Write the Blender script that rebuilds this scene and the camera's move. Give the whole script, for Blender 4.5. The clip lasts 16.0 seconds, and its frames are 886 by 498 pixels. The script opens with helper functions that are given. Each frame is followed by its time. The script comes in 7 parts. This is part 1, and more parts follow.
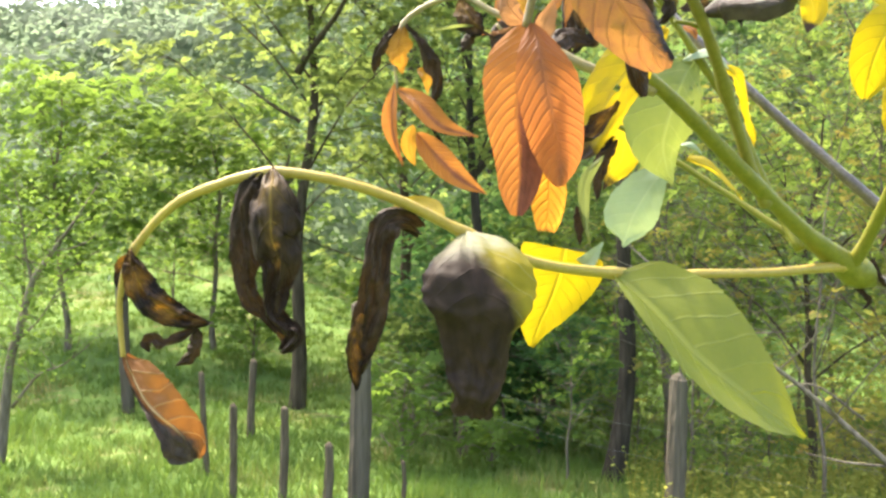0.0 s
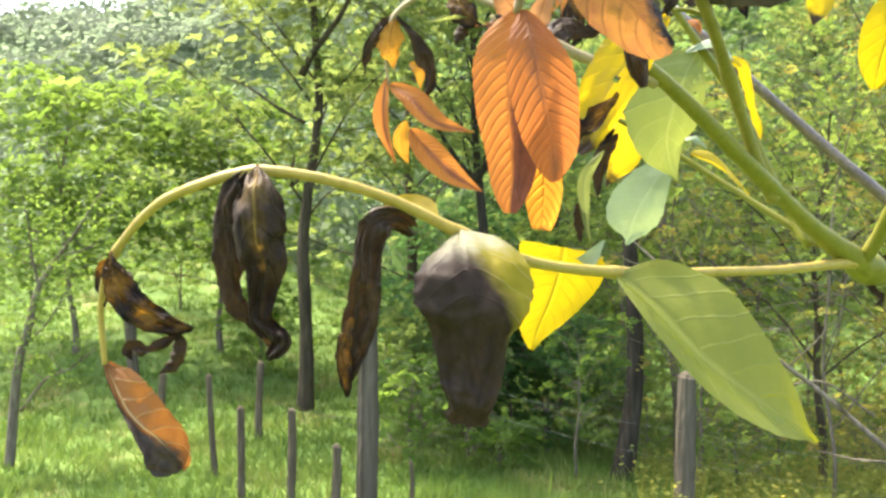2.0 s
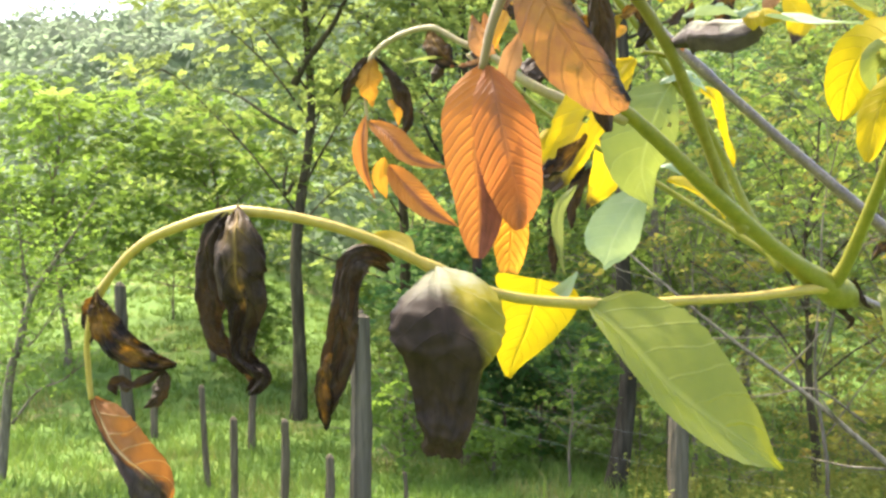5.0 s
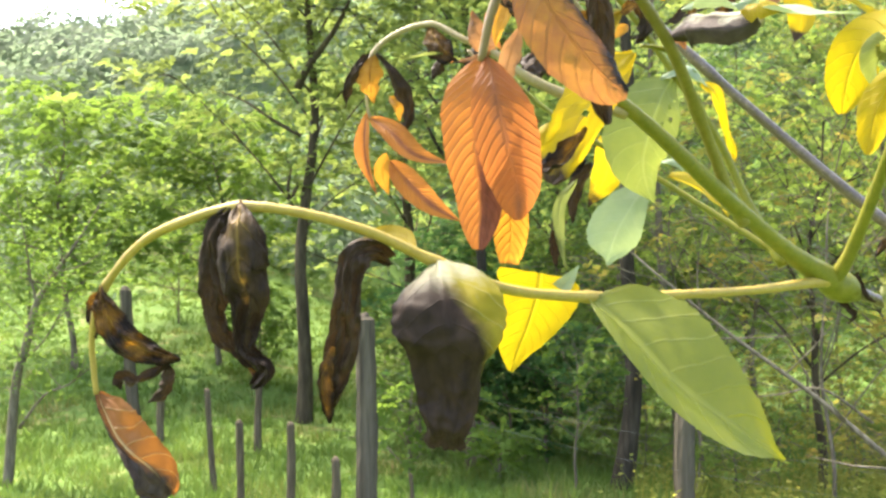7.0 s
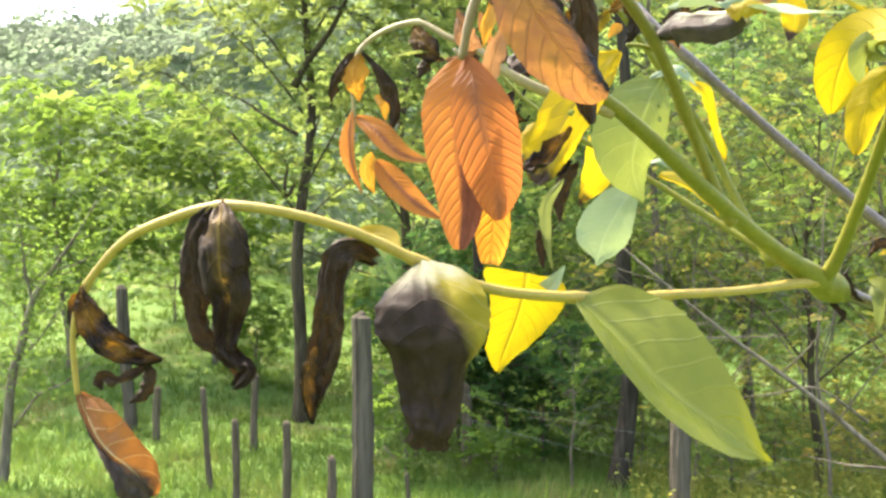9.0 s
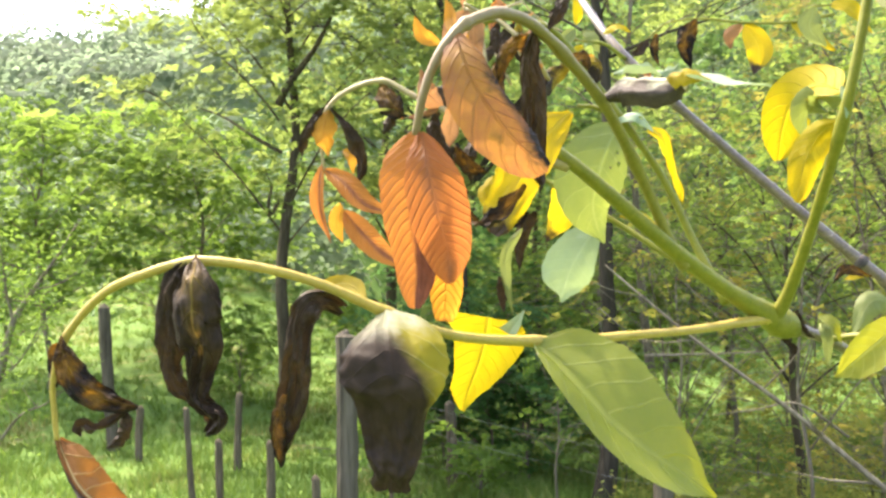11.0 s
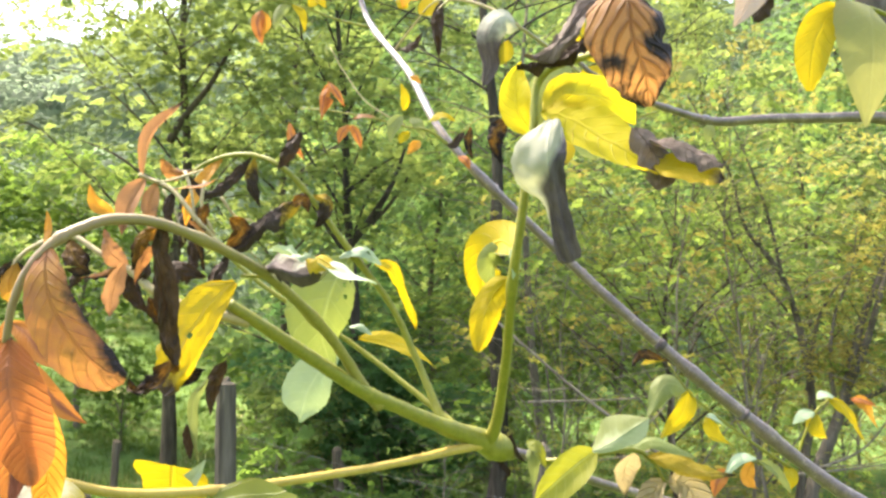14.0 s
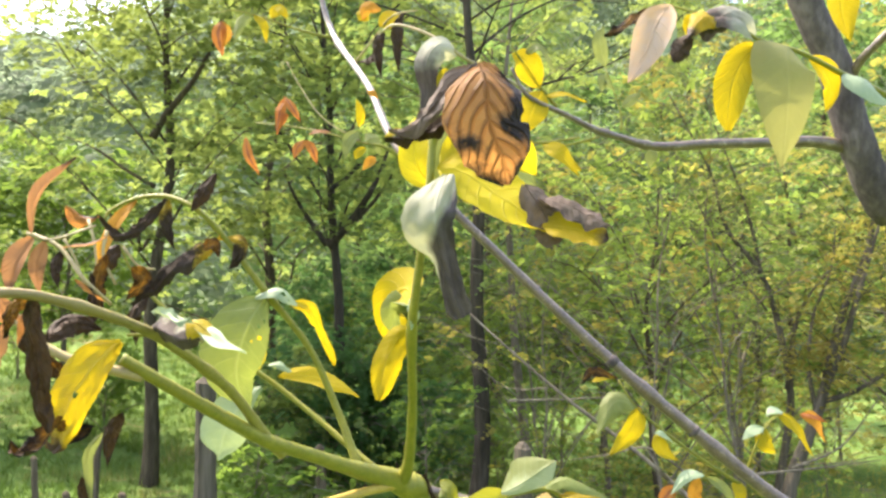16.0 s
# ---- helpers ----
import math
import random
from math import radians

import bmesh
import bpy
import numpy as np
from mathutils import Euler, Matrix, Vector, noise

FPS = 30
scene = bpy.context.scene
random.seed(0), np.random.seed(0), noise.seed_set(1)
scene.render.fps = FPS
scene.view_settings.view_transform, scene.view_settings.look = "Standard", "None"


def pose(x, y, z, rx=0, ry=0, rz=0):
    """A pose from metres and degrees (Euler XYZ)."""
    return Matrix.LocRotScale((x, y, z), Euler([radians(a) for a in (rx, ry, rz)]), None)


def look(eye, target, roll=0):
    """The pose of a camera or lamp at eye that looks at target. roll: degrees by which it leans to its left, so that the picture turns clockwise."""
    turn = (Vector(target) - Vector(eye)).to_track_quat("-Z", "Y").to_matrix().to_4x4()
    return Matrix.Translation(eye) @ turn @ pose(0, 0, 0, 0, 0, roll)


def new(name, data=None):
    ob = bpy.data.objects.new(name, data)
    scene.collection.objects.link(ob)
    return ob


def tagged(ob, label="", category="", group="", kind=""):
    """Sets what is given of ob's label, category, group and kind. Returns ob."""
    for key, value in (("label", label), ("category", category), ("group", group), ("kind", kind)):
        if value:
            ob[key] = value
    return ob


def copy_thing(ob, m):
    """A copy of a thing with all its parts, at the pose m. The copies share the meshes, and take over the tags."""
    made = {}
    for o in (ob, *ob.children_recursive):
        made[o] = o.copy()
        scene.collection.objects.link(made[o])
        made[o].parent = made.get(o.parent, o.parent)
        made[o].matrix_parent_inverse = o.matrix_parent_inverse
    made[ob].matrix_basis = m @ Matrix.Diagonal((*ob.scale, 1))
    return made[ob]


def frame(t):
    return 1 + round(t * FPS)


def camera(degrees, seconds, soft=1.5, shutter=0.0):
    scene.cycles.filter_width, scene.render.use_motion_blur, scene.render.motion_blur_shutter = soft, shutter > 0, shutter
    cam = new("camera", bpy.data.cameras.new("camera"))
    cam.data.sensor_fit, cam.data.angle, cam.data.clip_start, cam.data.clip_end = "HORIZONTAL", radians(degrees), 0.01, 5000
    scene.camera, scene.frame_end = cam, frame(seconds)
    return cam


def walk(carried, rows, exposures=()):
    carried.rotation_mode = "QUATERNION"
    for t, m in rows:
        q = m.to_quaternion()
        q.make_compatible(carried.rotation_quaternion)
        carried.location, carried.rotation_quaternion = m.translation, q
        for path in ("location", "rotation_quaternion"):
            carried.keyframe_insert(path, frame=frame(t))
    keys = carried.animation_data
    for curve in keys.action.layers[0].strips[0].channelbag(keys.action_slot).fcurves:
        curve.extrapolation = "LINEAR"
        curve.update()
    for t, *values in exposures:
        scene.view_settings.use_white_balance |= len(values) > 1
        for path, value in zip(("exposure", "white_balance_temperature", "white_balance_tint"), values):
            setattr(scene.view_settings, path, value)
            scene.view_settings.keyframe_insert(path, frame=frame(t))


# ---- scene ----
cam = camera(57.2, 16.0, soft=2.7)
PATH = [
    (0, (0.143, 0.031, 1.722), (0.1, 2.031, 1.715), 0.4),
    (0.5, (0.142, 0.04, 1.726), (0.112, 2.04, 1.727), 0.3),
    (1, (0.143, 0.045, 1.726), (0.09, 2.045, 1.722), 0.1),
    (1.5, (0.148, 0.047, 1.723), (0.104, 2.047, 1.714), 0.0),
    (2, (0.148, 0.045, 1.722), (0.089, 2.044, 1.715), -0.2),
    (2.5, (0.153, 0.039, 1.726), (0.104, 2.039, 1.723), -0.4),
    (3, (0.154, 0.034, 1.724), (0.097, 2.033, 1.722), -0.3),
    (3.5, (0.158, 0.031, 1.734), (0.112, 2.03, 1.744), -0.5),
    (4, (0.155, 0.034, 1.734), (0.112, 2.033, 1.746), -0.5),
    (6.5, (0.157, 0.033, 1.731), (0.112, 2.033, 1.744), -0.6),
    (7, (0.157, 0.032, 1.73), (0.103, 2.032, 1.748), -0.9),
    (7.5, (0.162, 0.035, 1.731), (0.118, 2.035, 1.747), -0.8),
    (8, (0.162, 0.036, 1.73), (0.114, 2.036, 1.744), -0.8),
    (10.5, (0.167, 0.021, 1.735), (0.134, 2.02, 1.772), -1.0),
    (11, (0.173, 0.014, 1.745), (0.163, 2.014, 1.799), -1.1),
    (11.5, (0.184, 0.012, 1.753), (0.22, 2.011, 1.822), -1.1),
    (12, (0.203, 0.008, 1.77), (0.27, 2.004, 1.863), -1.0),
    (12.5, (0.22, -0.001, 1.778), (0.335, 1.993, 1.881), -0.5),
    (13, (0.242, -0.005, 1.787), (0.398, 1.985, 1.909), -0.6),
    (13.5, (0.266, -0.017, 1.794), (0.444, 1.97, 1.93), -0.8),
    (14, (0.285, -0.02, 1.802), (0.512, 1.961, 1.946), -0.5),
    (14.5, (0.298, -0.017, 1.813), (0.54, 1.963, 1.952), -0.2),
    (15, (0.305, -0.023, 1.822), (0.539, 1.959, 1.944), -0.1),
    (15.5, (0.317, -0.029, 1.83), (0.576, 1.95, 1.965), -0.0),
    (16, (0.334, -0.032, 1.833), (0.589, 1.947, 1.963), -0.4),
]
walk(cam, [(t, look(eye, goal, lean)) for t, eye, goal, lean in PATH], [(0, 2.92, 6720, 10), (4, 2.95, 6720, 10), (7, 2.94, 6720, 10), (11, 2.97, 6780, 11), (12.5, 3.00, 6720, 12), (13.5, 3.03, 6680, 12), (14.5, 2.88, 6720, 13), (16, 2.83, 6740, 13)])

# ---- world, sun, exposure ----
SUN_DIR = Vector((-0.36, 0.34, 0.87)).normalized()
world = bpy.data.worlds.new("sky")
scene.world = world
world.use_nodes = True
wn = world.node_tree.nodes
sky = wn.new("ShaderNodeTexSky")
sky.sky_type = "NISHITA"
sky.sun_disc = False
sky.sun_elevation = math.asin(SUN_DIR.z)
sky.sun_rotation = math.atan2(SUN_DIR.x, SUN_DIR.y)
sky.air_density, sky.dust_density, sky.ozone_density = 1.0, 4.0, 0.6
world.node_tree.links.new(sky.outputs[0], wn["Background"].inputs[0])
wn["Background"].inputs[1].default_value = 0.15
sun = new("sun", bpy.data.lights.new("sun", "SUN"))
sun.data.energy, sun.data.angle, sun.data.color = 1.8, radians(0.6), (1.0, 0.94, 0.82)
sun.matrix_world = look(SUN_DIR * 60, (0, 0, 0))


# ---- small tools ----
def nodes_of(m):
    m.use_nodes = True
    return m.node_tree.nodes, m.node_tree.links, m.node_tree.nodes["Principled BSDF"]


def ramp(n, stops):
    r = n.new("ShaderNodeValToRGB")
    el = r.color_ramp.elements
    while len(el) < len(stops):
        el.new(0.5)
    for e, (p, c) in zip(el, stops):
        e.position, e.color = p, (*c, 1)
    return r


def noise_node(n, scale, detail=4.0, rough=0.55):
    t = n.new("ShaderNodeTexNoise")
    t.inputs["Scale"].default_value, t.inputs["Detail"].default_value, t.inputs["Roughness"].default_value = scale, detail, rough
    return t


def math_node(n, l, op, a, b=None, c=None, clamp=False):
    m = n.new("ShaderNodeMath")
    m.operation, m.use_clamp = op, clamp
    for i, v in enumerate((a, b, c)):
        if v is None:
            continue
        if isinstance(v, (int, float)):
            m.inputs[i].default_value = v
        else:
            l.new(v, m.inputs[i])
    return m.outputs[0]


def mix_node(n, l, f, a, b, blend="MIX"):
    m = n.new("ShaderNodeMix")
    m.data_type, m.blend_type = "RGBA", blend
    for i, v in ((0, f), (6, a), (7, b)):
        if isinstance(v, (int, float)):
            m.inputs[i].default_value = v
        elif isinstance(v, tuple):
            m.inputs[i].default_value = (*v, 1)
        else:
            l.new(v, m.inputs[i])
    return m.outputs[2]


def surface(name, stops, scale, rough=0.8, bump=0.4, bump_scale=None, stretch=(1, 1, 1), dist=0.01, fine=4.0):
    """Two scales of noise through a ramp, with relief."""
    m = bpy.data.materials.new(name)
    n, l, p = nodes_of(m)
    tc, mp = n.new("ShaderNodeTexCoord"), n.new("ShaderNodeMapping")
    mp.inputs["Scale"].default_value = stretch
    l.new(tc.outputs["Object"], mp.inputs[0])
    a, b = noise_node(n, scale), noise_node(n, scale * fine, 6)
    l.new(mp.outputs[0], a.inputs[0]), l.new(mp.outputs[0], b.inputs[0])
    v = math_node(n, l, "MULTIPLY_ADD", b.outputs[0], 0.5, math_node(n, l, "MULTIPLY", a.outputs[0], 0.5))
    r = ramp(n, stops)
    l.new(v, r.inputs[0]), l.new(r.outputs[0], p.inputs["Base Color"])
    p.inputs["Roughness"].default_value = rough
    p.inputs["Specular IOR Level"].default_value = 0.15
    bp = n.new("ShaderNodeBump")
    bp.inputs["Strength"].default_value, bp.inputs["Distance"].default_value = bump, dist
    c = noise_node(n, bump_scale or scale * 6, 8)
    l.new(mp.outputs[0], c.inputs[0]), l.new(c.outputs[0], bp.inputs["Height"]), l.new(bp.outputs[0], p.inputs["Normal"])
    return m


def foliage(name, stops, glow, through_share=0.45, rough=0.7, patch_scale=1.6):
    """Small leaves: colour by island and by tree, part of the light passing through."""
    m = bpy.data.materials.new(name)
    n, l, p = nodes_of(m)
    g, o = n.new("ShaderNodeNewGeometry"), n.new("ShaderNodeObjectInfo")
    tc, patch = n.new("ShaderNodeTexCoord"), noise_node(n, patch_scale, 3)
    l.new(tc.outputs["Object"], patch.inputs[0])
    v = math_node(n, l, "MULTIPLY_ADD", o.outputs["Random"], 0.25, math_node(n, l, "MULTIPLY", g.outputs["Random Per Island"], 0.30))
    v = math_node(n, l, "MULTIPLY_ADD", math_node(n, l, "MULTIPLY_ADD", patch.outputs[0], 2.4, -0.7, clamp=True), 0.45, v)
    r = ramp(n, stops)
    l.new(v, r.inputs[0]), l.new(r.outputs[0], p.inputs["Base Color"])
    p.inputs["Roughness"].default_value = rough
    p.inputs["Specular IOR Level"].default_value = 0.15
    t = n.new("ShaderNodeBsdfTranslucent")
    l.new(mix_node(n, l, 0.5, r.outputs[0], glow), t.inputs[0])
    s = n.new("ShaderNodeMixShader")
    s.inputs[0].default_value = through_share
    l.new(p.outputs[0], s.inputs[1]), l.new(t.outputs[0], s.inputs[2])
    l.new(s.outputs[0], n["Material Output"].inputs[0])
    return m


def mesh_of(name, verts, faces, mats, smooth=True, index=None):
    me = bpy.data.meshes.new(name)
    me.from_pydata(verts, [], faces)
    for m in mats:
        me.materials.append(m)
    if index is not None:
        me.polygons.foreach_set("material_index", index)
    if smooth:
        me.polygons.foreach_set("use_smooth", [True] * len(me.polygons))
    me.update()
    return me


def child(name, me, parent, label=""):
    ob = new(name, me)
    ob.parent = parent
    return tagged(ob, label)


def empty(name, label, category, group="", kind="", at=(0, 0, 0)):
    ob = new(name)
    ob.location = at
    ob.empty_display_size = 0.1
    return tagged(ob, label, category, group, kind)


def spline(points, steps):
    """Catmull-Rom through points of any length (3 places and a radius)."""
    p = [np.array(q, float) for q in points]
    p = [2 * p[0] - p[1]] + p + [2 * p[-1] - p[-2]]
    out = []
    for i in range(1, len(p) - 2):
        for k in range(steps):
            t = k / steps
            a, b, c, d = p[i - 1:i + 3]
            out.append(0.5 * (2 * b + (c - a) * t + (2 * a - 5 * b + 4 * c - d) * t * t + (3 * b - a - 3 * c + d) * t ** 3))
    out.append(p[-2])
    return out


def tube(points, sides=8, rough=0.0, rnd=None, verts=None, faces=None):
    """A tapered tube along (x, y, z, radius) points, closed at both ends."""
    verts = [] if verts is None else verts
    faces = [] if faces is None else faces
    start = len(verts)
    n = len(points)
    side = None
    for i, q in enumerate(points):
        c = Vector(q[:3])
        d = (Vector(points[min(i + 1, n - 1)][:3]) - Vector(points[max(i - 1, 0)][:3])).normalized()
        if side is None:
            side = d.orthogonal().normalized()
        side = (side - d * side.dot(d)).normalized()
        up = d.cross(side)
        for k in range(sides):
            a = 2 * math.pi * k / sides
            r = q[3] * (1 + (rnd.uniform(-rough, rough) if rnd else 0))
            verts.append(tuple(c + (side * math.cos(a) + up * math.sin(a)) * r))
    for i in range(n - 1):
        for k in range(sides):
            a, b = start + i * sides + k, start + i * sides + (k + 1) % sides
            faces.append((a, b, b + sides, a + sides))
    faces.append(tuple(start + k for k in reversed(range(sides))))
    faces.append(tuple(start + (n - 1) * sides + k for k in range(sides)))
    return verts, faces


def leaf_cloud(centres, size, rng, tilt=0.36, aspect=0.6, droop=0.2):
    """Folded four-cornered leaves, each turned its own way."""
    n = len(centres)
    c = np.asarray(centres)
    nrm = np.stack([rng.normal(0, tilt, n), rng.normal(0, tilt, n), np.ones(n)], 1)
    nrm /= np.linalg.norm(nrm, axis=1)[:, None]
    a = rng.uniform(0, 2 * math.pi, n)
    d = np.stack([np.cos(a), np.sin(a), rng.normal(-droop, 0.3, n)], 1)
    d -= nrm * np.sum(d * nrm, 1)[:, None]
    d /= np.linalg.norm(d, axis=1)[:, None]
    w = np.cross(nrm, d)
    s = (size * rng.uniform(0.6, 1.35, n))[:, None]
    lift = nrm * s * rng.uniform(0.02, 0.18, n)[:, None]
    v = np.empty((n, 4, 3))
    v[:, 0] = c - d * s * 0.5
    v[:, 1] = c + w * s * aspect * 0.5 + lift
    v[:, 2] = c + d * s * 0.5
    v[:, 3] = c - w * s * aspect * 0.5 + lift
    return v.reshape(-1, 3).tolist(), np.arange(n * 4).reshape(n, 4).tolist()


def fronds(hearts, away, length, rng, droop=0.35, pairs=4, slim=0.42):
    """Feathered leaves: pairs of leaflets and an end one along a drooping rib that points away from the stem."""
    n = len(hearts)
    d = np.asarray(away, float) + rng.normal(0, 0.55, (n, 3)) * np.array([1, 1, 0.3])
    d[:, 2] = rng.normal(0.05, 0.3, n)
    d /= np.linalg.norm(d, axis=1)[:, None]
    up = np.stack([rng.normal(0, 0.6, n), rng.normal(0, 0.6, n), np.ones(n)], 1)
    up -= d * np.sum(d * up, 1)[:, None]
    up /= np.linalg.norm(up, axis=1)[:, None]
    side = np.cross(up, d)
    size = (length * rng.uniform(0.55, 1.3, n))[:, None]
    down = np.array([0, 0, -1.0])
    quads = []
    for k in range(pairs + 1):
        f = (k + 0.6) / (pairs + 0.6)
        base = hearts + d * size * f + down * size * droop * f * f
        for sgn in ((-1, 1) if k < pairs else (0,)):
            out = side * (sgn * 0.9) + d * (0.45 if sgn else 1.0) + down * rng.uniform(0.0, 0.6, n)[:, None]
            out /= np.linalg.norm(out, axis=1)[:, None]
            ln = size * (0.46 - 0.16 * f) * rng.uniform(0.75, 1.2, n)[:, None]
            wide = np.cross(out, up + rng.normal(0, 0.3, (n, 3)))
            wide /= np.linalg.norm(wide, axis=1)[:, None]
            q = np.empty((n, 4, 3))
            q[:, 0], q[:, 2] = base, base + out * ln
            q[:, 1], q[:, 3] = base + out * ln * 0.5 + wide * ln * slim, base + out * ln * 0.5 - wide * ln * slim
            quads.append(q)
    v = np.stack(quads, 1).reshape(-1, 3)
    return v.tolist(), np.arange(len(v)).reshape(-1, 4).tolist()


# ---- materials of the surroundings ----
BARK = surface("dark_bark", [(0.3, (0.024, 0.018, 0.010)), (0.5, (0.056, 0.043, 0.025)), (0.7, (0.104, 0.083, 0.050))], 6, 0.9, 0.9, 30, (1, 1, 0.18), 0.03)
# The same bark pattern in a darker tone.
DARKER_BARK = surface("blackish_bark", [(0.3, (0.015, 0.012, 0.008)), (0.5, (0.034, 0.027, 0.018)), (0.7, (0.070, 0.057, 0.039))], 6, 0.9, 0.9, 30, (1, 1, 0.18), 0.03)
PALE_BARK = surface("pale_bark", [(0.3, (0.060, 0.048, 0.032)), (0.5, (0.120, 0.098, 0.067)), (0.7, (0.210, 0.178, 0.126))], 8, 0.9, 0.8, 40, (1, 1, 0.2), 0.02)
POST_WOOD = surface("weathered_post_wood", [(0.32, (0.030, 0.023, 0.015)), (0.48, (0.072, 0.059, 0.040)), (0.70, (0.125, 0.103, 0.072))], 9, 0.9, 1.0, 60, (1, 1, 0.06), 0.015)
STAKE_WOOD = surface("old_stake_wood", [(0.3, (0.040, 0.030, 0.018)), (0.5, (0.088, 0.068, 0.042)), (0.72, (0.155, 0.126, 0.082))], 12, 0.9, 0.8, 60, (1, 1, 0.1), 0.01)
WIRE = surface("rusty_fence_wire", [(0.3, (0.14, 0.13, 0.12)), (0.7, (0.26, 0.25, 0.23))], 60, 0.6, 0.1)
SPRING = foliage("spring_green_leaves", [(0.0, (0.062, 0.096, 0.026)), (0.5, (0.086, 0.124, 0.032)), (1.0, (0.114, 0.146, 0.040))], (0.32, 0.38, 0.078), 0.64)
BRIGHT = foliage("bright_green_leaves", [(0.0, (0.052, 0.100, 0.018)), (0.5, (0.074, 0.126, 0.022)), (1.0, (0.100, 0.148, 0.028))], (0.24, 0.35, 0.046), 0.62)
OLIVE = foliage("young_olive_leaves", [(0.0, (0.080, 0.118, 0.038)), (0.5, (0.125, 0.150, 0.048)), (0.85, (0.180, 0.170, 0.060)), (1.0, (0.220, 0.150, 0.068))], (0.42, 0.42, 0.13), 0.58)
RUSTY = foliage("rusty_young_leaves", [(0.0, (0.098, 0.134, 0.026)), (0.5, (0.136, 0.154, 0.030)), (0.72, (0.200, 0.152, 0.038)), (0.95, (0.245, 0.122, 0.046))], (0.42, 0.375, 0.066), 0.58)
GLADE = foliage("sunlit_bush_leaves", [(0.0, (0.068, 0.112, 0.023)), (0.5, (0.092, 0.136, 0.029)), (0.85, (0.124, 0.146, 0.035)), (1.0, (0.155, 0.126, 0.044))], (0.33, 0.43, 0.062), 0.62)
DEEP = foliage("deep_green_leaves", [(0.0, (0.044, 0.086, 0.027)), (1.0, (0.086, 0.138, 0.038))], (0.23, 0.36, 0.085), 0.6)
# Darker, duller green: the shade of the hollow is put into these leaves.
SHADY = foliage("shade_darkened_bush_leaves", [(0.0, (0.038, 0.088, 0.028)), (1.0, (0.066, 0.122, 0.034))], (0.16, 0.32, 0.078), 0.54)
# Greyer, bluer green: the haze of distance is put into the leaf colour.
FAR = foliage("haze_tinted_hillside_leaves", [(0.0, (0.066, 0.096, 0.058)), (0.5, (0.092, 0.125, 0.072)), (1.0, (0.124, 0.154, 0.086))], (0.28, 0.36, 0.20), 0.6, patch_scale=0.3)
GRASS = foliage("grass_blades", [(0.0, (0.050, 0.098, 0.017)), (0.45, (0.078, 0.132, 0.025)), (0.66, (0.118, 0.148, 0.036)), (0.86, (0.225, 0.180, 0.076))], (0.20, 0.30, 0.044), 0.42, patch_scale=0.9)
GROUND = surface("meadow_soil_and_grass", [(0.28, (0.082, 0.072, 0.030)), (0.40, (0.066, 0.116, 0.022)), (0.54, (0.096, 0.152, 0.030)), (0.63, (0.168, 0.158, 0.058)), (0.74, (0.225, 0.180, 0.092))], 0.9, 0.95, 0.8, 18, (1, 1, 1), 0.05, 7.0)


# ---- ground ----
def smooth(v, a, b):
    t = min(1.0, max(0.0, (v - a) / (b - a)))
    return t * t * (3 - 2 * t)


def height(x, y):
    z = -0.04 - 0.20 * smooth(y, 5.0, 9.5)
    left = smooth(-x, -0.5, 5.0)
    z += left * 0.075 * max(0.0, min(y, 65.0) - 8.5) + smooth(-x, 0.8, 5.0) * 0.06 * max(0.0, min(y, 22.0) - 7.5)
    z -= 0.80 * smooth(x, -1.6, 4.0) * smooth(y, 5.0, 10.0)
    far = min(46.0, max(0.0, y - 19.0 - 9.0 * smooth(x, -4.0, 8.0)))
    z -= 0.2 * max(0.0, min(-x, 60.0) - 21.0) * smooth(far, 20.0, 46.0)
    z += 0.33 * (1.0 + 1.15 * smooth(x, -18.0, 8.0)) * far * smooth(far, 0.0, 14.0) * (1.0 - 0.25 * smooth(far, 30, 140))
    z += 0.05 * noise.noise((x * 0.7, y * 0.7, 0.0)) + 0.5 * noise.noise((x * 0.08, y * 0.08, 3.0)) * smooth(y, 12, 30)
    return z


def strip(lo, hi, n, power):
    out = []
    for i in range(n + 1):
        t = 2 * i / n - 1
        t = math.copysign(abs(t) ** power, t)
        out.append((lo + hi) / 2 + t * (hi - lo) / 2)
    return out


def ground():
    xs = strip(-420, 420, 150, 2.6)
    ys = [6 + v for v in strip(-400, 400, 150, 2.6)]
    verts = [(x, y, height(x, y)) for y in ys for x in xs]
    w = len(xs)
    faces = [(j * w + i, j * w + i + 1, (j + 1) * w + i + 1, (j + 1) * w + i) for j in range(len(ys) - 1) for i in range(w - 1)]
    ob = new("ground", mesh_of("ground", verts, faces, [GROUND]))
    tagged(ob, "grassy meadow ground falling towards the wood and rising to a hillside", "ground", kind="structure")


ground()


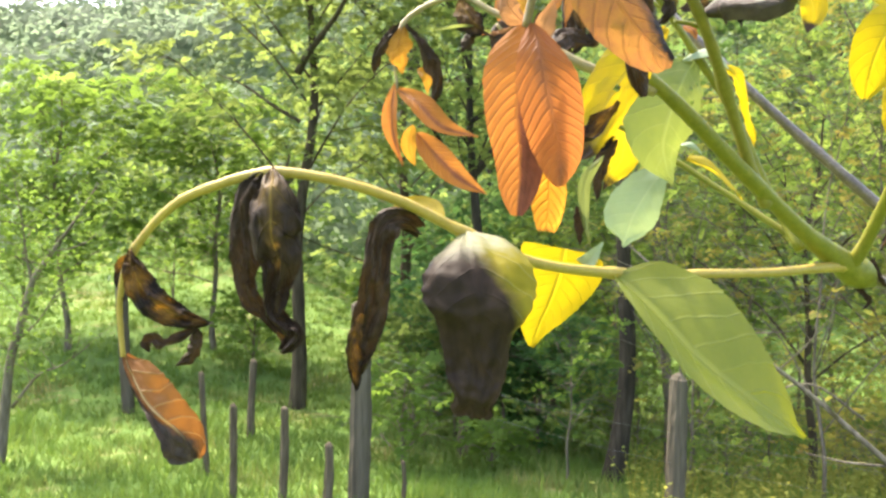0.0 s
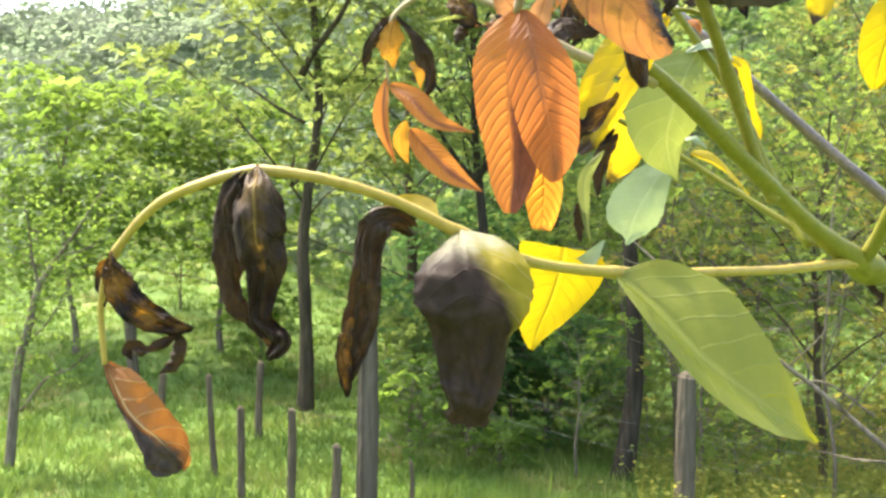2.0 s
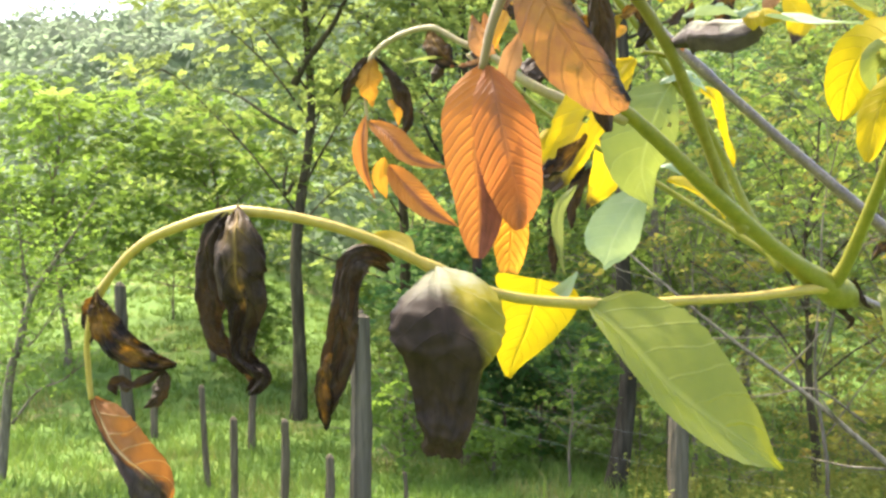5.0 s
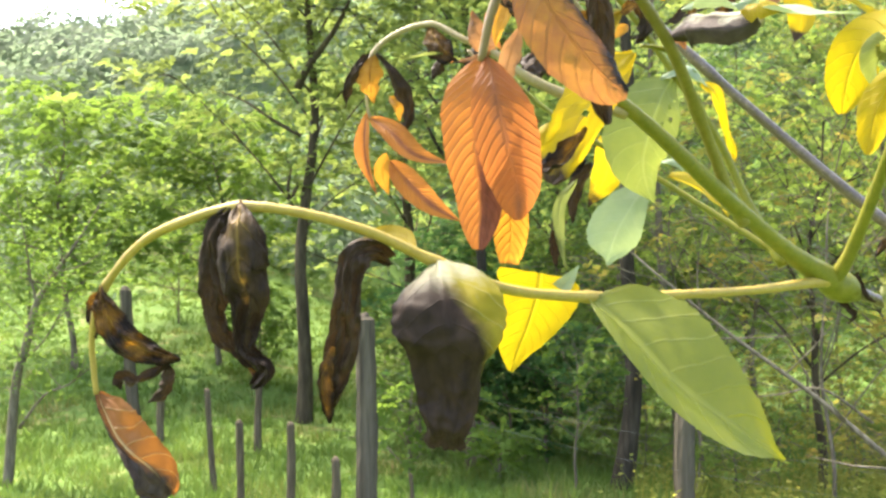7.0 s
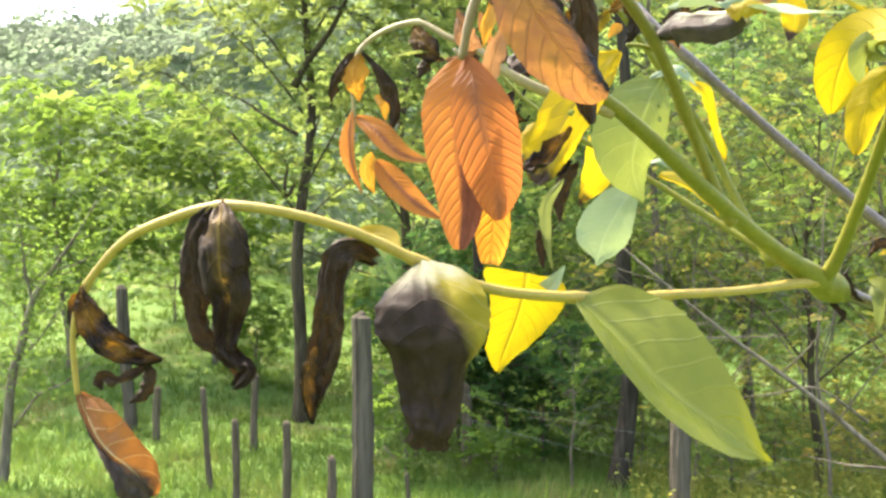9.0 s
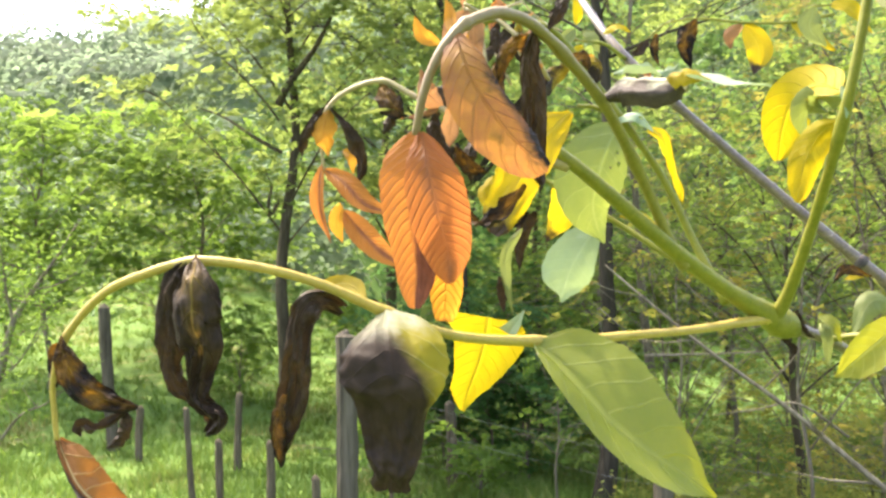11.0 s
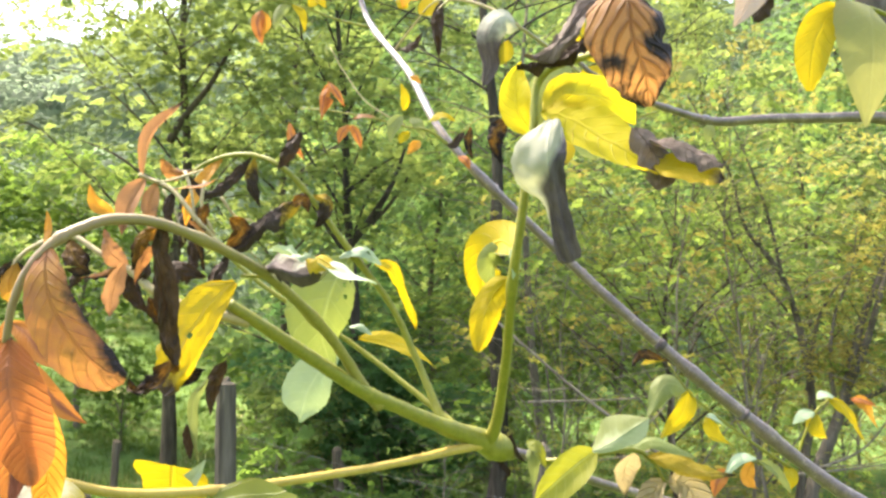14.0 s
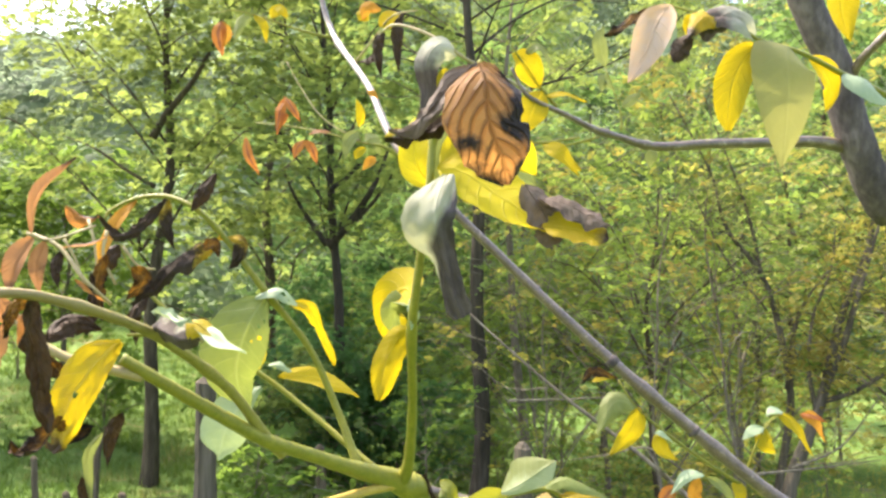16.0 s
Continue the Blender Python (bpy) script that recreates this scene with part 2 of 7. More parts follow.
def grass():
    """Upright blades in tufts over the part of the meadow that is open."""
    rng = np.random.default_rng(5)
    verts, faces = [], []
    count = 0
    while count < 13000:
        if count < 8500:
            y = 4.2 + 20 * rng.random() ** 1.6
            x = rng.uniform(-0.62 * y - 0.5, 0.62 * y)
            if x > -0.2 + 0.12 * y and rng.random() > 0.9:
                continue
        else:
            x, y = rng.uniform(-4.5, 5.0), rng.uniform(-4.0, 4.4)
        count += 1
        z = height(x, y)
        big = rng.uniform(0.05, 0.15) * (1.9 if rng.random() < 0.04 else 1)
        for k in range(11):
            bx, by = x + rng.normal(0, 0.07), y + rng.normal(0, 0.07)
            a = rng.uniform(0, 6.3)
            h, wd = big * rng.uniform(0.6, 1.2), rng.uniform(0.004, 0.011) * (0.7 + max(0.0, y) * 0.06)
            lx, ly = rng.normal(0, 0.45) * h, rng.normal(0, 0.45) * h
            i = len(verts)
            verts += [(bx - math.cos(a) * wd, by - math.sin(a) * wd, z - 0.01), (bx + math.cos(a) * wd, by + math.sin(a) * wd, z - 0.01), (bx + lx, by + ly, z + h)]
            faces.append((i, i + 1, i + 2))
    ob = new("grass", mesh_of("grass", verts, faces, [GRASS]))
    tagged(ob, "fresh spring meadow grass in uneven sunlit tufts", "grass", kind="stuff")


grass()


# ---- trees ----
def make_tree(rnd, rng, high, radius, crown_from, spread, leaves, leaf_size, leaf_mat, bark, lean=(0, 0), limbs=16, name="tree", label="", category="tree", group="", rise=0.35, twigs=4, flat=0.16, joined=False):
    """Trunk with flare and wobble, limbs with side twigs, and leaves gathered in flat sprays along them."""
    top = empty(name, label, category, group)
    trunk, pts = [], 13
    wob = rnd.uniform(0, 9)
    for i in range(pts):
        f = i / (pts - 1)
        trunk.append((lean[0] * f * high + 0.016 * high * (math.sin(wob + 6 * f) - math.sin(wob)) + 0.006 * high * math.sin(17 * f), lean[1] * f * high + 0.010 * high * (math.cos(wob * 2 + 5 * f) - math.cos(wob * 2)), f * high - (0.15 if i == 0 else 0), radius * (1.25 if i == 0 else (1 - 0.86 * f ** 0.9))))
    fine = spline(trunk, 4)
    v, fc = tube([tuple(q) for q in fine], 10, 0.06, rnd)
    lv, lf, spots = v, fc, []
    if not joined:
        child("trunk", mesh_of("trunk", v, fc, [bark]), top)
    for k in range(limbs):
        f = crown_from + (0.98 - crown_from) * (k + rnd.random() * 0.8) / limbs
        i = min(len(fine) - 1, int(f * (len(fine) - 1)))
        base = np.array(fine[i][:3])
        a = k * 2.4 + rnd.uniform(-0.5, 0.5)
        reach = spread * (1.05 - 0.65 * max(0, (f - crown_from) / (1 - crown_from)) ** 1.4) * rnd.uniform(0.65, 1.15)
        r0 = min(fine[i][3] * 0.55, 0.004 + reach * 0.0058)
        climb = rise + rnd.uniform(-0.15, 0.3) + 0.5 * (f - crown_from)
        line = []
        for j in range(5):
            g = j / 4
            line.append((base[0] + math.cos(a) * reach * g + rnd.uniform(-0.12, 0.12) * reach * g, base[1] + math.sin(a) * reach * g + rnd.uniform(-0.12, 0.12) * reach * g, base[2] + climb * reach * (1.5 * g - 0.75 * g * g) + rnd.uniform(-0.09, 0.09) * reach * g, r0 * (1 - 0.85 * g)))
        limb = [tuple(q) for q in spline(line, 3)]
        if not joined:
            lv, lf = [], []
        tube(limb, 5, 0, None, lv, lf)
        for q in limb[2:]:
            spots.append((q[:3], 0.16 * reach + 0.10))
        for j in range(twigs):
            s = limb[3 + int((len(limb) - 4) * (j + rnd.random()) / twigs)]
            b = a + rnd.choice((-1, 1)) * rnd.uniform(0.5, 1.2)
            ln = reach * rnd.uniform(0.25, 0.5)
            end = (s[0] + math.cos(b) * ln, s[1] + math.sin(b) * ln, s[2] + ln * rnd.uniform(-0.15, 0.45), 0.003)
            mid = ((s[0] + end[0]) / 2, (s[1] + end[1]) / 2, (s[2] + end[2]) / 2 + ln * 0.08, s[3] * 0.4 + 0.002)
            tube([(*s[:3], s[3] * 0.6 + 0.002), mid, end], 4, 0, None, lv, lf)
            spots += [(mid[:3], 0.12 * reach + 0.10), (end[:3], 0.15 * reach + 0.12), (((mid[0] + end[0]) / 2, (mid[1] + end[1]) / 2, (mid[2] + end[2]) / 2), 0.14 * reach + 0.1)]
        if not joined:
            child("limb", mesh_of("limb", lv, lf, [bark]), top)
    if joined:
        child("trunk", mesh_of("trunk", lv, lf, [bark]), top)
    # leafy twigs close to the stem
    for q in fine[int((crown_from + 0.08) * len(fine))::2]:
        spots += [(tuple(q[:3]), 0.10 * spread + 0.08)] * 3
    c = np.array([s[0] for s in spots])
    r = np.array([s[1] for s in spots])
    # sprays of unequal fullness round the spots
    share = rng.gamma(0.8, 1.0, len(c))
    lo = crown_from * high * 0.75
    if leaf_size < 0.1:
        count = max(50, leaves // 18)
        pick = rng.choice(len(c), count, p=share / share.sum())
        heart = c[pick] + rng.normal(0, 1, (count, 3)) * (r[pick, None] * np.array([0.75, 0.75, 0.32]))
        heart = heart[heart[:, 2] > lo]
        stem_x = np.interp(heart[:, 2], [q[2] for q in fine], [q[0] for q in fine])
        away = np.stack([heart[:, 0] - stem_x, heart[:, 1], np.zeros(len(heart))], 1)
        away /= np.linalg.norm(away, axis=1)[:, None] + 0.05
        v, fc = fronds(heart, away, leaf_size * 3.6, rng, pairs=4 if leaf_size > 0.035 else 3)
    else:
        many = max(32, leaves // 900)
        sprays = leaves // many
        pick = rng.choice(len(c), sprays, p=share / share.sum())
        heart = c[pick] + rng.normal(0, 1, (sprays, 3)) * (r[pick, None] * np.array([0.8, 0.8, 0.35]))
        every = np.repeat(heart, many, 0) + rng.normal(0, 1, (sprays * many, 3)) * np.array([flat, flat, flat * 0.35]) * rng.uniform(0.4, 1.5, (sprays * many, 1)) * leaf_size / 0.1
        v, fc = leaf_cloud(every[every[:, 2] > lo], leaf_size, rng, 0.7)
    child("crown", mesh_of("crown", v, fc, [leaf_mat], False), top)
    return top


def place(ob, x, y, turn=0.0, size=1.0, dz=0.0):
    ob.location, ob.rotation_euler, ob.scale = (x, y, height(x, y) + dz), (0, 0, turn), (size, size, size)
    return ob


def spot(x, y, turn=0.0, size=1.0, dz=0.0):
    return Matrix.LocRotScale((x, y, height(x, y) + dz), Euler((0, 0, turn)), None)


def bough(ob, lines, bark):
    """Strong limbs of a standing tree, along (place, radius) pairs."""
    for pts in lines:
        v, f = tube([tuple(q) for q in spline([(*p, r) for p, r in pts], 5)], 7)
        limb_ob = child("limb", mesh_of("limb", v, f, [bark]), ob)
        limb_ob.matrix_parent_inverse = ob.matrix_basis.inverted()


R = random.Random(11)
NG = np.random.default_rng(11)
WOOD = "trees at the wood's edge"
# tall wood's-edge trees, whose trunks stand clear below
tall_tree = place(make_tree(R, NG, 7.6, 0.090, 0.28, 2.3, 66000, 0.040, SPRING, BARK, (-0.006, 0.0), 18, label="tall dark-trunked tree in fresh green leaf at the meadow's edge", group=WOOD, rise=0.75, twigs=5), -1.76, 9.5, 0.6)
forked_tree = place(make_tree(R, NG, 7.2, 0.080, 0.36, 2.3, 60000, 0.040, SPRING, DARKER_BARK, (0.004, 0.0), 18, label="slender dark-trunked tree with layered spring foliage", group=WOOD, rise=1.0, twigs=5), 0.22, 9.4, 2.2)
bough(tall_tree, (
    [((-1.7733, 9.5000, 3.7317), 0.0500), ((-1.6364, 9.4000, 3.9393), 0.0420), ((-1.4245, 9.3000, 4.1743), 0.0340), ((-1.2488, 9.2000, 4.3714), 0.0280), ((-1.0460, 9.1000, 4.7213), 0.0180)],
    [((-1.7695, 9.5000, 2.6107), 0.0300), ((-1.8608, 9.4000, 2.4384), 0.0220), ((-1.8695, 9.3500, 2.5969), 0.0180), ((-1.8261, 9.3000, 2.7536), 0.0120), ((-1.8908, 9.3000, 2.9152), 0.0060)],
    [((-1.7499, 9.5000, 3.1704), 0.0300), ((-2.1066, 9.6000, 3.3849), 0.0200), ((-2.4711, 9.7000, 3.6375), 0.0140), ((-2.8424, 9.8000, 3.7929), 0.0060)]), BARK)
bough(forked_tree, (
    [((0.2233, 9.4000, 2.4804), 0.0600), ((0.4668, 9.3000, 2.7543), 0.0450), ((0.6433, 9.2000, 3.0046), 0.0360), ((0.7970, 9.2000, 3.2991), 0.0260), ((0.9129, 9.2000, 3.6278), 0.0140)],
    [((0.4669, 9.3000, 2.7218), 0.0340), ((0.6692, 9.2000, 2.9079), 0.0260), ((0.8431, 9.1000, 3.1230), 0.0160), ((0.9388, 9.1000, 3.2856), 0.0080)],
    [((0.1973, 9.4000, 2.4998), 0.0400), ((0.0118, 9.5000, 2.7697), 0.0300), ((-0.1576, 9.6000, 3.0450), 0.0220), ((-0.2915, 9.6000, 3.3443), 0.0120)],
    [((0.2065, 9.4000, 3.1231), 0.0340), ((0.4021, 9.5000, 3.2733), 0.0260), ((0.5667, 9.5000, 3.4436), 0.0180), ((0.7991, 9.5000, 3.5826), 0.0080)]), DARKER_BARK)
place(make_tree(R, NG, 7.6, 0.085, 0.50, 2.0, 4800, 0.042, SPRING, DARKER_BARK, (0.055, 0.0), 22, label="dark straight tree standing in the hollow beyond the fence", group=WOOD), 1.43, 7.0, 0.0)
place(make_tree(R, NG, 7.2, 0.06, 0.46, 2.0, 5600, 0.042, SPRING, PALE_BARK, (0.004, 0.0), 20, label="thin pale-barked tree with green young leaves", group=WOOD), 2.35, 8.6, 1.0)
place(make_tree(R, NG, 8.0, 0.10, 0.18, 2.9, 26000, 0.048, SPRING, BARK, (0.0, 0.0), 24, label="green forest tree with wide layered limbs", group=WOOD), 3.2, 15.0, 5.0)
place(make_tree(R, NG, 8.6, 0.11, 0.18, 3.2, 28000, 0.048, SPRING, BARK, (0.01, 0.0), 24, label="green forest tree with low spreading limbs", group=WOOD), -0.6, 13.5, 3.1)
place(make_tree(R, NG, 3.7, 0.05, 0.28, 1.8, 40000, 0.044, BRIGHT, PALE_BARK, (-0.02, 0.0), 22, label="low bright yellow-green tree on the meadow", group=WOOD), -5.4, 11.4, 1.2)
place(make_tree(R, NG, 3.6, 0.05, 0.28, 1.8, 36000, 0.044, BRIGHT, PALE_BARK, (0.02, 0.0), 22, label="bright green bushy tree at the foot of the hill", group=WOOD), -3.5, 12.0, 2.9)
# undergrowth of olive saplings to one side
for k, (x, y, h, n) in enumerate(((3.2, 7.2, 3.4, 1200), (4.6, 8.4, 3.2, 1500), (5.6, 6.9, 3.6, 1100), (2.4, 11.6, 4.8, 6000), (6.6, 11.8, 4.8, 6000), (4.3, 11.8, 4.6, 5600))):
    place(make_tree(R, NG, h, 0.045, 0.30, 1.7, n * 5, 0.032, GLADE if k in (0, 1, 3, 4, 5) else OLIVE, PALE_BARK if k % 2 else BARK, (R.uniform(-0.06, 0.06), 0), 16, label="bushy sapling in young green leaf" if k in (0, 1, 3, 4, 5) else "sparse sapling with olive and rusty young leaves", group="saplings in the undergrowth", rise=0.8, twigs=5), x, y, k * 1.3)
# bent grey saplings with few leaves and low brush beside the fence
for k, (x, y, h, n, lean, r) in enumerate(((2.75, 5.9, 3.4, 1800, 0.05, 0.016), (3.4, 5.9, 3.8, 1700, -0.04, 0.018), (4.9, 6.0, 4.2, 2600, 0.03, 0.022), (1.95, 6.6, 2.8, 1500, 0.08, 0.014), (2.3, 7.6, 3.6, 1800, -0.05, 0.018))):
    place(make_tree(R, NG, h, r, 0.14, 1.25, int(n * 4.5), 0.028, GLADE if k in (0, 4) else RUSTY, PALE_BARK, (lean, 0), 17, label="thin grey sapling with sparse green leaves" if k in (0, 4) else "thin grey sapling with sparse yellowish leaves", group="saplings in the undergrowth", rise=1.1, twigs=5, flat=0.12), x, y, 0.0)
for k, (x, y, h, n, m) in enumerate(((2.2, 6.3, 0.5, 900, SPRING), (3.5, 6.5, 0.5, 800, OLIVE), (5.2, 7.0, 0.4, 600, SPRING), (1.9, 8.2, 1.0, 2200, SPRING), (3.7, 9.4, 1.3, 2600, OLIVE), (4.7, 9.9, 1.5, 2800, OLIVE), (5.8, 9.6, 1.4, 2800, SPRING), (4.2, 8.6, 0.8, 1400, OLIVE), (6.8, 10.2, 1.5, 2800, OLIVE))):
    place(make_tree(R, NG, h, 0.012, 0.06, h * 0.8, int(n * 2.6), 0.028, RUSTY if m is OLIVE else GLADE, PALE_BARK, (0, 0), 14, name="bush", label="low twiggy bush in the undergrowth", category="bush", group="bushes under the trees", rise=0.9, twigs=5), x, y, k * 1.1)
# leafy green trees close behind the undergrowth
for k, (x, y, h, w) in enumerate(((5.2, 14.8, 6.8, 2.2), (7.6, 12.5, 6.8, 2.4), (1.6, 12.2, 6.4, 2.2), (9.0, 11.8, 5.0, 1.8))):
    place(make_tree(R, NG, h, 0.06, 0.08, w, 24000, 0.048, SPRING if k % 2 else DEEP, BARK, (0, 0), 22, label="leafy green young tree behind the undergrowth", group=WOOD, rise=0.6, twigs=4), x, y, k * 1.7)
# thick sunlit brush that covers the slope behind
for k, (x, y, h, w) in enumerate(((2.6, 12.6, 2.6, 1.5), (3.9, 12.8, 3.4, 1.8), (5.6, 13.2, 3.6, 1.9), (7.4, 13.4, 3.8, 2.0), (9.2, 13.6, 3.8, 2.0), (3.0, 13.0, 3.0, 1.7), (6.5, 14.0, 3.8, 1.9), (8.4, 12.8, 3.2, 1.8), (1.2, 10.4, 2.2, 1.4), (10.8, 13.2, 3.8, 2.0))):
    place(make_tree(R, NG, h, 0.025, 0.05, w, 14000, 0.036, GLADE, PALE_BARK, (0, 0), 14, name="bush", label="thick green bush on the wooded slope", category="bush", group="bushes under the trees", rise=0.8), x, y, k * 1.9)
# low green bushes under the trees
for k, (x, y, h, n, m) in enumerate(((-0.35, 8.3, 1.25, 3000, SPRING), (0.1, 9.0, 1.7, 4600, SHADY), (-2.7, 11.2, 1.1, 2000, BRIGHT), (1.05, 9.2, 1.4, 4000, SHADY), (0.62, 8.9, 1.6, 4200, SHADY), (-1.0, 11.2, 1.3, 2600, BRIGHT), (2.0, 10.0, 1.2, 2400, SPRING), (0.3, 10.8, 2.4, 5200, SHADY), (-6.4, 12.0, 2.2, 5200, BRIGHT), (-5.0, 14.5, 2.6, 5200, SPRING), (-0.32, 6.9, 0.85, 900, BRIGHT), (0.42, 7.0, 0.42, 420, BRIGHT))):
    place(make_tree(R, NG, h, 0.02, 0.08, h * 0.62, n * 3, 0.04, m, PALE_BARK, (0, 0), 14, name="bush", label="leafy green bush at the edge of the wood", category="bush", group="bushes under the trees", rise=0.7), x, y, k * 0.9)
place(make_tree(R, NG, 1.25, 0.012, 0.30, 0.42, 1500, 0.030, BRIGHT, PALE_BARK, (0.0, 0.0), 12, name="sapling", label="slim sapling in bright new leaf beyond the fence wire", group="saplings in the undergrowth", rise=0.8, twigs=3), 0.99, 6.4, 0.4)
# trees that fill the wood and clothe the hill
HILL = "trees on the hillside"
SORTS = ((FAR, "haze-tinted green tree on the wooded hillside"), (SPRING, "light green tree on the wooded hillside"), (DEEP, "darker green tree on the wooded hillside"))
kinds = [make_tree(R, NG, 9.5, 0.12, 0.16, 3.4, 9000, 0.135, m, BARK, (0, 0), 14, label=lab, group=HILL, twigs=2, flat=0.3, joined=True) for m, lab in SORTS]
taken = []
for k, ob in enumerate(kinds):
    x, y = (8.5, 6.5, 3.5)[k], (30, 23, 26)[k]
    place(ob, x, y, k)
    taken.append((x, y))
for x, y, s in ((12.0, 18.5, 1.1), (0.6, 20.0, 0.9), (12.8, 15.6, 1.05)):
    taken.append((x, y))
    ob = copy_thing(kinds[2 if x > 4 else len(taken) % 3], spot(x, y, len(taken) * 1.1))
    ob.scale = (s, s, s)
tries = 0
while len(taken) < 34 and tries < 12000:
    tries += 1
    y = 26 + 42 * R.random() ** 1.25
    x = R.uniform(-0.10 * y - 1, 0.76 * y + 2)
    if any((x - a) ** 2 + (y - b) ** 2 < (2.6 + 0.03 * y) ** 2 for a, b in taken):
        continue
    taken.append((x, y))
    ob = copy_thing(R.choice(kinds), spot(x, y, R.uniform(0, 6.3)))
    s = R.uniform(0.8, 1.2)
    ob.scale = (s, s, s * R.uniform(0.9, 1.15))


def hill_wood():
    """The closed canopy of the wooded hill: lumpy crowns of many leaf clumps, side by side up the slope."""
    rng = np.random.default_rng(23)
    verts = []
    y = 20.0
    while y < 74:
        step = 1.9 + 0.022 * y
        for x in np.arange(-0.75 * y - 4, 0.95 * y, step):
            cx, cy = x + rng.normal(0, 0.3 * step), y + rng.normal(0, 0.3 * step)
            if cx > -0.06 * cy - 1.5 and cy < 27:
                continue
            wide = step * rng.uniform(0.55, 0.85)
            tall = wide * rng.uniform(0.7, 1.1)
            top = height(cx, cy) + tall * rng.uniform(0.4, 0.9)
            n = int(460 if cy < 50 else 300)
            d = rng.normal(0, 1, (n, 3))
            d[:, 1] -= 0.5
            d[:, 2] = np.abs(d[:, 2]) - 0.25
            d /= np.linalg.norm(d, axis=1)[:, None]
            lump = 1 + 0.28 * np.sin(d[:, :1] * 5 + cx) * np.cos(d[:, 2:] * 6 + cy)
            p = np.array([cx, cy, top]) + d * lump * np.array([wide, wide, tall]) * rng.uniform(0.8, 1.05, (n, 1))
            nrm = d + rng.normal(0, 0.24, (n, 3)) + np.array([0, 0, 0.5])
            nrm /= np.linalg.norm(nrm, axis=1)[:, None]
            a = np.cross(nrm, rng.normal(0, 1, (n, 3)))
            a /= np.linalg.norm(a, axis=1)[:, None]
            b = np.cross(nrm, a)
            s = (0.07 + 0.0027 * cy) * rng.uniform(0.6, 1.3, (n, 1))
            verts.append(np.stack([p - a * s, p + b * s * 0.6, p + a * s, p - b * s * 0.6], 1).reshape(-1, 3))
        y += step
    v = np.concatenate(verts)
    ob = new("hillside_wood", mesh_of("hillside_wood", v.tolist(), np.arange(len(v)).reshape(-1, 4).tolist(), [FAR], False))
    tagged(ob, "haze-tinted grey-green wood closing over the far hillside", "wood", kind="stuff")


hill_wood()


def dry_growth():
    """Pale dry stalks and young rusty shoots on the floor of the undergrowth."""
    rng = np.random.default_rng(17)
    verts, faces = [], []
    for _ in range(4200):
        y = 4.6 + 8.4 * rng.random() ** 1.3
        x = rng.uniform(0.20 * y + 0.2, 0.85 * y)
        z, h = height(x, y), rng.uniform(0.10, 0.45)
        lx, ly, a = rng.normal(0, 0.3) * h, rng.normal(0, 0.3) * h, rng.uniform(0, 6.3)
        w = rng.uniform(0.003, 0.006)
        i = len(verts)
        verts += [(x - math.cos(a) * w, y - math.sin(a) * w, z - 0.02), (x + math.cos(a) * w, y + math.sin(a) * w, z - 0.02), (x + lx, y + ly, z + h)]
        faces.append((i, i + 1, i + 2))
        for k in range(3):
            f = rng.uniform(0.3, 1.0)
            s, b = rng.uniform(0.02, 0.05), rng.uniform(0, 6.3)
            c = np.array((x + lx * f, y + ly * f, z + h * f))
            d, e = np.array((math.cos(b) * s, math.sin(b) * s, rng.normal(0, 0.4) * s)), np.array((-math.sin(b) * s * 0.35, math.cos(b) * s * 0.35, 0))
            i = len(verts)
            verts += [tuple(c), tuple(c + d * 0.5 + e), tuple(c + d), tuple(c + d * 0.5 - e)]
            faces.append((i, i + 1, i + 2, i + 3))
    ob = new("dry_undergrowth", mesh_of("dry_undergrowth", verts, faces, [RUSTY], False))
    tagged(ob, "dry stalks and rusty young shoots covering the wood's floor", "undergrowth", kind="stuff")


dry_growth()


# ---- fence ----
def post(x, y, high, radius, lean, mat, label, rnd, sides=9, name="fence_post", tip=0.7):
    top = empty(name, label, "fence post", "fence posts on the meadow", at=(x, y, height(x, y)))
    line = []
    for i in range(9):
        f = i / 8
        line.append((lean * high * f + 0.012 * math.sin(3 * f + x), 0.008 * math.cos(4 * f + y), high * f - (0.12 if i == 0 else 0), radius * (1.08 - 0.12 * f + 0.05 * math.sin(7 * f + x * 3))))
    fine = [tuple(q) for q in spline(line, 2)]
    last = fine[-1]
    fine += [(last[0] + radius * 0.1, last[1], last[2] + radius * 0.35, last[3] * tip), (last[0] + radius * 0.25, last[1], last[2] + radius * 0.6, last[3] * tip * 0.45)]
    v, f = tube(fine, sides, 0.07, rnd)
    child("shaft", mesh_of("post", v, f, [mat], False), top)
    return top


RP = random.Random(4)
post(-0.52, 5.4, 1.36, 0.068, 0.0, POST_WOOD, "tall grey weathered wooden fence post with a pointed top", RP, 11, tip=0.45)
post(1.44, 5.0, 0.95, 0.058, 0.05, POST_WOOD, "leaning grey wooden fence post with a pale broken top", RP, 11)
post(-3.54, 9.0, 1.56, 0.065, -0.06, POST_WOOD, "grey wooden fence post on the far grass", RP)
post(-1.80, 6.3, 0.80, 0.024, -0.09, STAKE_WOOD, "thin leaning brown wooden stake in the grass", RP, 7, "stake")
post(-1.40, 5.6, 0.66, 0.027, -0.04, STAKE_WOOD, "short brown wooden stake in the grass", RP, 7, "stake")
post(-1.02, 5.4, 0.67, 0.029, -0.01, STAKE_WOOD, "short brown wooden stake with a flat top", RP, 7, "stake", 0.9)
post(-0.70, 5.2, 0.48, 0.030, 0.01, STAKE_WOOD, "stubby brown wooden stake with a slanted top", RP, 7, "stake")
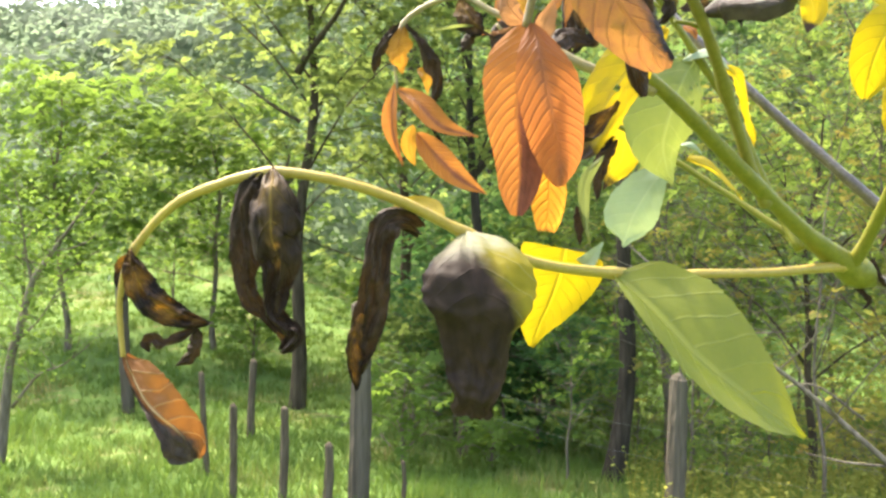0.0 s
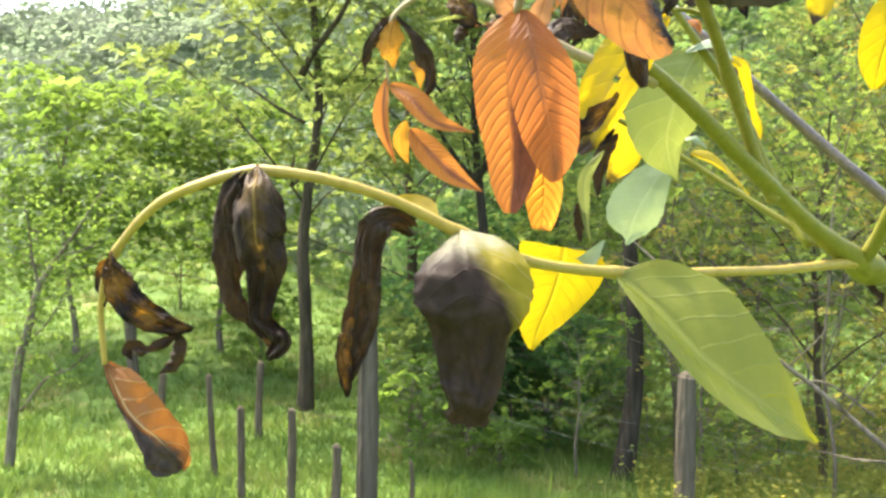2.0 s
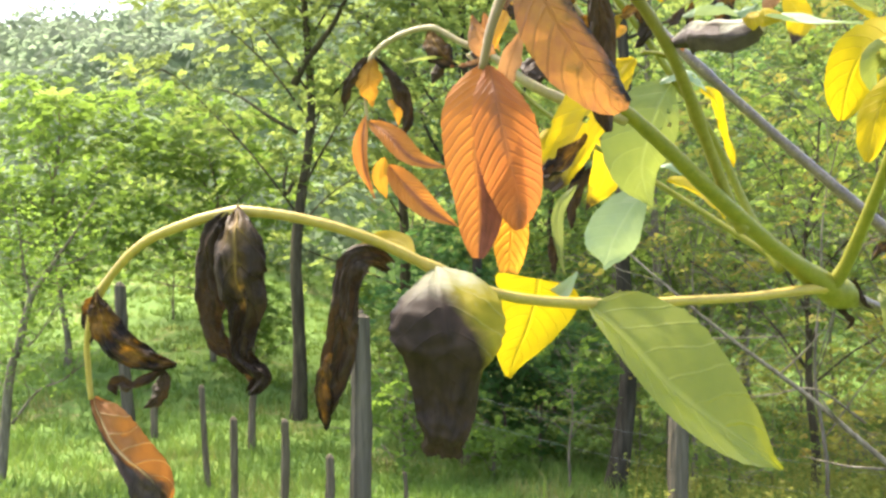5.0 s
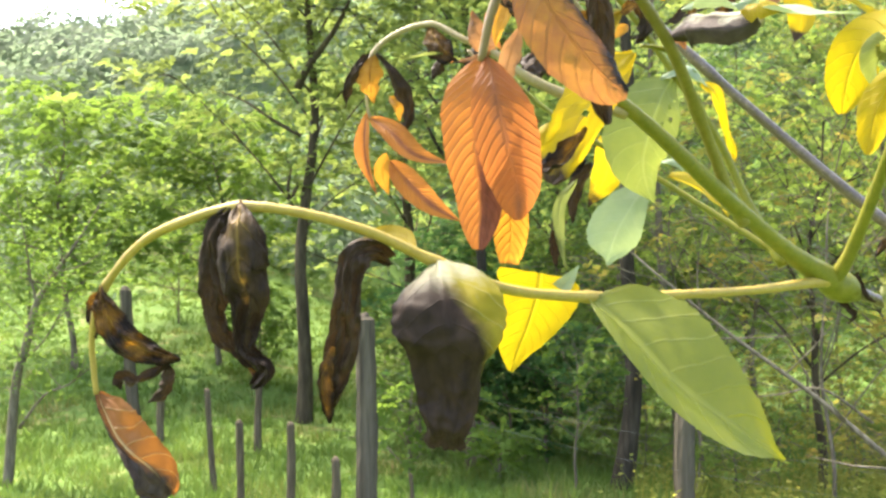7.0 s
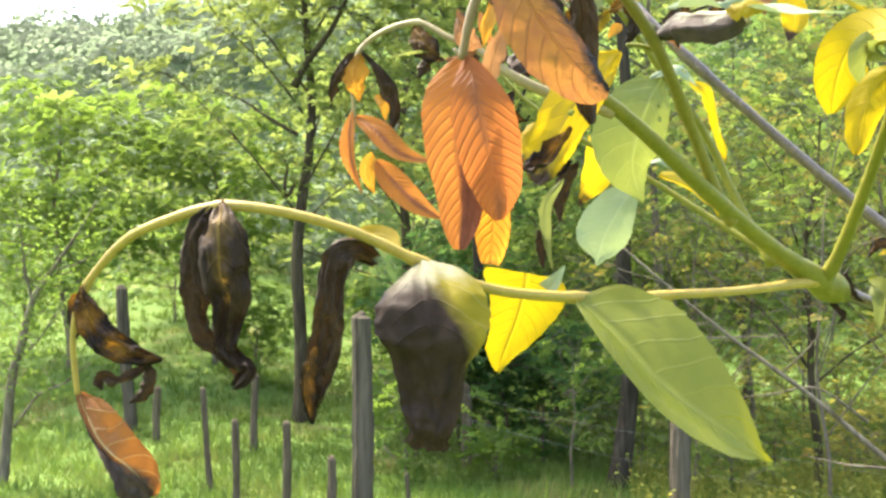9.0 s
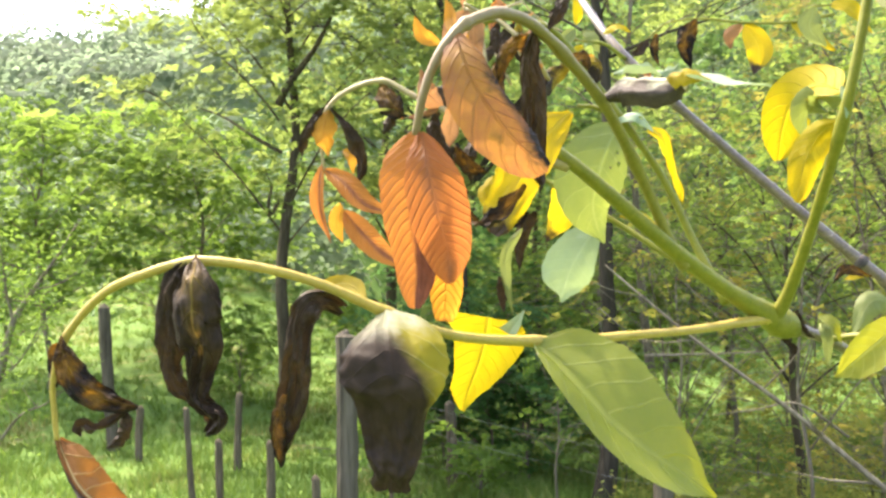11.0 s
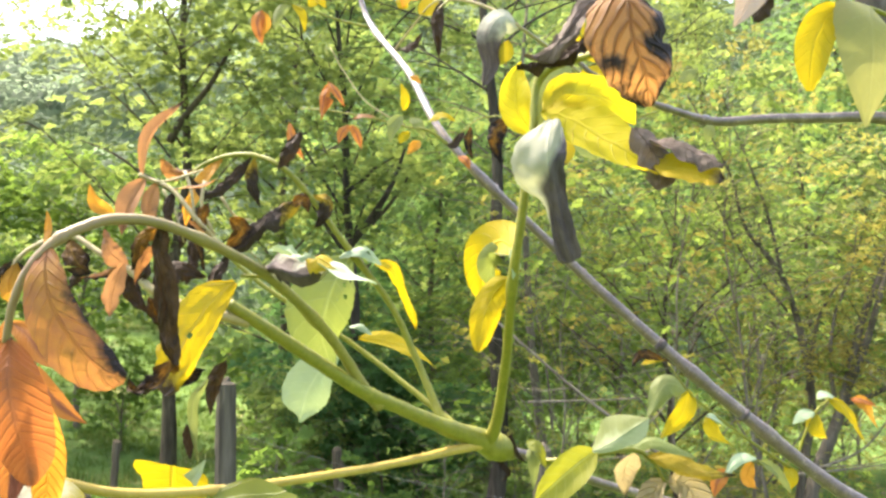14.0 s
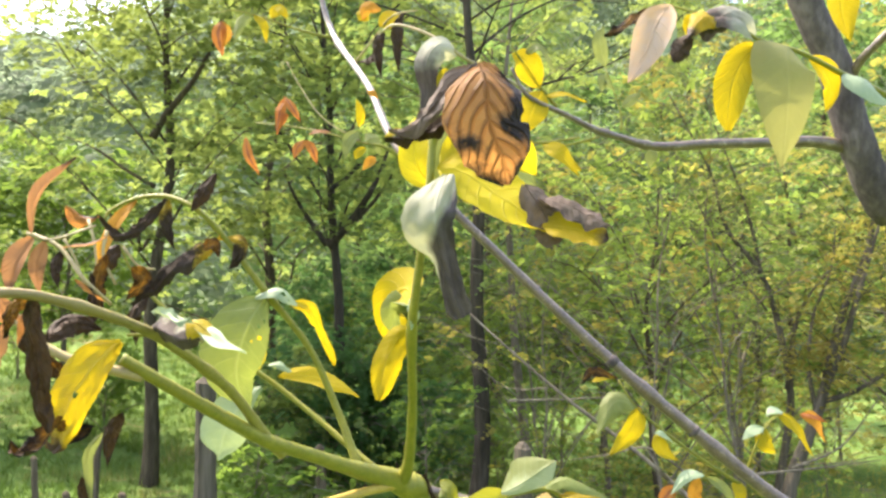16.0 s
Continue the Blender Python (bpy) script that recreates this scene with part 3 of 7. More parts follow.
post(-0.23, 5.4, 0.33, 0.016, 0.0, STAKE_WOOD, "low thin brown stake in the grass", RP, 6, "stake")
post(-1.90, 8.0, 0.75, 0.036, 0.0, STAKE_WOOD, "brown wooden stake beside the meadow trees", RP, 7, "stake")
post(0.17, 7.5, 0.75, 0.050, 0.0, STAKE_WOOD, "short dark wooden post in the shade of the hollow", RP, 7)
post(-3.10, 8.6, 0.55, 0.040, 0.02, STAKE_WOOD, "dark wooden stake on the far grass", RP, 7, "stake")


def wire(a, b, sag):
    line = [(a[0] + (b[0] - a[0]) * f, a[1] + (b[1] - a[1]) * f, a[2] + (b[2] - a[2]) * f - sag * 4 * f * (1 - f), 0.0007) for f in (0, 0.17, 0.33, 0.5, 0.67, 0.83, 1)]
    v, f = tube(line, 5)
    tagged(new("fence_wire", mesh_of("fence_wire", v, f, [WIRE])), "thin slack galvanised fence wire between wooden posts", "wire", "fence wires")


wire((-0.46, 5.37, 1.02), (1.45, 4.96, 0.60), 0.05)
wire((-0.46, 5.37, 0.86), (1.44, 4.96, 0.42), 0.04)
wire((1.45, 4.96, 0.60), (4.6, 5.0, 0.10), 0.03)
wire((1.44, 4.96, 0.42), (4.6, 5.0, -0.06), 0.03)




def slab():
    bm = bmesh.new()
    bmesh.ops.create_cube(bm, size=1.0)
    bmesh.ops.scale(bm, vec=(0.42, 0.25, 0.09), verts=bm.verts)
    bmesh.ops.bevel(bm, geom=bm.edges[:], offset=0.012, segments=2, affect="EDGES")
    me = bpy.data.meshes.new("concrete_block")
    bm.to_mesh(me)
    bm.free()
    me.materials.append(surface("pale_concrete", [(0.3, (0.40, 0.37, 0.33)), (0.7, (0.62, 0.58, 0.52))], 20, 0.9, 0.5))
    ob = new("concrete_block", me)
    ob.location, ob.rotation_euler = (4.09, 8.6, height(4.09, 8.6) + 0.04), (0, 0, 0.3)
    tagged(ob, "pale concrete block lying in the undergrowth", "block")


slab()
# ---- the frost-bitten walnut tree close by ----
def leaf_material(name, fresh, mottled, dead, off=-1.0, ku=0.0, kv=0.0, kav=0.0, kn=0.5, soft=0.3, vein=(0.5, 0.5, 0.2), vein_share=0.35, share=0.5, glow=None, count=11.0, rough=0.5, relief=0.5, spec=0.4, scale=60.0, side_share=0.6, rib=7.0, slope=0.16, tone_u=0.0, tone_v=0.0, tone_from=0.0, fleck=1.0):
    """A leaf blade: ribs from its own length and breadth, mottling, and withered parts that spread along it."""
    m = bpy.data.materials.new(name)
    n, l, p = nodes_of(m)
    uv = n.new("ShaderNodeUVMap")
    sp = n.new("ShaderNodeSeparateXYZ")
    l.new(uv.outputs[0], sp.inputs[0])
    u = sp.outputs[0]
    v = math_node(n, l, "MULTIPLY_ADD", sp.outputs[1], 2.0, -1.0)
    av = math_node(n, l, "ABSOLUTE", v)
    tc = n.new("ShaderNodeTexCoord")
    big, small = noise_node(n, scale, 4), noise_node(n, scale * 5, 4)
    l.new(tc.outputs["Object"], big.inputs[0]), l.new(tc.outputs["Object"], small.inputs[0])
    bend = math_node(n, l, "MULTIPLY_ADD", big.outputs[0], 0.05, math_node(n, l, "MULTIPLY_ADD", math_node(n, l, "POWER", av, 1.3), -slope, u))
    saw = math_node(n, l, "FRACT", math_node(n, l, "MULTIPLY", bend, count))
    tri = math_node(n, l, "ABSOLUTE", math_node(n, l, "MULTIPLY_ADD", saw, 2.0, -1.0))
    side = math_node(n, l, "SMOOTH_MIN", math_node(n, l, "MULTIPLY_ADD", tri, rib, 1.0 - rib, clamp=True), 1.0, 0.01)
    mid = math_node(n, l, "MULTIPLY_ADD", av, -14.0, 1.15, clamp=True)
    ribs = math_node(n, l, "MAXIMUM", math_node(n, l, "MULTIPLY", side, side_share), mid)
    tone = ramp(n, [(0.38, fresh), (0.64, mottled)])
    lie = math_node(n, l, "MULTIPLY_ADD", small.outputs[0], 0.35, math_node(n, l, "MULTIPLY", big.outputs[0], 0.65))
    l.new(math_node(n, l, "MULTIPLY_ADD", v, tone_v, math_node(n, l, "MULTIPLY_ADD", u, tone_u, math_node(n, l, "ADD", lie, tone_from))), tone.inputs[0])
    run = n.new("ShaderNodeMapping")
    run.inputs["Scale"].default_value = (2.6, 4.0, 1.0)
    streak = noise_node(n, 1.3, 5, 0.6)
    streak.inputs["Distortion"].default_value = 0.8
    l.new(uv.outputs[0], run.inputs[0]), l.new(run.outputs[0], streak.inputs[0])
    grey = math_node(n, l, "MULTIPLY_ADD", small.outputs[0], 0.3, math_node(n, l, "MULTIPLY", streak.outputs[0], 0.7))
    col = mix_node(n, l, math_node(n, l, "MULTIPLY", ribs, vein_share), tone.outputs[0], vein)
    d = math_node(n, l, "MULTIPLY_ADD", u, ku, off)
    d = math_node(n, l, "MULTIPLY_ADD", v, kv, d)
    d = math_node(n, l, "MULTIPLY_ADD", av, kav, d)
    wild = math_node(n, l, "MULTIPLY_ADD", big.outputs[0], 1.75, math_node(n, l, "MULTIPLY_ADD", small.outputs[0], 0.25, -1.0))
    d = math_node(n, l, "MULTIPLY_ADD", wild, kn * 2, d)
    d = math_node(n, l, "DIVIDE", d, soft, clamp=True)
    shade = ramp(n, [(0.32, tuple(c * 0.62 for c in dead)), (0.66, tuple(min(1, c * 1.45) for c in dead))])
    l.new(grey, shade.inputs[0])
    full = mix_node(n, l, d, col, shade.outputs[0])
    l.new(full, p.inputs["Base Color"])
    p.inputs["Roughness"].default_value = rough
    p.inputs["Specular IOR Level"].default_value = spec
    bp = n.new("ShaderNodeBump")
    bp.inputs["Strength"].default_value, bp.inputs["Distance"].default_value = relief, 0.0012
    l.new(math_node(n, l, "MULTIPLY_ADD", math_node(n, l, "MULTIPLY", d, grey), 1.2, math_node(n, l, "MULTIPLY_ADD", small.outputs[0], 0.22 * fleck, math_node(n, l, "MULTIPLY", ribs, -0.8))), bp.inputs["Height"])
    l.new(bp.outputs[0], p.inputs["Normal"])
    t = n.new("ShaderNodeBsdfTranslucent")
    l.new(mix_node(n, l, math_node(n, l, "MULTIPLY_ADD", d, -0.8, 0.8, clamp=True), full, glow or fresh), t.inputs[0])
    l.new(bp.outputs[0], t.inputs["Normal"])
    s = n.new("ShaderNodeMixShader")
    l.new(math_node(n, l, "MULTIPLY_ADD", d, -0.75 * share, share), s.inputs[0])
    l.new(p.outputs[0], s.inputs[1]), l.new(t.outputs[0], s.inputs[2])
    l.new(s.outputs[0], n["Material Output"].inputs[0])
    return m


def stem_material(name, a, b, rough=0.5, share=0.15, scale=120):
    m = surface(name, [(0.35, a), (0.65, b)], scale, rough, 0.15, scale * 8, (1, 1, 1), 0.0006)
    n, l, p = nodes_of(m)
    p.inputs["Subsurface Weight"].default_value = share
    p.inputs["Specular IOR Level"].default_value = 0.25
    p.inputs["Subsurface Radius"].default_value = (0.003, 0.003, 0.001)
    return m


DEADC = (0.045, 0.034, 0.028)
M_GREEN = leaf_material("green_leaf_blade", (0.095, 0.113, 0.011), (0.130, 0.137, 0.014), DEADC, vein=(0.29, 0.29, 0.08), vein_share=0.3, share=0.40, glow=(0.32, 0.31, 0.012), count=8, rough=0.42, spec=0.38, relief=0.5, side_share=0.5)
M_PALE = leaf_material("pale_grey_green_leaf_blade", (0.180, 0.230, 0.135), (0.215, 0.265, 0.152), DEADC, vein=(0.38, 0.42, 0.28), vein_share=0.25, share=0.3, glow=(0.286, 0.353, 0.134), count=9, rough=0.55, spec=0.3, relief=0.3)
M_LIME = leaf_material("thin_pale_green_leaf_blade", (0.128, 0.144, 0.048), (0.158, 0.170, 0.054), DEADC, vein=(0.33, 0.34, 0.15), vein_share=0.3, share=0.45, glow=(0.205, 0.230, 0.050), count=9, rough=0.55, spec=0.2, relief=0.4)
M_YELLOW = leaf_material("yellow_leaf_blade", (0.284, 0.225, 0.010), (0.369, 0.262, 0.013), (0.12, 0.06, 0.015), off=-0.95, kn=0.75, soft=0.2, vein=(0.50, 0.40, 0.05), vein_share=0.35, share=0.5, glow=(0.410, 0.298, 0.004), count=10, rough=0.6, spec=0.15, relief=0.8)
# Brighter copy of the yellow blade: stronger light is put into its colour.
M_YELLOW_LIT = leaf_material("yellow_leaf_blade_brightened_as_lit", (0.400, 0.325, 0.012), (0.480, 0.365, 0.016), (0.12, 0.06, 0.015), off=-0.95, kn=0.75, soft=0.2, vein=(0.50, 0.40, 0.05), vein_share=0.35, share=0.58, glow=(0.600, 0.470, 0.010), count=10, rough=0.6, spec=0.15, relief=0.8)
M_YELLOW_TIP = leaf_material("yellow_leaf_blade_with_brown_tip", (0.322, 0.239, 0.010), (0.368, 0.234, 0.015), (0.036, 0.021, 0.012), off=-1.05, ku=1.4, kn=0.28, soft=0.25, vein=(0.50, 0.38, 0.05), share=0.5, glow=(0.447, 0.317, 0.006), rough=0.6, spec=0.2)
M_ORANGE = leaf_material("orange_leaf_blade", (0.304, 0.106, 0.028), (0.361, 0.146, 0.038), (0.175, 0.060, 0.028), off=0.4, ku=0.15, kav=-1.25, kn=0.25, soft=0.5, vein=(0.50, 0.22, 0.07), vein_share=0.2, share=0.55, glow=(0.475, 0.168, 0.027), count=17, relief=0.5, rough=0.6, spec=0.12, side_share=0.9, rib=2.2)
# The russet half is the overlapping leaflet's shadow, mixed in as withered colour.
M_DUO = leaf_material("orange_leaf_blade_with_shadow_tinted_half", (0.275, 0.094, 0.026), (0.330, 0.132, 0.036), (0.125, 0.040, 0.024), off=0.0, ku=0.1, kv=1.3, kn=0.12, soft=0.25, vein=(0.50, 0.22, 0.07), vein_share=0.2, share=0.55, glow=(0.420, 0.140, 0.024), count=17, relief=0.5, rough=0.6, spec=0.12, side_share=0.9, rib=2.2)
M_RUSSET = leaf_material("russet_leaf_blade", (0.210, 0.070, 0.027), (0.285, 0.108, 0.033), (0.120, 0.042, 0.024), off=0.22, ku=0.1, kav=-1.0, kn=0.4, soft=0.6, vein=(0.40, 0.16, 0.06), vein_share=0.22, share=0.52, glow=(0.400, 0.127, 0.024), count=16, relief=0.5, rough=0.6, spec=0.12, side_share=0.9, rib=2.2)
M_AMBER = leaf_material("amber_leaf_blade", (0.430, 0.190, 0.028), (0.500, 0.250, 0.034), (0.11, 0.05, 0.025), off=-0.8, ku=0.6, kn=0.5, soft=0.4, vein=(0.26, 0.11, 0.026), vein_share=0.5, share=0.55, glow=(0.52, 0.24, 0.020), count=14, relief=1.4, rough=0.6, spec=0.2, side_share=0.9, rib=2.6)
M_AMBER_TIP = leaf_material("amber_leaf_blade_with_dark_tip", (0.430, 0.175, 0.026), (0.500, 0.230, 0.032), (0.05, 0.026, 0.016), off=-1.75, ku=1.85, kn=0.12, soft=0.15, vein=(0.30, 0.12, 0.026), vein_share=0.4, share=0.55, glow=(0.66, 0.28, 0.022), count=12, relief=1.0, rough=0.6, spec=0.15, side_share=0.9, rib=2.6)
M_BLACK = leaf_material("blackened_leaf_yellow_at_base", (0.300, 0.215, 0.018), (0.200, 0.120, 0.014), (0.030, 0.021, 0.013), off=-0.24, ku=1.3, kn=0.35, soft=0.3, vein=(0.40, 0.26, 0.03), vein_share=0.5, share=0.25, glow=(0.40, 0.24, 0.012), rough=0.55, relief=0.8, spec=0.06, scale=90)
M_OCHRE = leaf_material("ochre_leaf_base", (0.250, 0.190, 0.022), (0.170, 0.125, 0.018), (0.04, 0.025, 0.015), off=-0.9, ku=1.2, kn=0.3, soft=0.3, vein=(0.34, 0.25, 0.05), vein_share=0.4, share=0.45, glow=(0.46, 0.31, 0.010), count=8, rough=0.6, spec=0.15)
M_RUST = leaf_material("rust_leaf_blade_with_black_tip", (0.180, 0.078, 0.042), (0.361, 0.180, 0.030), (0.016, 0.011, 0.009), off=-0.62, ku=0.85, kv=0.40, kav=0.2, kn=0.55, soft=0.35, vein=(0.17, 0.075, 0.030), vein_share=0.5, share=0.54, glow=(0.361, 0.144, 0.032), count=11, relief=0.9, rough=0.6, spec=0.15, side_share=0.5, rib=3.0, scale=70)
M_CHAR = leaf_material("orange_leaf_blade_with_charred_margin", (0.250, 0.122, 0.052), (0.330, 0.168, 0.056), (0.020, 0.014, 0.011), off=-0.5, ku=0.65, kv=0.32, kav=0.70, kn=0.95, soft=0.5, vein=(0.060, 0.026, 0.012), vein_share=0.9, share=0.5, glow=(0.46, 0.205, 0.046), count=8, relief=1.2, rough=0.65, spec=0.15, side_share=1.0, rib=1.9, slope=0.42)
# Withered below; the pale crown puts the dome's whitish highlight into the colour.
M_HALF = leaf_material("half_withered_leaf_blade_highlit_crown", (0.225, 0.215, 0.140), (0.185, 0.150, 0.014), (0.024, 0.0150, 0.0095), off=-0.03, ku=1.75, kv=-0.385, kn=0.09, soft=0.26, vein=(0.40, 0.38, 0.22), vein_share=0.3, share=0.40, glow=(0.34, 0.28, 0.022), count=9, rough=0.55, spec=0.1, relief=0.35, kav=-0.35, tone_v=0.25, fleck=0.6, side_share=0.7, tone_u=1.5, tone_from=-0.24)
M_DEAD = leaf_material("withered_black_brown_leaf", (0.026, 0.018, 0.011), (0.056, 0.033, 0.016), (0.016, 0.0115, 0.0085), off=-0.05, kn=0.6, soft=0.5, vein=(0.09, 0.050, 0.020), vein_share=0.3, share=0.08, glow=(0.07, 0.035, 0.012), rough=0.6, relief=0.8, spec=0.1, scale=90)
M_BURNT = leaf_material("withered_leaf_with_yellow_ribs", (0.230, 0.115, 0.016), (0.085, 0.038, 0.012), (0.012, 0.008, 0.006), off=0.2, ku=0.25, kav=0.15, kn=0.22, soft=0.5, vein=(0.42, 0.24, 0.035), vein_share=0.9, share=0.35, glow=(0.46, 0.19, 0.015), rough=0.7, relief=0.9, spec=0.12, scale=90, count=6, rib=3.5, slope=0.5)
M_DOME = leaf_material("withered_leaf_with_pale_crown", (0.100, 0.068, 0.032), (0.080, 0.044, 0.016), (0.026, 0.016, 0.0095), off=-0.12, ku=0.9, kav=0.5, kn=0.28, soft=0.35, vein=(0.44, 0.29, 0.07), vein_share=0.45, share=0.28, glow=(0.46, 0.24, 0.03), rough=0.5, relief=0.9, spec=0.1, scale=80, count=7, side_share=0.8)
M_DUSTY = leaf_material("pale_leaf_withering_grey", (0.255, 0.255, 0.188), (0.215, 0.207, 0.135), (0.050, 0.041, 0.036), off=-0.72, ku=2.3, kn=0.12, soft=0.3, vein=(0.44, 0.43, 0.32), share=0.35, glow=(0.39, 0.39, 0.19), rough=0.7, spec=0.15, scale=40, side_share=0.15, kv=0.8)
M_OLIVE = leaf_material("dull_olive_leaf_blade", (0.175, 0.172, 0.062), (0.205, 0.196, 0.068), DEADC, vein=(0.25, 0.24, 0.10), vein_share=0.25, share=0.42, glow=(0.30, 0.28, 0.065), count=9, rough=0.6, spec=0.15, relief=0.3)
M_TAUPE = leaf_material("grey_brown_withered_leaf", (0.088, 0.062, 0.045), (0.130, 0.102, 0.078), (0.050, 0.034, 0.024), off=-0.1, ku=0.2, kn=0.5, soft=0.5, vein=(0.10, 0.07, 0.05), vein_share=0.3, share=0.15, glow=(0.20, 0.13, 0.06), rough=0.7, spec=0.12, relief=0.9, scale=80)
M_FADED = leaf_material("faded_lilac_beige_leaf", (0.300, 0.235, 0.205), (0.380, 0.235, 0.115), (0.10, 0.07, 0.05), off=-0.8, ku=0.4, kn=0.3, soft=0.4, vein=(0.24, 0.17, 0.13), vein_share=0.3, share=0.4, glow=(0.46, 0.32, 0.20), count=9, rough=0.65, spec=0.12, relief=0.5, scale=45)
M_GREYDOME = leaf_material("pale_grey_leaf_withering_brown_at_tip", (0.300, 0.300, 0.230), (0.230, 0.220, 0.150), (0.060, 0.045, 0.036), off=-0.28, ku=0.95, kn=0.12, soft=0.25, vein=(0.36, 0.34, 0.25), vein_share=0.3, share=0.3, glow=(0.40, 0.38, 0.18), rough=0.68, spec=0.12, scale=45, side_share=0.2)
# Pale green toned down to olive: half shade is put into the colour.
M_SHADE = leaf_material("olive_green_half_shade_leaf_blade", (0.108, 0.138, 0.040), (0.146, 0.168, 0.048), DEADC, off=-0.95, kn=0.6, soft=0.2, vein=(0.28, 0.30, 0.13), vein_share=0.4, share=0.4, glow=(0.211, 0.242, 0.039), count=8, rough=0.55, spec=0.2, relief=0.4)
M_ROLL = leaf_material("rolled_grey_brown_leaf", (0.360, 0.350, 0.270), (0.300, 0.270, 0.180), (0.060, 0.046, 0.038), off=0.22, kv=-1.1, kn=0.35, soft=0.35, vein=(0.30, 0.28, 0.18), share=0.25, glow=(0.40, 0.38, 0.20), rough=0.7, spec=0.12, scale=80, relief=0.7, side_share=0.0)
M_FOLDED = leaf_material("orange_leaf_folded_dark", (0.200, 0.082, 0.024), (0.145, 0.058, 0.020), (0.040, 0.029, 0.022), off=-0.5, ku=1.0, kv=-0.62, kn=0.2, soft=0.3, vein=(0.56, 0.44, 0.20), vein_share=0.85, share=0.32, glow=(0.30, 0.105, 0.016), count=7, relief=1.0, rough=0.6, spec=0.15, side_share=0.4, rib=7.0)
M_YLIME = leaf_material("yellow_green_leaf_blade", (0.330, 0.290, 0.014), (0.165, 0.160, 0.020), DEADC, off=-0.95, kn=0.5, soft=0.2, vein=(0.42, 0.40, 0.13), vein_share=0.5, share=0.45, glow=(0.42, 0.38, 0.03), count=9, rough=0.55, spec=0.2, relief=0.4, side_share=0.8, tone_v=0.45, scale=40)
M_TURN = leaf_material("green_leaf_blade_with_pale_turned_half", (0.255, 0.285, 0.160), (0.128, 0.142, 0.048), DEADC, vein=(0.30, 0.32, 0.17), vein_share=0.3, share=0.4, glow=(0.26, 0.29, 0.09), count=9, rough=0.55, spec=0.2, relief=0.4, tone_v=0.55, scale=40)
M_BEIGE = leaf_material("dusky_orange_brown_leaf", (0.225, 0.105, 0.050), (0.290, 0.150, 0.064), (0.05, 0.026, 0.016), off=-0.5, ku=0.7, kn=0.5, vein=(0.15, 0.065, 0.025), vein_share=0.5, share=0.45, glow=(0.36, 0.165, 0.055), count=12, relief=0.9, spec=0.15)
M_STRAW = leaf_material("straw_coloured_leaf", (0.200, 0.152, 0.098), (0.245, 0.190, 0.105), (0.10, 0.06, 0.035), off=-0.6, ku=0.6, kn=0.5, vein=(0.165, 0.122, 0.075), vein_share=0.4, share=0.45, glow=(0.36, 0.27, 0.10), count=10, spec=0.12, relief=1.2, side_share=0.9, rib=3.0)
S_YELLOW = stem_material("yellow_green_stalk", (0.270, 0.195, 0.034), (0.345, 0.250, 0.048))
S_GREEN = stem_material("green_stalk", (0.122, 0.126, 0.011), (0.176, 0.164, 0.018))
S_OLIVE = stem_material("olive_stalk", (0.135, 0.125, 0.018), (0.195, 0.168, 0.034))
fade = S_OLIVE.node_tree
fade_at = fade.nodes.new("ShaderNodeSeparateXYZ")
fade.links.new(fade.nodes.new("ShaderNodeTexCoord").outputs["Object"], fade_at.inputs[0])
fade_share = math_node(fade.nodes, fade.links, "MULTIPLY_ADD", fade_at.outputs[0], -14.0, 3.64, clamp=True)
fade_from = fade.nodes["Principled BSDF"].inputs["Base Color"].links[0].from_socket
fade.links.new(mix_node(fade.nodes, fade.links, fade_share, fade_from, (0.175, 0.122, 0.052)), fade.nodes["Principled BSDF"].inputs["Base Color"])
S_TAN = stem_material("greyish_tan_stalk", (0.225, 0.175, 0.078), (0.290, 0.235, 0.105))
S_WOOD = surface("smooth_walnut_bark", [(0.3, (0.042, 0.030, 0.020)), (0.44, (0.082, 0.056, 0.035)), (0.58, (0.126, 0.090, 0.058)), (0.70, (0.330, 0.255, 0.178))], 70, 0.34, 0.4, 260, (1, 1, 1), 0.002, 5.0)
S_WOOD.node_tree.nodes["Principled BSDF"].inputs["Specular IOR Level"].default_value = 0.55

S_TRUNK = surface("dark_walnut_bark", [(0.3, (0.030, 0.024, 0.022)), (0.5, (0.075, 0.060, 0.054)), (0.7, (0.150, 0.125, 0.110))], 30, 0.85, 0.8, 140, (1, 1, 0.4), 0.004, 5.0)

tree = empty("walnut_tree", "young walnut tree with frost-withered brown, orange and yellow leaves", "tree", at=(1.28, 0.98, 0.0))
tree_inv = Matrix.Translation((-1.28, -0.98, 0.0))
RL = random.Random(21)


def stem(name, points, mat, label="", parent=None, sides=10, steps=7, knots=()):
    """A tapered stalk or branch along (place, radius) pairs; knots are swollen rings at shares of its length."""
    fine = spline([(*p, r) for p, r in points], steps)
    out = []
    for i, q in enumerate(fine):
        f = i / (len(fine) - 1)
        r = q[3] * (1 + 0.03 * math.sin(i * 1.7))
        for kf in knots:
            r *= 1 + 0.28 * math.exp(-((f - kf) * len(fine) / 1.1) ** 2)
        out.append((q[0], q[1], q[2], r))
    v, f = tube(out, sides)
    ob = new(name, mesh_of(name, v, f, [mat]))
    ob.parent = parent or tree
    if parent is None:
        ob.matrix_parent_inverse = tree_inv
    return tagged(ob, label)


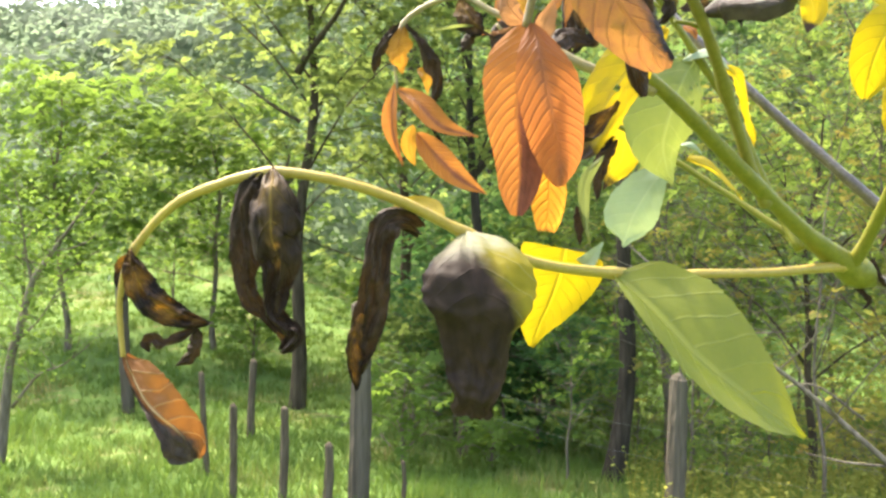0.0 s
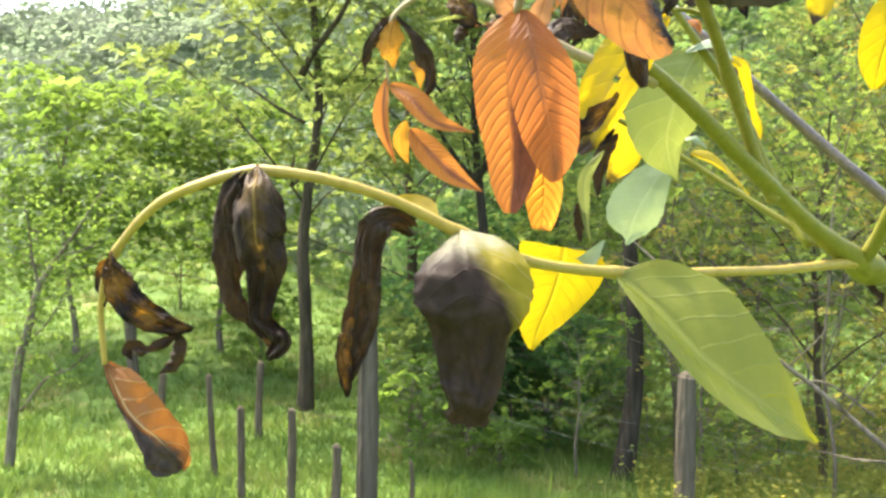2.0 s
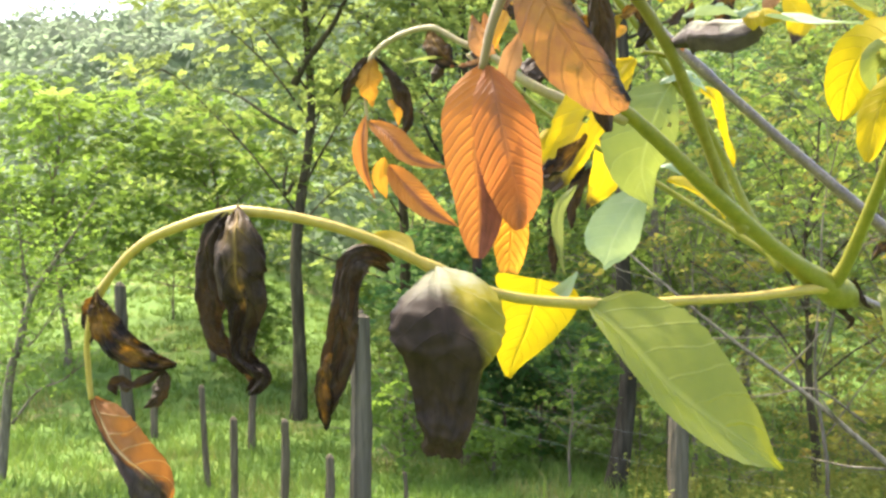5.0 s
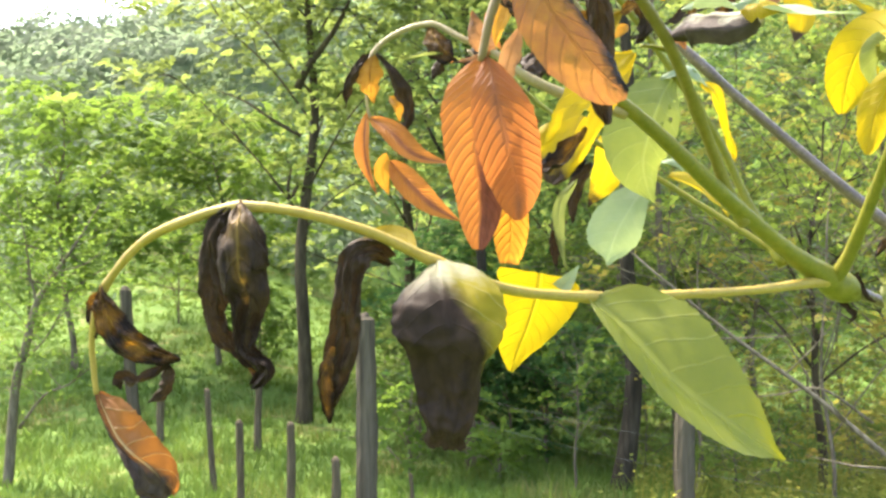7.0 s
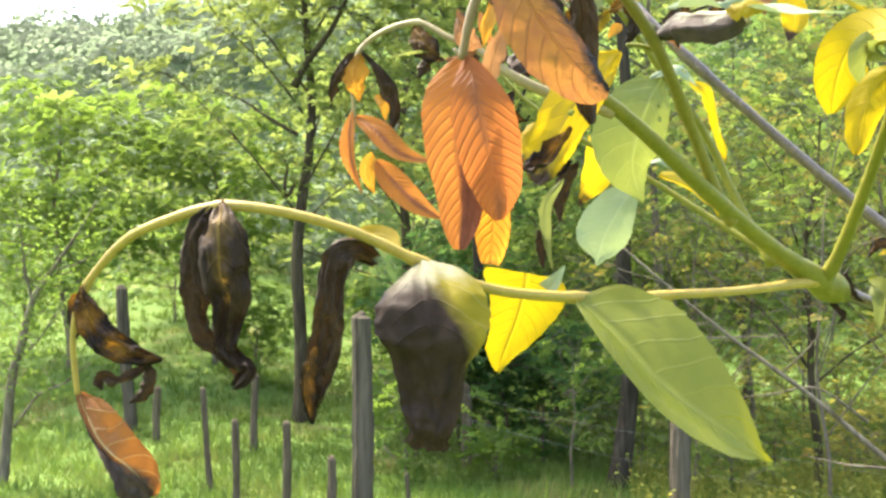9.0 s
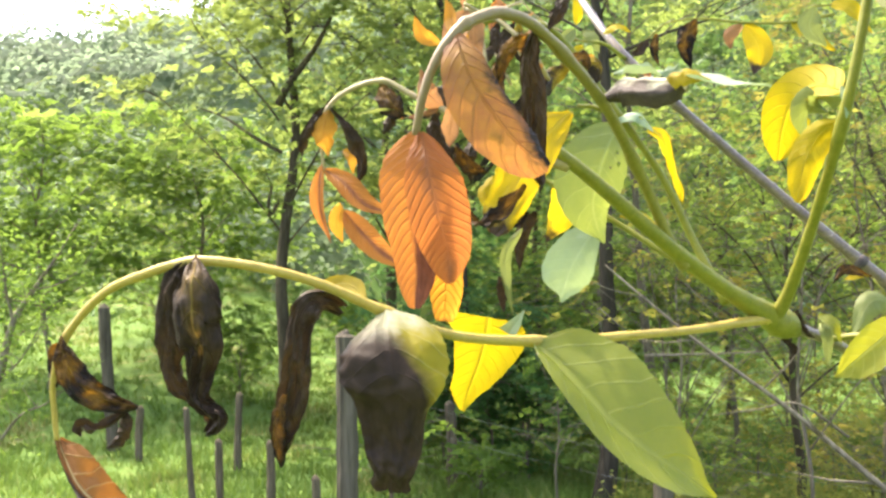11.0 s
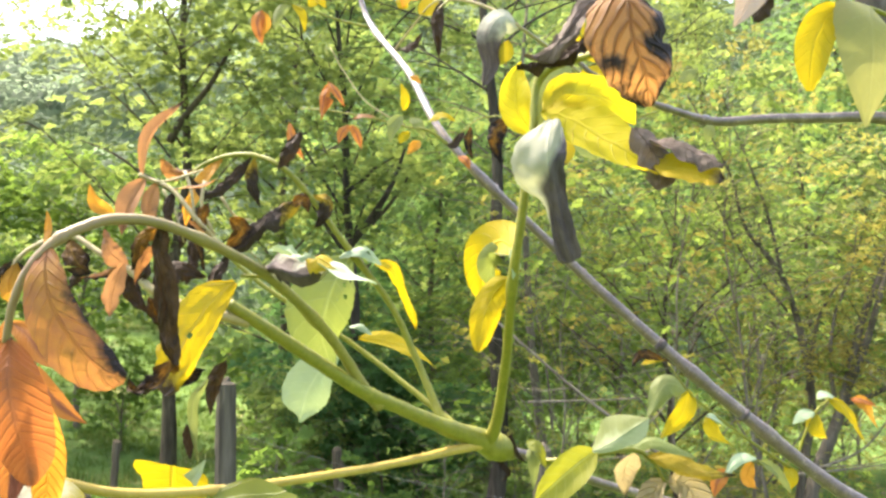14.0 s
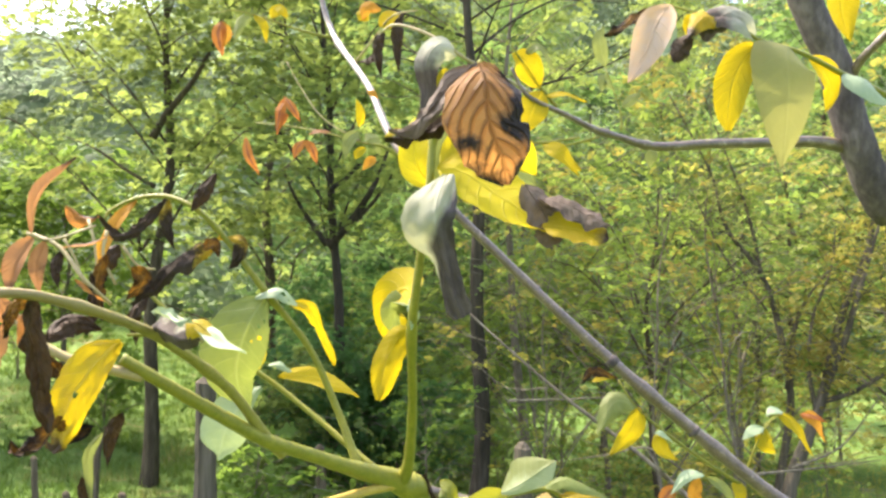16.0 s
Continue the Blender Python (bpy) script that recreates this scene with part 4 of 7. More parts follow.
def leaf(parent, points, width, face, mat, label="", cup=0.0, fold=0.0, twist=0.0, wave=0.03, ragged=0.0, top=0.42, sharp=1.0, nu=22, nv=10, frill=0.0, shape=None, pleat=0.0, pleats=3.0, crumple=0.0, holes=()):
    """A leaflet along its midrib points. face: the way its upper side looks; cup: roll of the margins towards that side; fold: V across
    the midrib; twist: turn towards the tip; top: where it is broadest, or shape: (share of length, share of width) pairs, or triples
    with a width for either side; frill and ragged: crumpled and torn margins; pleat: lengthwise folds that deepen towards the tip; crumple: sharp creases all over;
    holes: (share of length, place across from -1 to 1, half length, half breadth) of gaps eaten through the blade."""
    seed = RL.uniform(0, 50)
    if mat in (M_DEAD, M_BURNT, M_BLACK) and not crumple:
        crumple, ragged, nu, nv = 0.09, max(ragged, 0.3), max(nu, 30), max(nv, 12)
    fine = [Vector(q) for q in spline(points, max(2, nu // (len(points) - 1)))]
    n = len(fine)
    length = sum((fine[i + 1] - fine[i]).length for i in range(n - 1))
    face = Vector(face).normalized()
    verts, faces, uvs = [], [], []
    power = math.log(0.5) / math.log(top)
    for i, c in enumerate(fine):
        u = i / (n - 1)
        t = (fine[min(i + 1, n - 1)] - fine[max(i - 1, 0)]).normalized()
        z = (face - t * face.dot(t)).normalized()
        y = z.cross(t)
        turn = Matrix.Rotation(twist * u, 3, t)
        y, z = turn @ y, turn @ z
        if shape:
            half, other = (0.5 * width * float(np.interp(u, [q[0] for q in shape], [q[k] for q in shape])) for k in (-1, 1))
        else:
            half = 0.44 * width * max(0.012, math.sin(math.pi * min(1, u ** power)) ** (0.95 * sharp))
            other = half
        for k in range(nv + 1):
            w = 2 * k / nv - 1
            h = half if w > 0 else other
            if ragged:
                h *= 1 - ragged * max(0.0, noise.noise((u * 7 + seed, 3.0 * (1 if w > 0 else -1), seed)) + 0.15)
            h *= 1 + 0.014 * math.sin(u * 85 + seed) * min(1.0, 6 * u)
            if abs(cup) > 0.01:
                a, b = math.sin(cup * w) / cup, (1 - math.cos(cup * w)) / cup
            else:
                a, b = w, 0.0
            lift = b * h + fold * h * abs(w)
            lift += wave * length * noise.noise((u * 3.2 + seed, w * 1.3, seed)) * (0.3 + abs(w))
            lift += pleat * half * min(1.0, 2.2 * u) * math.sin(w * pleats * 2.2 + 1.6 * noise.noise((u * 2.5, seed, 1.0)) + seed)
            if crumple:
                lift += crumple * length * (0.9 * (0.3 - abs(noise.noise((u * 5 + seed, w * 1.7, seed + 2)))) + 0.5 * (0.3 - abs(noise.noise((u * 12 + seed, w * 4.0, seed + 6)))))
            lift += 0.9 * frill * length * noise.noise((u * 9 + seed, w * 3.5, seed + 4))
            lift += frill * length * abs(w) ** 2 * math.sin(u * 21 + seed + 1.5 * w) * (0.4 + noise.noise((u * 5, w, seed + 9)))
            verts.append(tuple(c + y * (a * h) + z * lift))
            uvs.append((u, (w + 1) / 2))
    for i in range(n - 1):
        for k in range(nv):
            a = i * (nv + 1) + k
            u, w = (i + 0.5) / (n - 1), (2 * k + 1) / nv - 1
            if any(((u - hu) / hl) ** 2 + ((w - hw) / hb) ** 2 < 1 + 0.5 * noise.noise((u * 30, w * 9, seed)) for hu, hw, hl, hb in holes):
                continue
            faces.append((a, a + 1, a + nv + 2, a + nv + 1))
    me = mesh_of("leaflet", verts, faces, [mat])
    layer = me.uv_layers.new(name="blade")
    flat = np.empty(len(me.loops), np.int32)
    me.loops.foreach_get("vertex_index", flat)
    layer.data.foreach_set("uv", np.array(uvs)[flat].ravel())
    ob = new("leaflet", me)
    ob.parent = parent
    ob.matrix_parent_inverse = Matrix()
    return tagged(ob, label)


RAG = ((0, 0.15), (0.08, 0.6), (0.2, 0.9), (0.35, 0.8), (0.5, 1.0), (0.62, 0.7), (0.75, 0.85), (0.9, 0.5), (1, 0.1))
TONGUE = ((0, 0.12), (0.06, 0.30), (0.15, 0.55), (0.3, 0.84), (0.45, 0.98), (0.6, 1.0), (0.75, 0.92), (0.88, 0.70), (0.96, 0.42), (1, 0.15))
BLUNT = ((0, 0.10), (0.06, 0.45), (0.15, 0.75), (0.3, 0.95), (0.45, 1.0), (0.65, 0.95), (0.8, 0.80), (0.92, 0.52), (1, 0.12))

# woody parts
stem("trunk", [((1.2800, 0.9800, -0.1200), 0.0440), ((1.2500, 0.9500, 0.5000), 0.0360), ((1.1700, 0.9000, 1.2000), 0.0280), ((1.0283, 0.8538, 1.8662), 0.0223), ((0.9651, 0.8405, 1.9447), 0.0209), ((0.9239, 0.8272, 2.0219), 0.0198), ((0.8966, 0.8205, 2.1050), 0.0187), ((0.8607, 0.8139, 2.1741), 0.0173), ((0.8128, 0.8006, 2.2905), 0.0144), ((0.7902, 0.7873, 2.4189), 0.0086)], S_TRUNK, "dark grey-brown walnut trunk", sides=14)
limb = stem("branch", [((1.21, 0.92, 0.85), 0.0170), ((1.20, 0.98, 1.20), 0.0140), ((1.1430, 1.0300, 1.4070), 0.0112), ((0.9420, 1.0600, 1.5570), 0.0098), ((0.8330, 1.0750, 1.6480), 0.0090), ((0.7220, 1.0950, 1.7460), 0.0080), ((0.5800, 1.1300, 1.8870), 0.0066), ((0.4320, 1.1700, 2.0480), 0.0060), ((0.3820, 1.3200, 2.1990), 0.0058), ((0.3240, 1.5000, 2.3420), 0.0054), ((0.2960, 1.5500, 2.4510), 0.0047), ((0.2530, 1.6200, 2.6670), 0.0032)], S_WOOD, "long smooth grey-brown branch with ringed knots", sides=14, steps=9, knots=(0.17, 0.25, 0.335, 0.42, 0.6, 0.8))
for a, b, r in (((0.6210, 1.1220, 1.8460), (0.6150, 1.1230, 1.8530), 0.0080), ((0.7260, 1.0940, 1.7420), (0.7170, 1.0960, 1.7510), 0.0098), ((0.8350, 1.0750, 1.6450), (0.8290, 1.0760, 1.6520), 0.0104), ((0.5000, 1.1500, 1.9740), (0.4950, 1.1510, 1.9790), 0.0074)):
    stem("bud_scar", [(a, r * 0.8), (tuple((p + q) / 2 for p, q in zip(a, b)), r), (b, r * 0.8)], S_TRUNK, "dark ring of a bud scar", sides=14, steps=3)
stem("branch", [((0.9241, 0.8350, 2.0085), 0.0085), ((0.8724, 0.8250, 2.0128), 0.0068), ((0.8078, 0.8200, 2.0094), 0.0058), ((0.7384, 0.8150, 2.0059), 0.0054), ((0.6912, 0.8120, 2.0013), 0.0052), ((0.6646, 0.8100, 2.0029), 0.0044), ((0.6405, 0.8050, 2.0077), 0.0038), ((0.6044, 0.8000, 2.0170), 0.0034), ((0.5721, 0.7950, 2.0304), 0.0030), ((0.5403, 0.7900, 2.0424), 0.0026), ((0.5254, 0.7900, 2.0540), 0.0022), ((0.5136, 0.7900, 2.0778), 0.0016)], S_WOOD, "thin level side branch turning green at its end", sides=10, knots=(0.45, 0.6))
stem("branch", [((0.9136, 0.8200, 2.0789), 0.0060), ((0.9147, 0.8000, 2.0980), 0.0050), ((0.9183, 0.7800, 2.1093), 0.0046), ((0.9343, 0.7500, 2.1343), 0.0040)], S_WOOD, "thin grey branch rising from the trunk", sides=10)
twig = stem("twig", [((1.17, 0.90, 1.18), 0.009), ((0.95, 0.82, 1.40), 0.006), ((0.6860, 0.7000, 1.6030), 0.0044), ((0.5840, 0.6300, 1.6320), 0.0037), ((0.5240, 0.6000, 1.6520), 0.0036), ((0.4630, 0.5700, 1.6740), 0.0034), ((0.4240, 0.5450, 1.6930), 0.0034), ((0.3980, 0.5320, 1.7030), 0.0037), ((0.3810, 0.5260, 1.7090), 0.0046), ((0.3650, 0.5220, 1.7120), 0.0038)], S_WOOD, "grey-brown twig ending in a swollen green shoot", knots=())
shoot = stem("shoot", [((0.3960, 0.5350, 1.7030), 0.0050), ((0.3830, 0.5280, 1.7080), 0.0098), ((0.3710, 0.5220, 1.7140), 0.0078), ((0.3400, 0.4950, 1.7290), 0.0050), ((0.3140, 0.4700, 1.7430), 0.0042), ((0.2940, 0.4490, 1.7540), 0.0042), ((0.2730, 0.4350, 1.7690), 0.0039), ((0.2540, 0.4220, 1.7830), 0.0036), ((0.2360, 0.4120, 1.7960), 0.0033), ((0.2230, 0.4080, 1.8050), 0.0031)], S_GREEN, "thick green shoot forking into leaf stalks", sides=14)

# long arching stalk with hanging leaflets
r1 = stem("leaf_stalk", [((0.3720, 0.5200, 1.7120), 0.0040), ((0.3520, 0.5050, 1.7110), 0.0030), ((0.3110, 0.4750, 1.7090), 0.0024), ((0.2730, 0.4480, 1.7090), 0.0024), ((0.2400, 0.4280, 1.7090), 0.0024), ((0.2140, 0.4110, 1.7100), 0.0026), ((0.1760, 0.3900, 1.7150), 0.0024), ((0.1460, 0.3740, 1.7270), 0.0024), ((0.1190, 0.3640, 1.7400), 0.0022), ((0.0930, 0.3570, 1.7480), 0.0021), ((0.0680, 0.3540, 1.7510), 0.0021), ((0.0460, 0.3540, 1.7460), 0.0020), ((0.0260, 0.3570, 1.7370), 0.0018), ((0.0080, 0.3620, 1.7180), 0.0016), ((0.0020, 0.3650, 1.7000), 0.0013), ((0.0020, 0.3660, 1.6860), 0.0012), ((0.0030, 0.3660, 1.6750), 0.0011)], S_YELLOW, "long arching yellow-green leaf stalk", knots=(0.31, 0.44, 0.625, 0.81))
leaf(r1, [(0.2145, 0.4100, 1.7094), (0.2219, 0.4040, 1.7025), (0.2324, 0.3940, 1.6900), (0.2457, 0.3860, 1.6752), (0.2610, 0.3820, 1.6627), (0.2779, 0.3820, 1.6513), (0.2920, 0.3840, 1.6403)], 0.0651, (0.40, -0.78, 0.40), M_GREEN, "large healthy green leaflet with pale ribs", cup=0.12, fold=0.22, wave=0.02, nu=30, nv=16, shape=((0, 0.03, 0.03), (0.04, 0.12, 0.29), (0.1, 0.20, 0.56), (0.18, 0.27, 0.78), (0.3, 0.34, 0.98), (0.42, 0.39, 1.00), (0.55, 0.46, 0.92), (0.68, 0.49, 0.75), (0.8, 0.42, 0.47), (0.88, 0.27, 0.25), (0.94, 0.10, 0.08), (1, 0.02, 0.02)))
leaf(r1, [(0.1934, 0.4240, 1.7213), (0.1918, 0.4280, 1.7103), (0.1881, 0.4360, 1.6960), (0.1832, 0.4420, 1.6827), (0.1794, 0.4460, 1.6710)], 0.0427, (-0.1, -0.95, 0.2), M_YELLOW, "translucent bright yellow leaflet", cup=0.15, wave=0.04, frill=0.006, nv=14, shape=((0, 0.94, 0.70), (0.08, 1.00, 0.91), (0.25, 0.83, 0.94), (0.45, 0.67, 0.70), (0.65, 0.48, 0.45), (0.8, 0.45, 0.24), (0.92, 0.24, 0.12), (1, 0.06, 0.06)))
leaf(r1, [(0.2030, 0.4220, 1.7127), (0.2069, 0.4200, 1.7182), (0.2108, 0.4180, 1.7247)], 0.0108, (0, -0.8, 0.5), M_PALE, "pale folded leaf margin", fold=0.3, shape=((0, 0.80, 1.00), (0.5, 0.50, 0.60), (1, 0.05, 0.05)))
leaf(r1, [(0.1453, 0.3720, 1.7274), (0.1478, 0.3520, 1.7204), (0.1498, 0.3430, 1.7096), (0.1506, 0.3400, 1.6993), (0.1507, 0.3430, 1.6885), (0.1507, 0.3470, 1.6774), (0.1496, 0.3460, 1.6679), (0.1480, 0.3480, 1.6601), (0.1472, 0.3520, 1.6544)], 0.0502, (0.05, -1, 0.12), M_HALF, "leaflet pale at its crown, olive on one lobe and withered brown below", cup=-0.65, wave=0.025, frill=0.008, nu=64, nv=26, pleat=0.09, pleats=1.6, crumple=0.04, ragged=0.05, shape=((0, 0.09, 0.26), (0.03, 0.33, 0.68), (0.06, 0.50, 0.86), (0.1, 0.73, 0.94), (0.17, 0.90, 0.98), (0.25, 0.95, 1.00), (0.33, 0.93, 0.98), (0.4, 0.82, 0.89), (0.47, 0.73, 0.73), (0.5, 0.71, 0.63), (0.55, 0.66, 0.55), (0.6, 0.61, 0.50), (0.69, 0.55, 0.47), (0.8, 0.45, 0.41), (0.86, 0.33, 0.35), (0.91, 0.31, 0.35), (0.96, 0.37, 0.40), (1, 0.28, 0.31)))
leaf(r1, [(0.1350, 0.3780, 1.7321), (0.1309, 0.3840, 1.7382), (0.1231, 0.3860, 1.7397), (0.1164, 0.3800, 1.7350), (0.1132, 0.3680, 1.7298)], 0.0126, (0, -0.85, 0.5), M_OCHRE, "yellow-olive base of a withered leaflet", cup=0.4, shape=((0, 0.31, 0.46), (0.25, 0.69, 0.92), (0.55, 0.85, 1.00), (0.85, 0.69, 0.92), (1, 0.38, 0.46)))
leaf(r1, [(0.1255, 0.3780, 1.7291), (0.1204, 0.3680, 1.7325), (0.1141, 0.3600, 1.7318), (0.1104, 0.3580, 1.7251), (0.1093, 0.3580, 1.7131), (0.1083, 0.3590, 1.7044), (0.1075, 0.3600, 1.6956), (0.1036, 0.3610, 1.6835), (0.1019, 0.3620, 1.6745), (0.1006, 0.3620, 1.6668)], 0.0158, (-0.1, -0.98, 0.1), M_DEAD, "twisted hanging leaflet withered black-brown", cup=-0.4, wave=0.03, frill=0.012, ragged=0.12, nu=64, nv=20, pleat=0.08, crumple=0.085, shape=((0, 0.33, 0.44), (0.08, 0.61, 0.72), (0.18, 0.83, 0.83), (0.28, 0.83, 1.00), (0.42, 0.69, 0.75), (0.54, 0.78, 0.89), (0.66, 1.00, 0.89), (0.8, 0.94, 0.89), (0.92, 0.72, 0.50), (1, 0.17, 0.17)))
leaf(r1, [(0.1036, 0.3560, 1.6946), (0.1007, 0.3540, 1.6871), (0.0994, 0.3540, 1.6780), (0.1003, 0.3560, 1.6698), (0.1017, 0.3580, 1.6638)], 0.0099, (-0.4, -0.9, 0.0), M_BURNT, "curled amber-brown margin of a withered leaflet", cup=-0.6, frill=0.015, ragged=0.1, shape=((0, 0.27, 0.18), (0.2, 0.55, 0.64), (0.5, 0.64, 1.00), (0.8, 0.36, 0.73), (1, 0.14, 0.14)))
leaf(r1, [(0.0692, 0.3520, 1.7513), (0.0706, 0.3420, 1.7446), (0.0712, 0.3380, 1.7351), (0.0713, 0.3390, 1.7249), (0.0734, 0.3420, 1.7157), (0.0712, 0.3450, 1.7048), (0.0709, 0.3470, 1.6954), (0.0755, 0.3470, 1.6904), (0.0782, 0.3470, 1.6866), (0.0733, 0.3490, 1.6804)], 0.0249, (0.05, -1, 0.1), M_DOME, "hanging leaflet with a pale crown and amber ribs, withered dark brown", cup=-0.8, wave=0.03, frill=0.012, nu=70, nv=24, ragged=0.15, pleat=0.08, pleats=1.8, crumple=0.09, shape=((0, 0.10, 0.10), (0.05, 0.43, 0.40), (0.12, 0.77, 0.77), (0.22, 0.90, 0.97), (0.32, 0.87, 1.00), (0.42, 0.77, 0.77), (0.5, 0.50, 0.60), (0.57, 0.37, 0.57), (0.66, 0.33, 0.37), (0.76, 0.40, 0.30), (0.88, 0.30, 0.37), (0.95, 0.30, 0.33), (1, 0.13, 0.13)))
leaf(r1, [(0.0671, 0.3550, 1.7513), (0.0595, 0.3500, 1.7447), (0.0572, 0.3490, 1.7314), (0.0586, 0.3500, 1.7165), (0.0597, 0.3520, 1.7048), (0.0644, 0.3530, 1.6957), (0.0702, 0.3530, 1.6872)], 0.0153, (-0.2, -0.98, 0.0), M_DEAD, "hanging shrivelled leaflet withered nearly black", cup=-0.6, wave=0.04, frill=0.015, nu=60, nv=20, ragged=0.25, pleat=0.1, pleats=2.0, crumple=0.10, shape=((0, 0.22, 0.33), (0.1, 0.56, 0.67), (0.22, 1.00, 0.83), (0.4, 0.89, 0.83), (0.55, 0.78, 0.67), (0.66, 0.78, 0.47), (0.8, 0.67, 0.44), (0.92, 0.44, 0.44), (1, 0.17, 0.17)))
leaf(r1, [(0.0690, 0.3570, 1.6870), (0.0750, 0.3560, 1.6870), (0.0760, 0.3560, 1.6910)], 0.012, (0.2, -0.9, 0.2), M_BURNT, cup=0.8, frill=0.04)
leaf(r1, [(0.0081, 0.3610, 1.7197), (0.0116, 0.3560, 1.7111), (0.0189, 0.3540, 1.7003), (0.0304, 0.3550, 1.6931), (0.0417, 0.3570, 1.6901)], 0.0163, (-0.15, -0.95, 0.25), M_BURNT, "crumpled leaflet withered dark with amber ribs", cup=-0.5, wave=0.03, frill=0.025, ragged=0.2, nu=56, nv=20, pleat=0.12, shape=((0, 0.11, 0.11), (0.1, 0.50, 0.28), (0.25, 0.78, 0.67), (0.45, 1.00, 0.83), (0.65, 0.83, 0.72), (0.85, 0.50, 0.39), (1, 0.14, 0.11)), crumple=0.1)
leaf(r1, [(0.0380, 0.3570, 1.6890), (0.0300, 0.3560, 1.6840), (0.0240, 0.3560, 1.6810), (0.0190, 0.3570, 1.6830), (0.0160, 0.3580, 1.6810), (0.0170, 0.3580, 1.6780)], 0.0065, (0, -0.8, 0.6), M_DEAD, cup=1.4, frill=0.06, wave=0.1, ragged=0.3, shape=RAG)
leaf(r1, [(0.0370, 0.3570, 1.6880), (0.0370, 0.3560, 1.6810), (0.0340, 0.3560, 1.6760), (0.0280, 0.3580, 1.6730)], 0.0085, (0.5, -0.8, 0.2), M_DEAD, cup=-1.3, frill=0.06, wave=0.1, ragged=0.3, shape=RAG)
leaf(r1, [(0.0070, 0.3640, 1.7180), (0.0020, 0.3660, 1.7120), (0.0010, 0.3660, 1.7050), (0.0040, 0.3650, 1.6980)], 0.007, (-0.6, -0.8, 0), M_BURNT, cup=0.8, frill=0.03)
leaf(r1, [(0.0039, 0.3660, 1.6751), (0.0090, 0.3610, 1.6673), (0.0159, 0.3570, 1.6581), (0.0233, 0.3550, 1.6520), (0.0300, 0.3550, 1.6466), (0.0340, 0.3570, 1.6406), (0.0354, 0.3590, 1.6345)], 0.0275, (0.1, -0.95, 0.25), M_FOLDED, "orange-brown leaflet folded over dark along its pale midrib", cup=0.3, fold=0.28, wave=0.03, frill=0.02, nv=20, nu=56, pleat=0.06, ragged=0.1, crumple=0.05, shape=((0, 0.08, 0.13), (0.08, 0.13, 0.42), (0.17, 0.15, 0.73), (0.28, 0.15, 0.94), (0.39, 0.18, 1.00), (0.48, 0.29, 0.94), (0.57, 0.45, 0.85), (0.66, 0.61, 0.76), (0.74, 0.73, 0.68), (0.85, 0.76, 0.52), (0.93, 0.65, 0.39), (1, 0.26, 0.16)))

# upper stalk that arches over, with the orange leaflets
r2 = stem("leaf_stalk", [((0.3020, 0.4580, 1.7450), 0.0036), ((0.2940, 0.4500, 1.7550), 0.0033), ((0.2820, 0.4370, 1.7750), 0.0029), ((0.2710, 0.4220, 1.7910), 0.0028), ((0.2490, 0.3850, 1.8150), 0.0026), ((0.2300, 0.3550, 1.8280), 0.0024), ((0.2090, 0.3220, 1.8370), 0.0022), ((0.1950, 0.3030, 1.8370), 0.0022), ((0.1850, 0.2920, 1.8320), 0.0021), ((0.1780, 0.2860, 1.8260), 0.0020), ((0.1710, 0.2830, 1.8160), 0.0017), ((0.1660, 0.2840, 1.8040), 0.0015), ((0.1630, 0.2870, 1.7910), 0.0013)], S_OLIVE, "green leaf stalk arching over and fading to tan", knots=(0.27, 0.45, 0.72))
leaf(r2, [(0.1632, 0.2900, 1.7929), (0.1610, 0.2880, 1.7785), (0.1608, 0.2910, 1.7629), (0.1621, 0.2950, 1.7471), (0.1614, 0.2970, 1.7321)], 0.0262, (-0.3, -0.94, 0.1), M_DUO, "hanging orange leaflet with ribbed blade", cup=-0.35, wave=0.015, frill=0.006, nu=30, nv=14, shape=((0, 0.11, 0.08), (0.05, 0.50, 0.28), (0.14, 0.83, 0.47), (0.3, 1.00, 0.67), (0.5, 0.86, 0.72), (0.7, 0.69, 0.64), (0.86, 0.56, 0.47), (0.95, 0.36, 0.31), (1, 0.17, 0.14)))
leaf(r2, [(0.1650, 0.2860, 1.7918), (0.1672, 0.2790, 1.7783), (0.1704, 0.2790, 1.7628), (0.1732, 0.2820, 1.7511), (0.1740, 0.2850, 1.7409)], 0.0245, (0.25, -0.96, 0.1), M_RUSSET, "hanging russet-orange leaflet with ribbed blade", cup=-0.35, wave=0.02, frill=0.006, nu=30, nv=14, shape=((0, 0.07, 0.09), (0.05, 0.23, 0.43), (0.16, 0.51, 0.77), (0.32, 0.71, 0.97), (0.5, 0.77, 1.00), (0.68, 0.71, 0.86), (0.82, 0.57, 0.66), (0.92, 0.39, 0.40), (1, 0.13, 0.10)))
leaf(r2, [(0.1693, 0.3000, 1.7737), (0.1716, 0.3030, 1.7573), (0.1726, 0.3040, 1.7404), (0.1715, 0.3030, 1.7271)], 0.0136, (0.1, -1, 0.1), M_AMBER_TIP, "amber leaflet with a dark tip hanging behind the orange pair", cup=-0.3, wave=0.02, shape=((0, 0.22, 0.22), (0.25, 0.67, 0.67), (0.5, 1.00, 0.94), (0.72, 0.94, 0.89), (0.9, 0.67, 0.72), (1, 0.44, 0.50)))
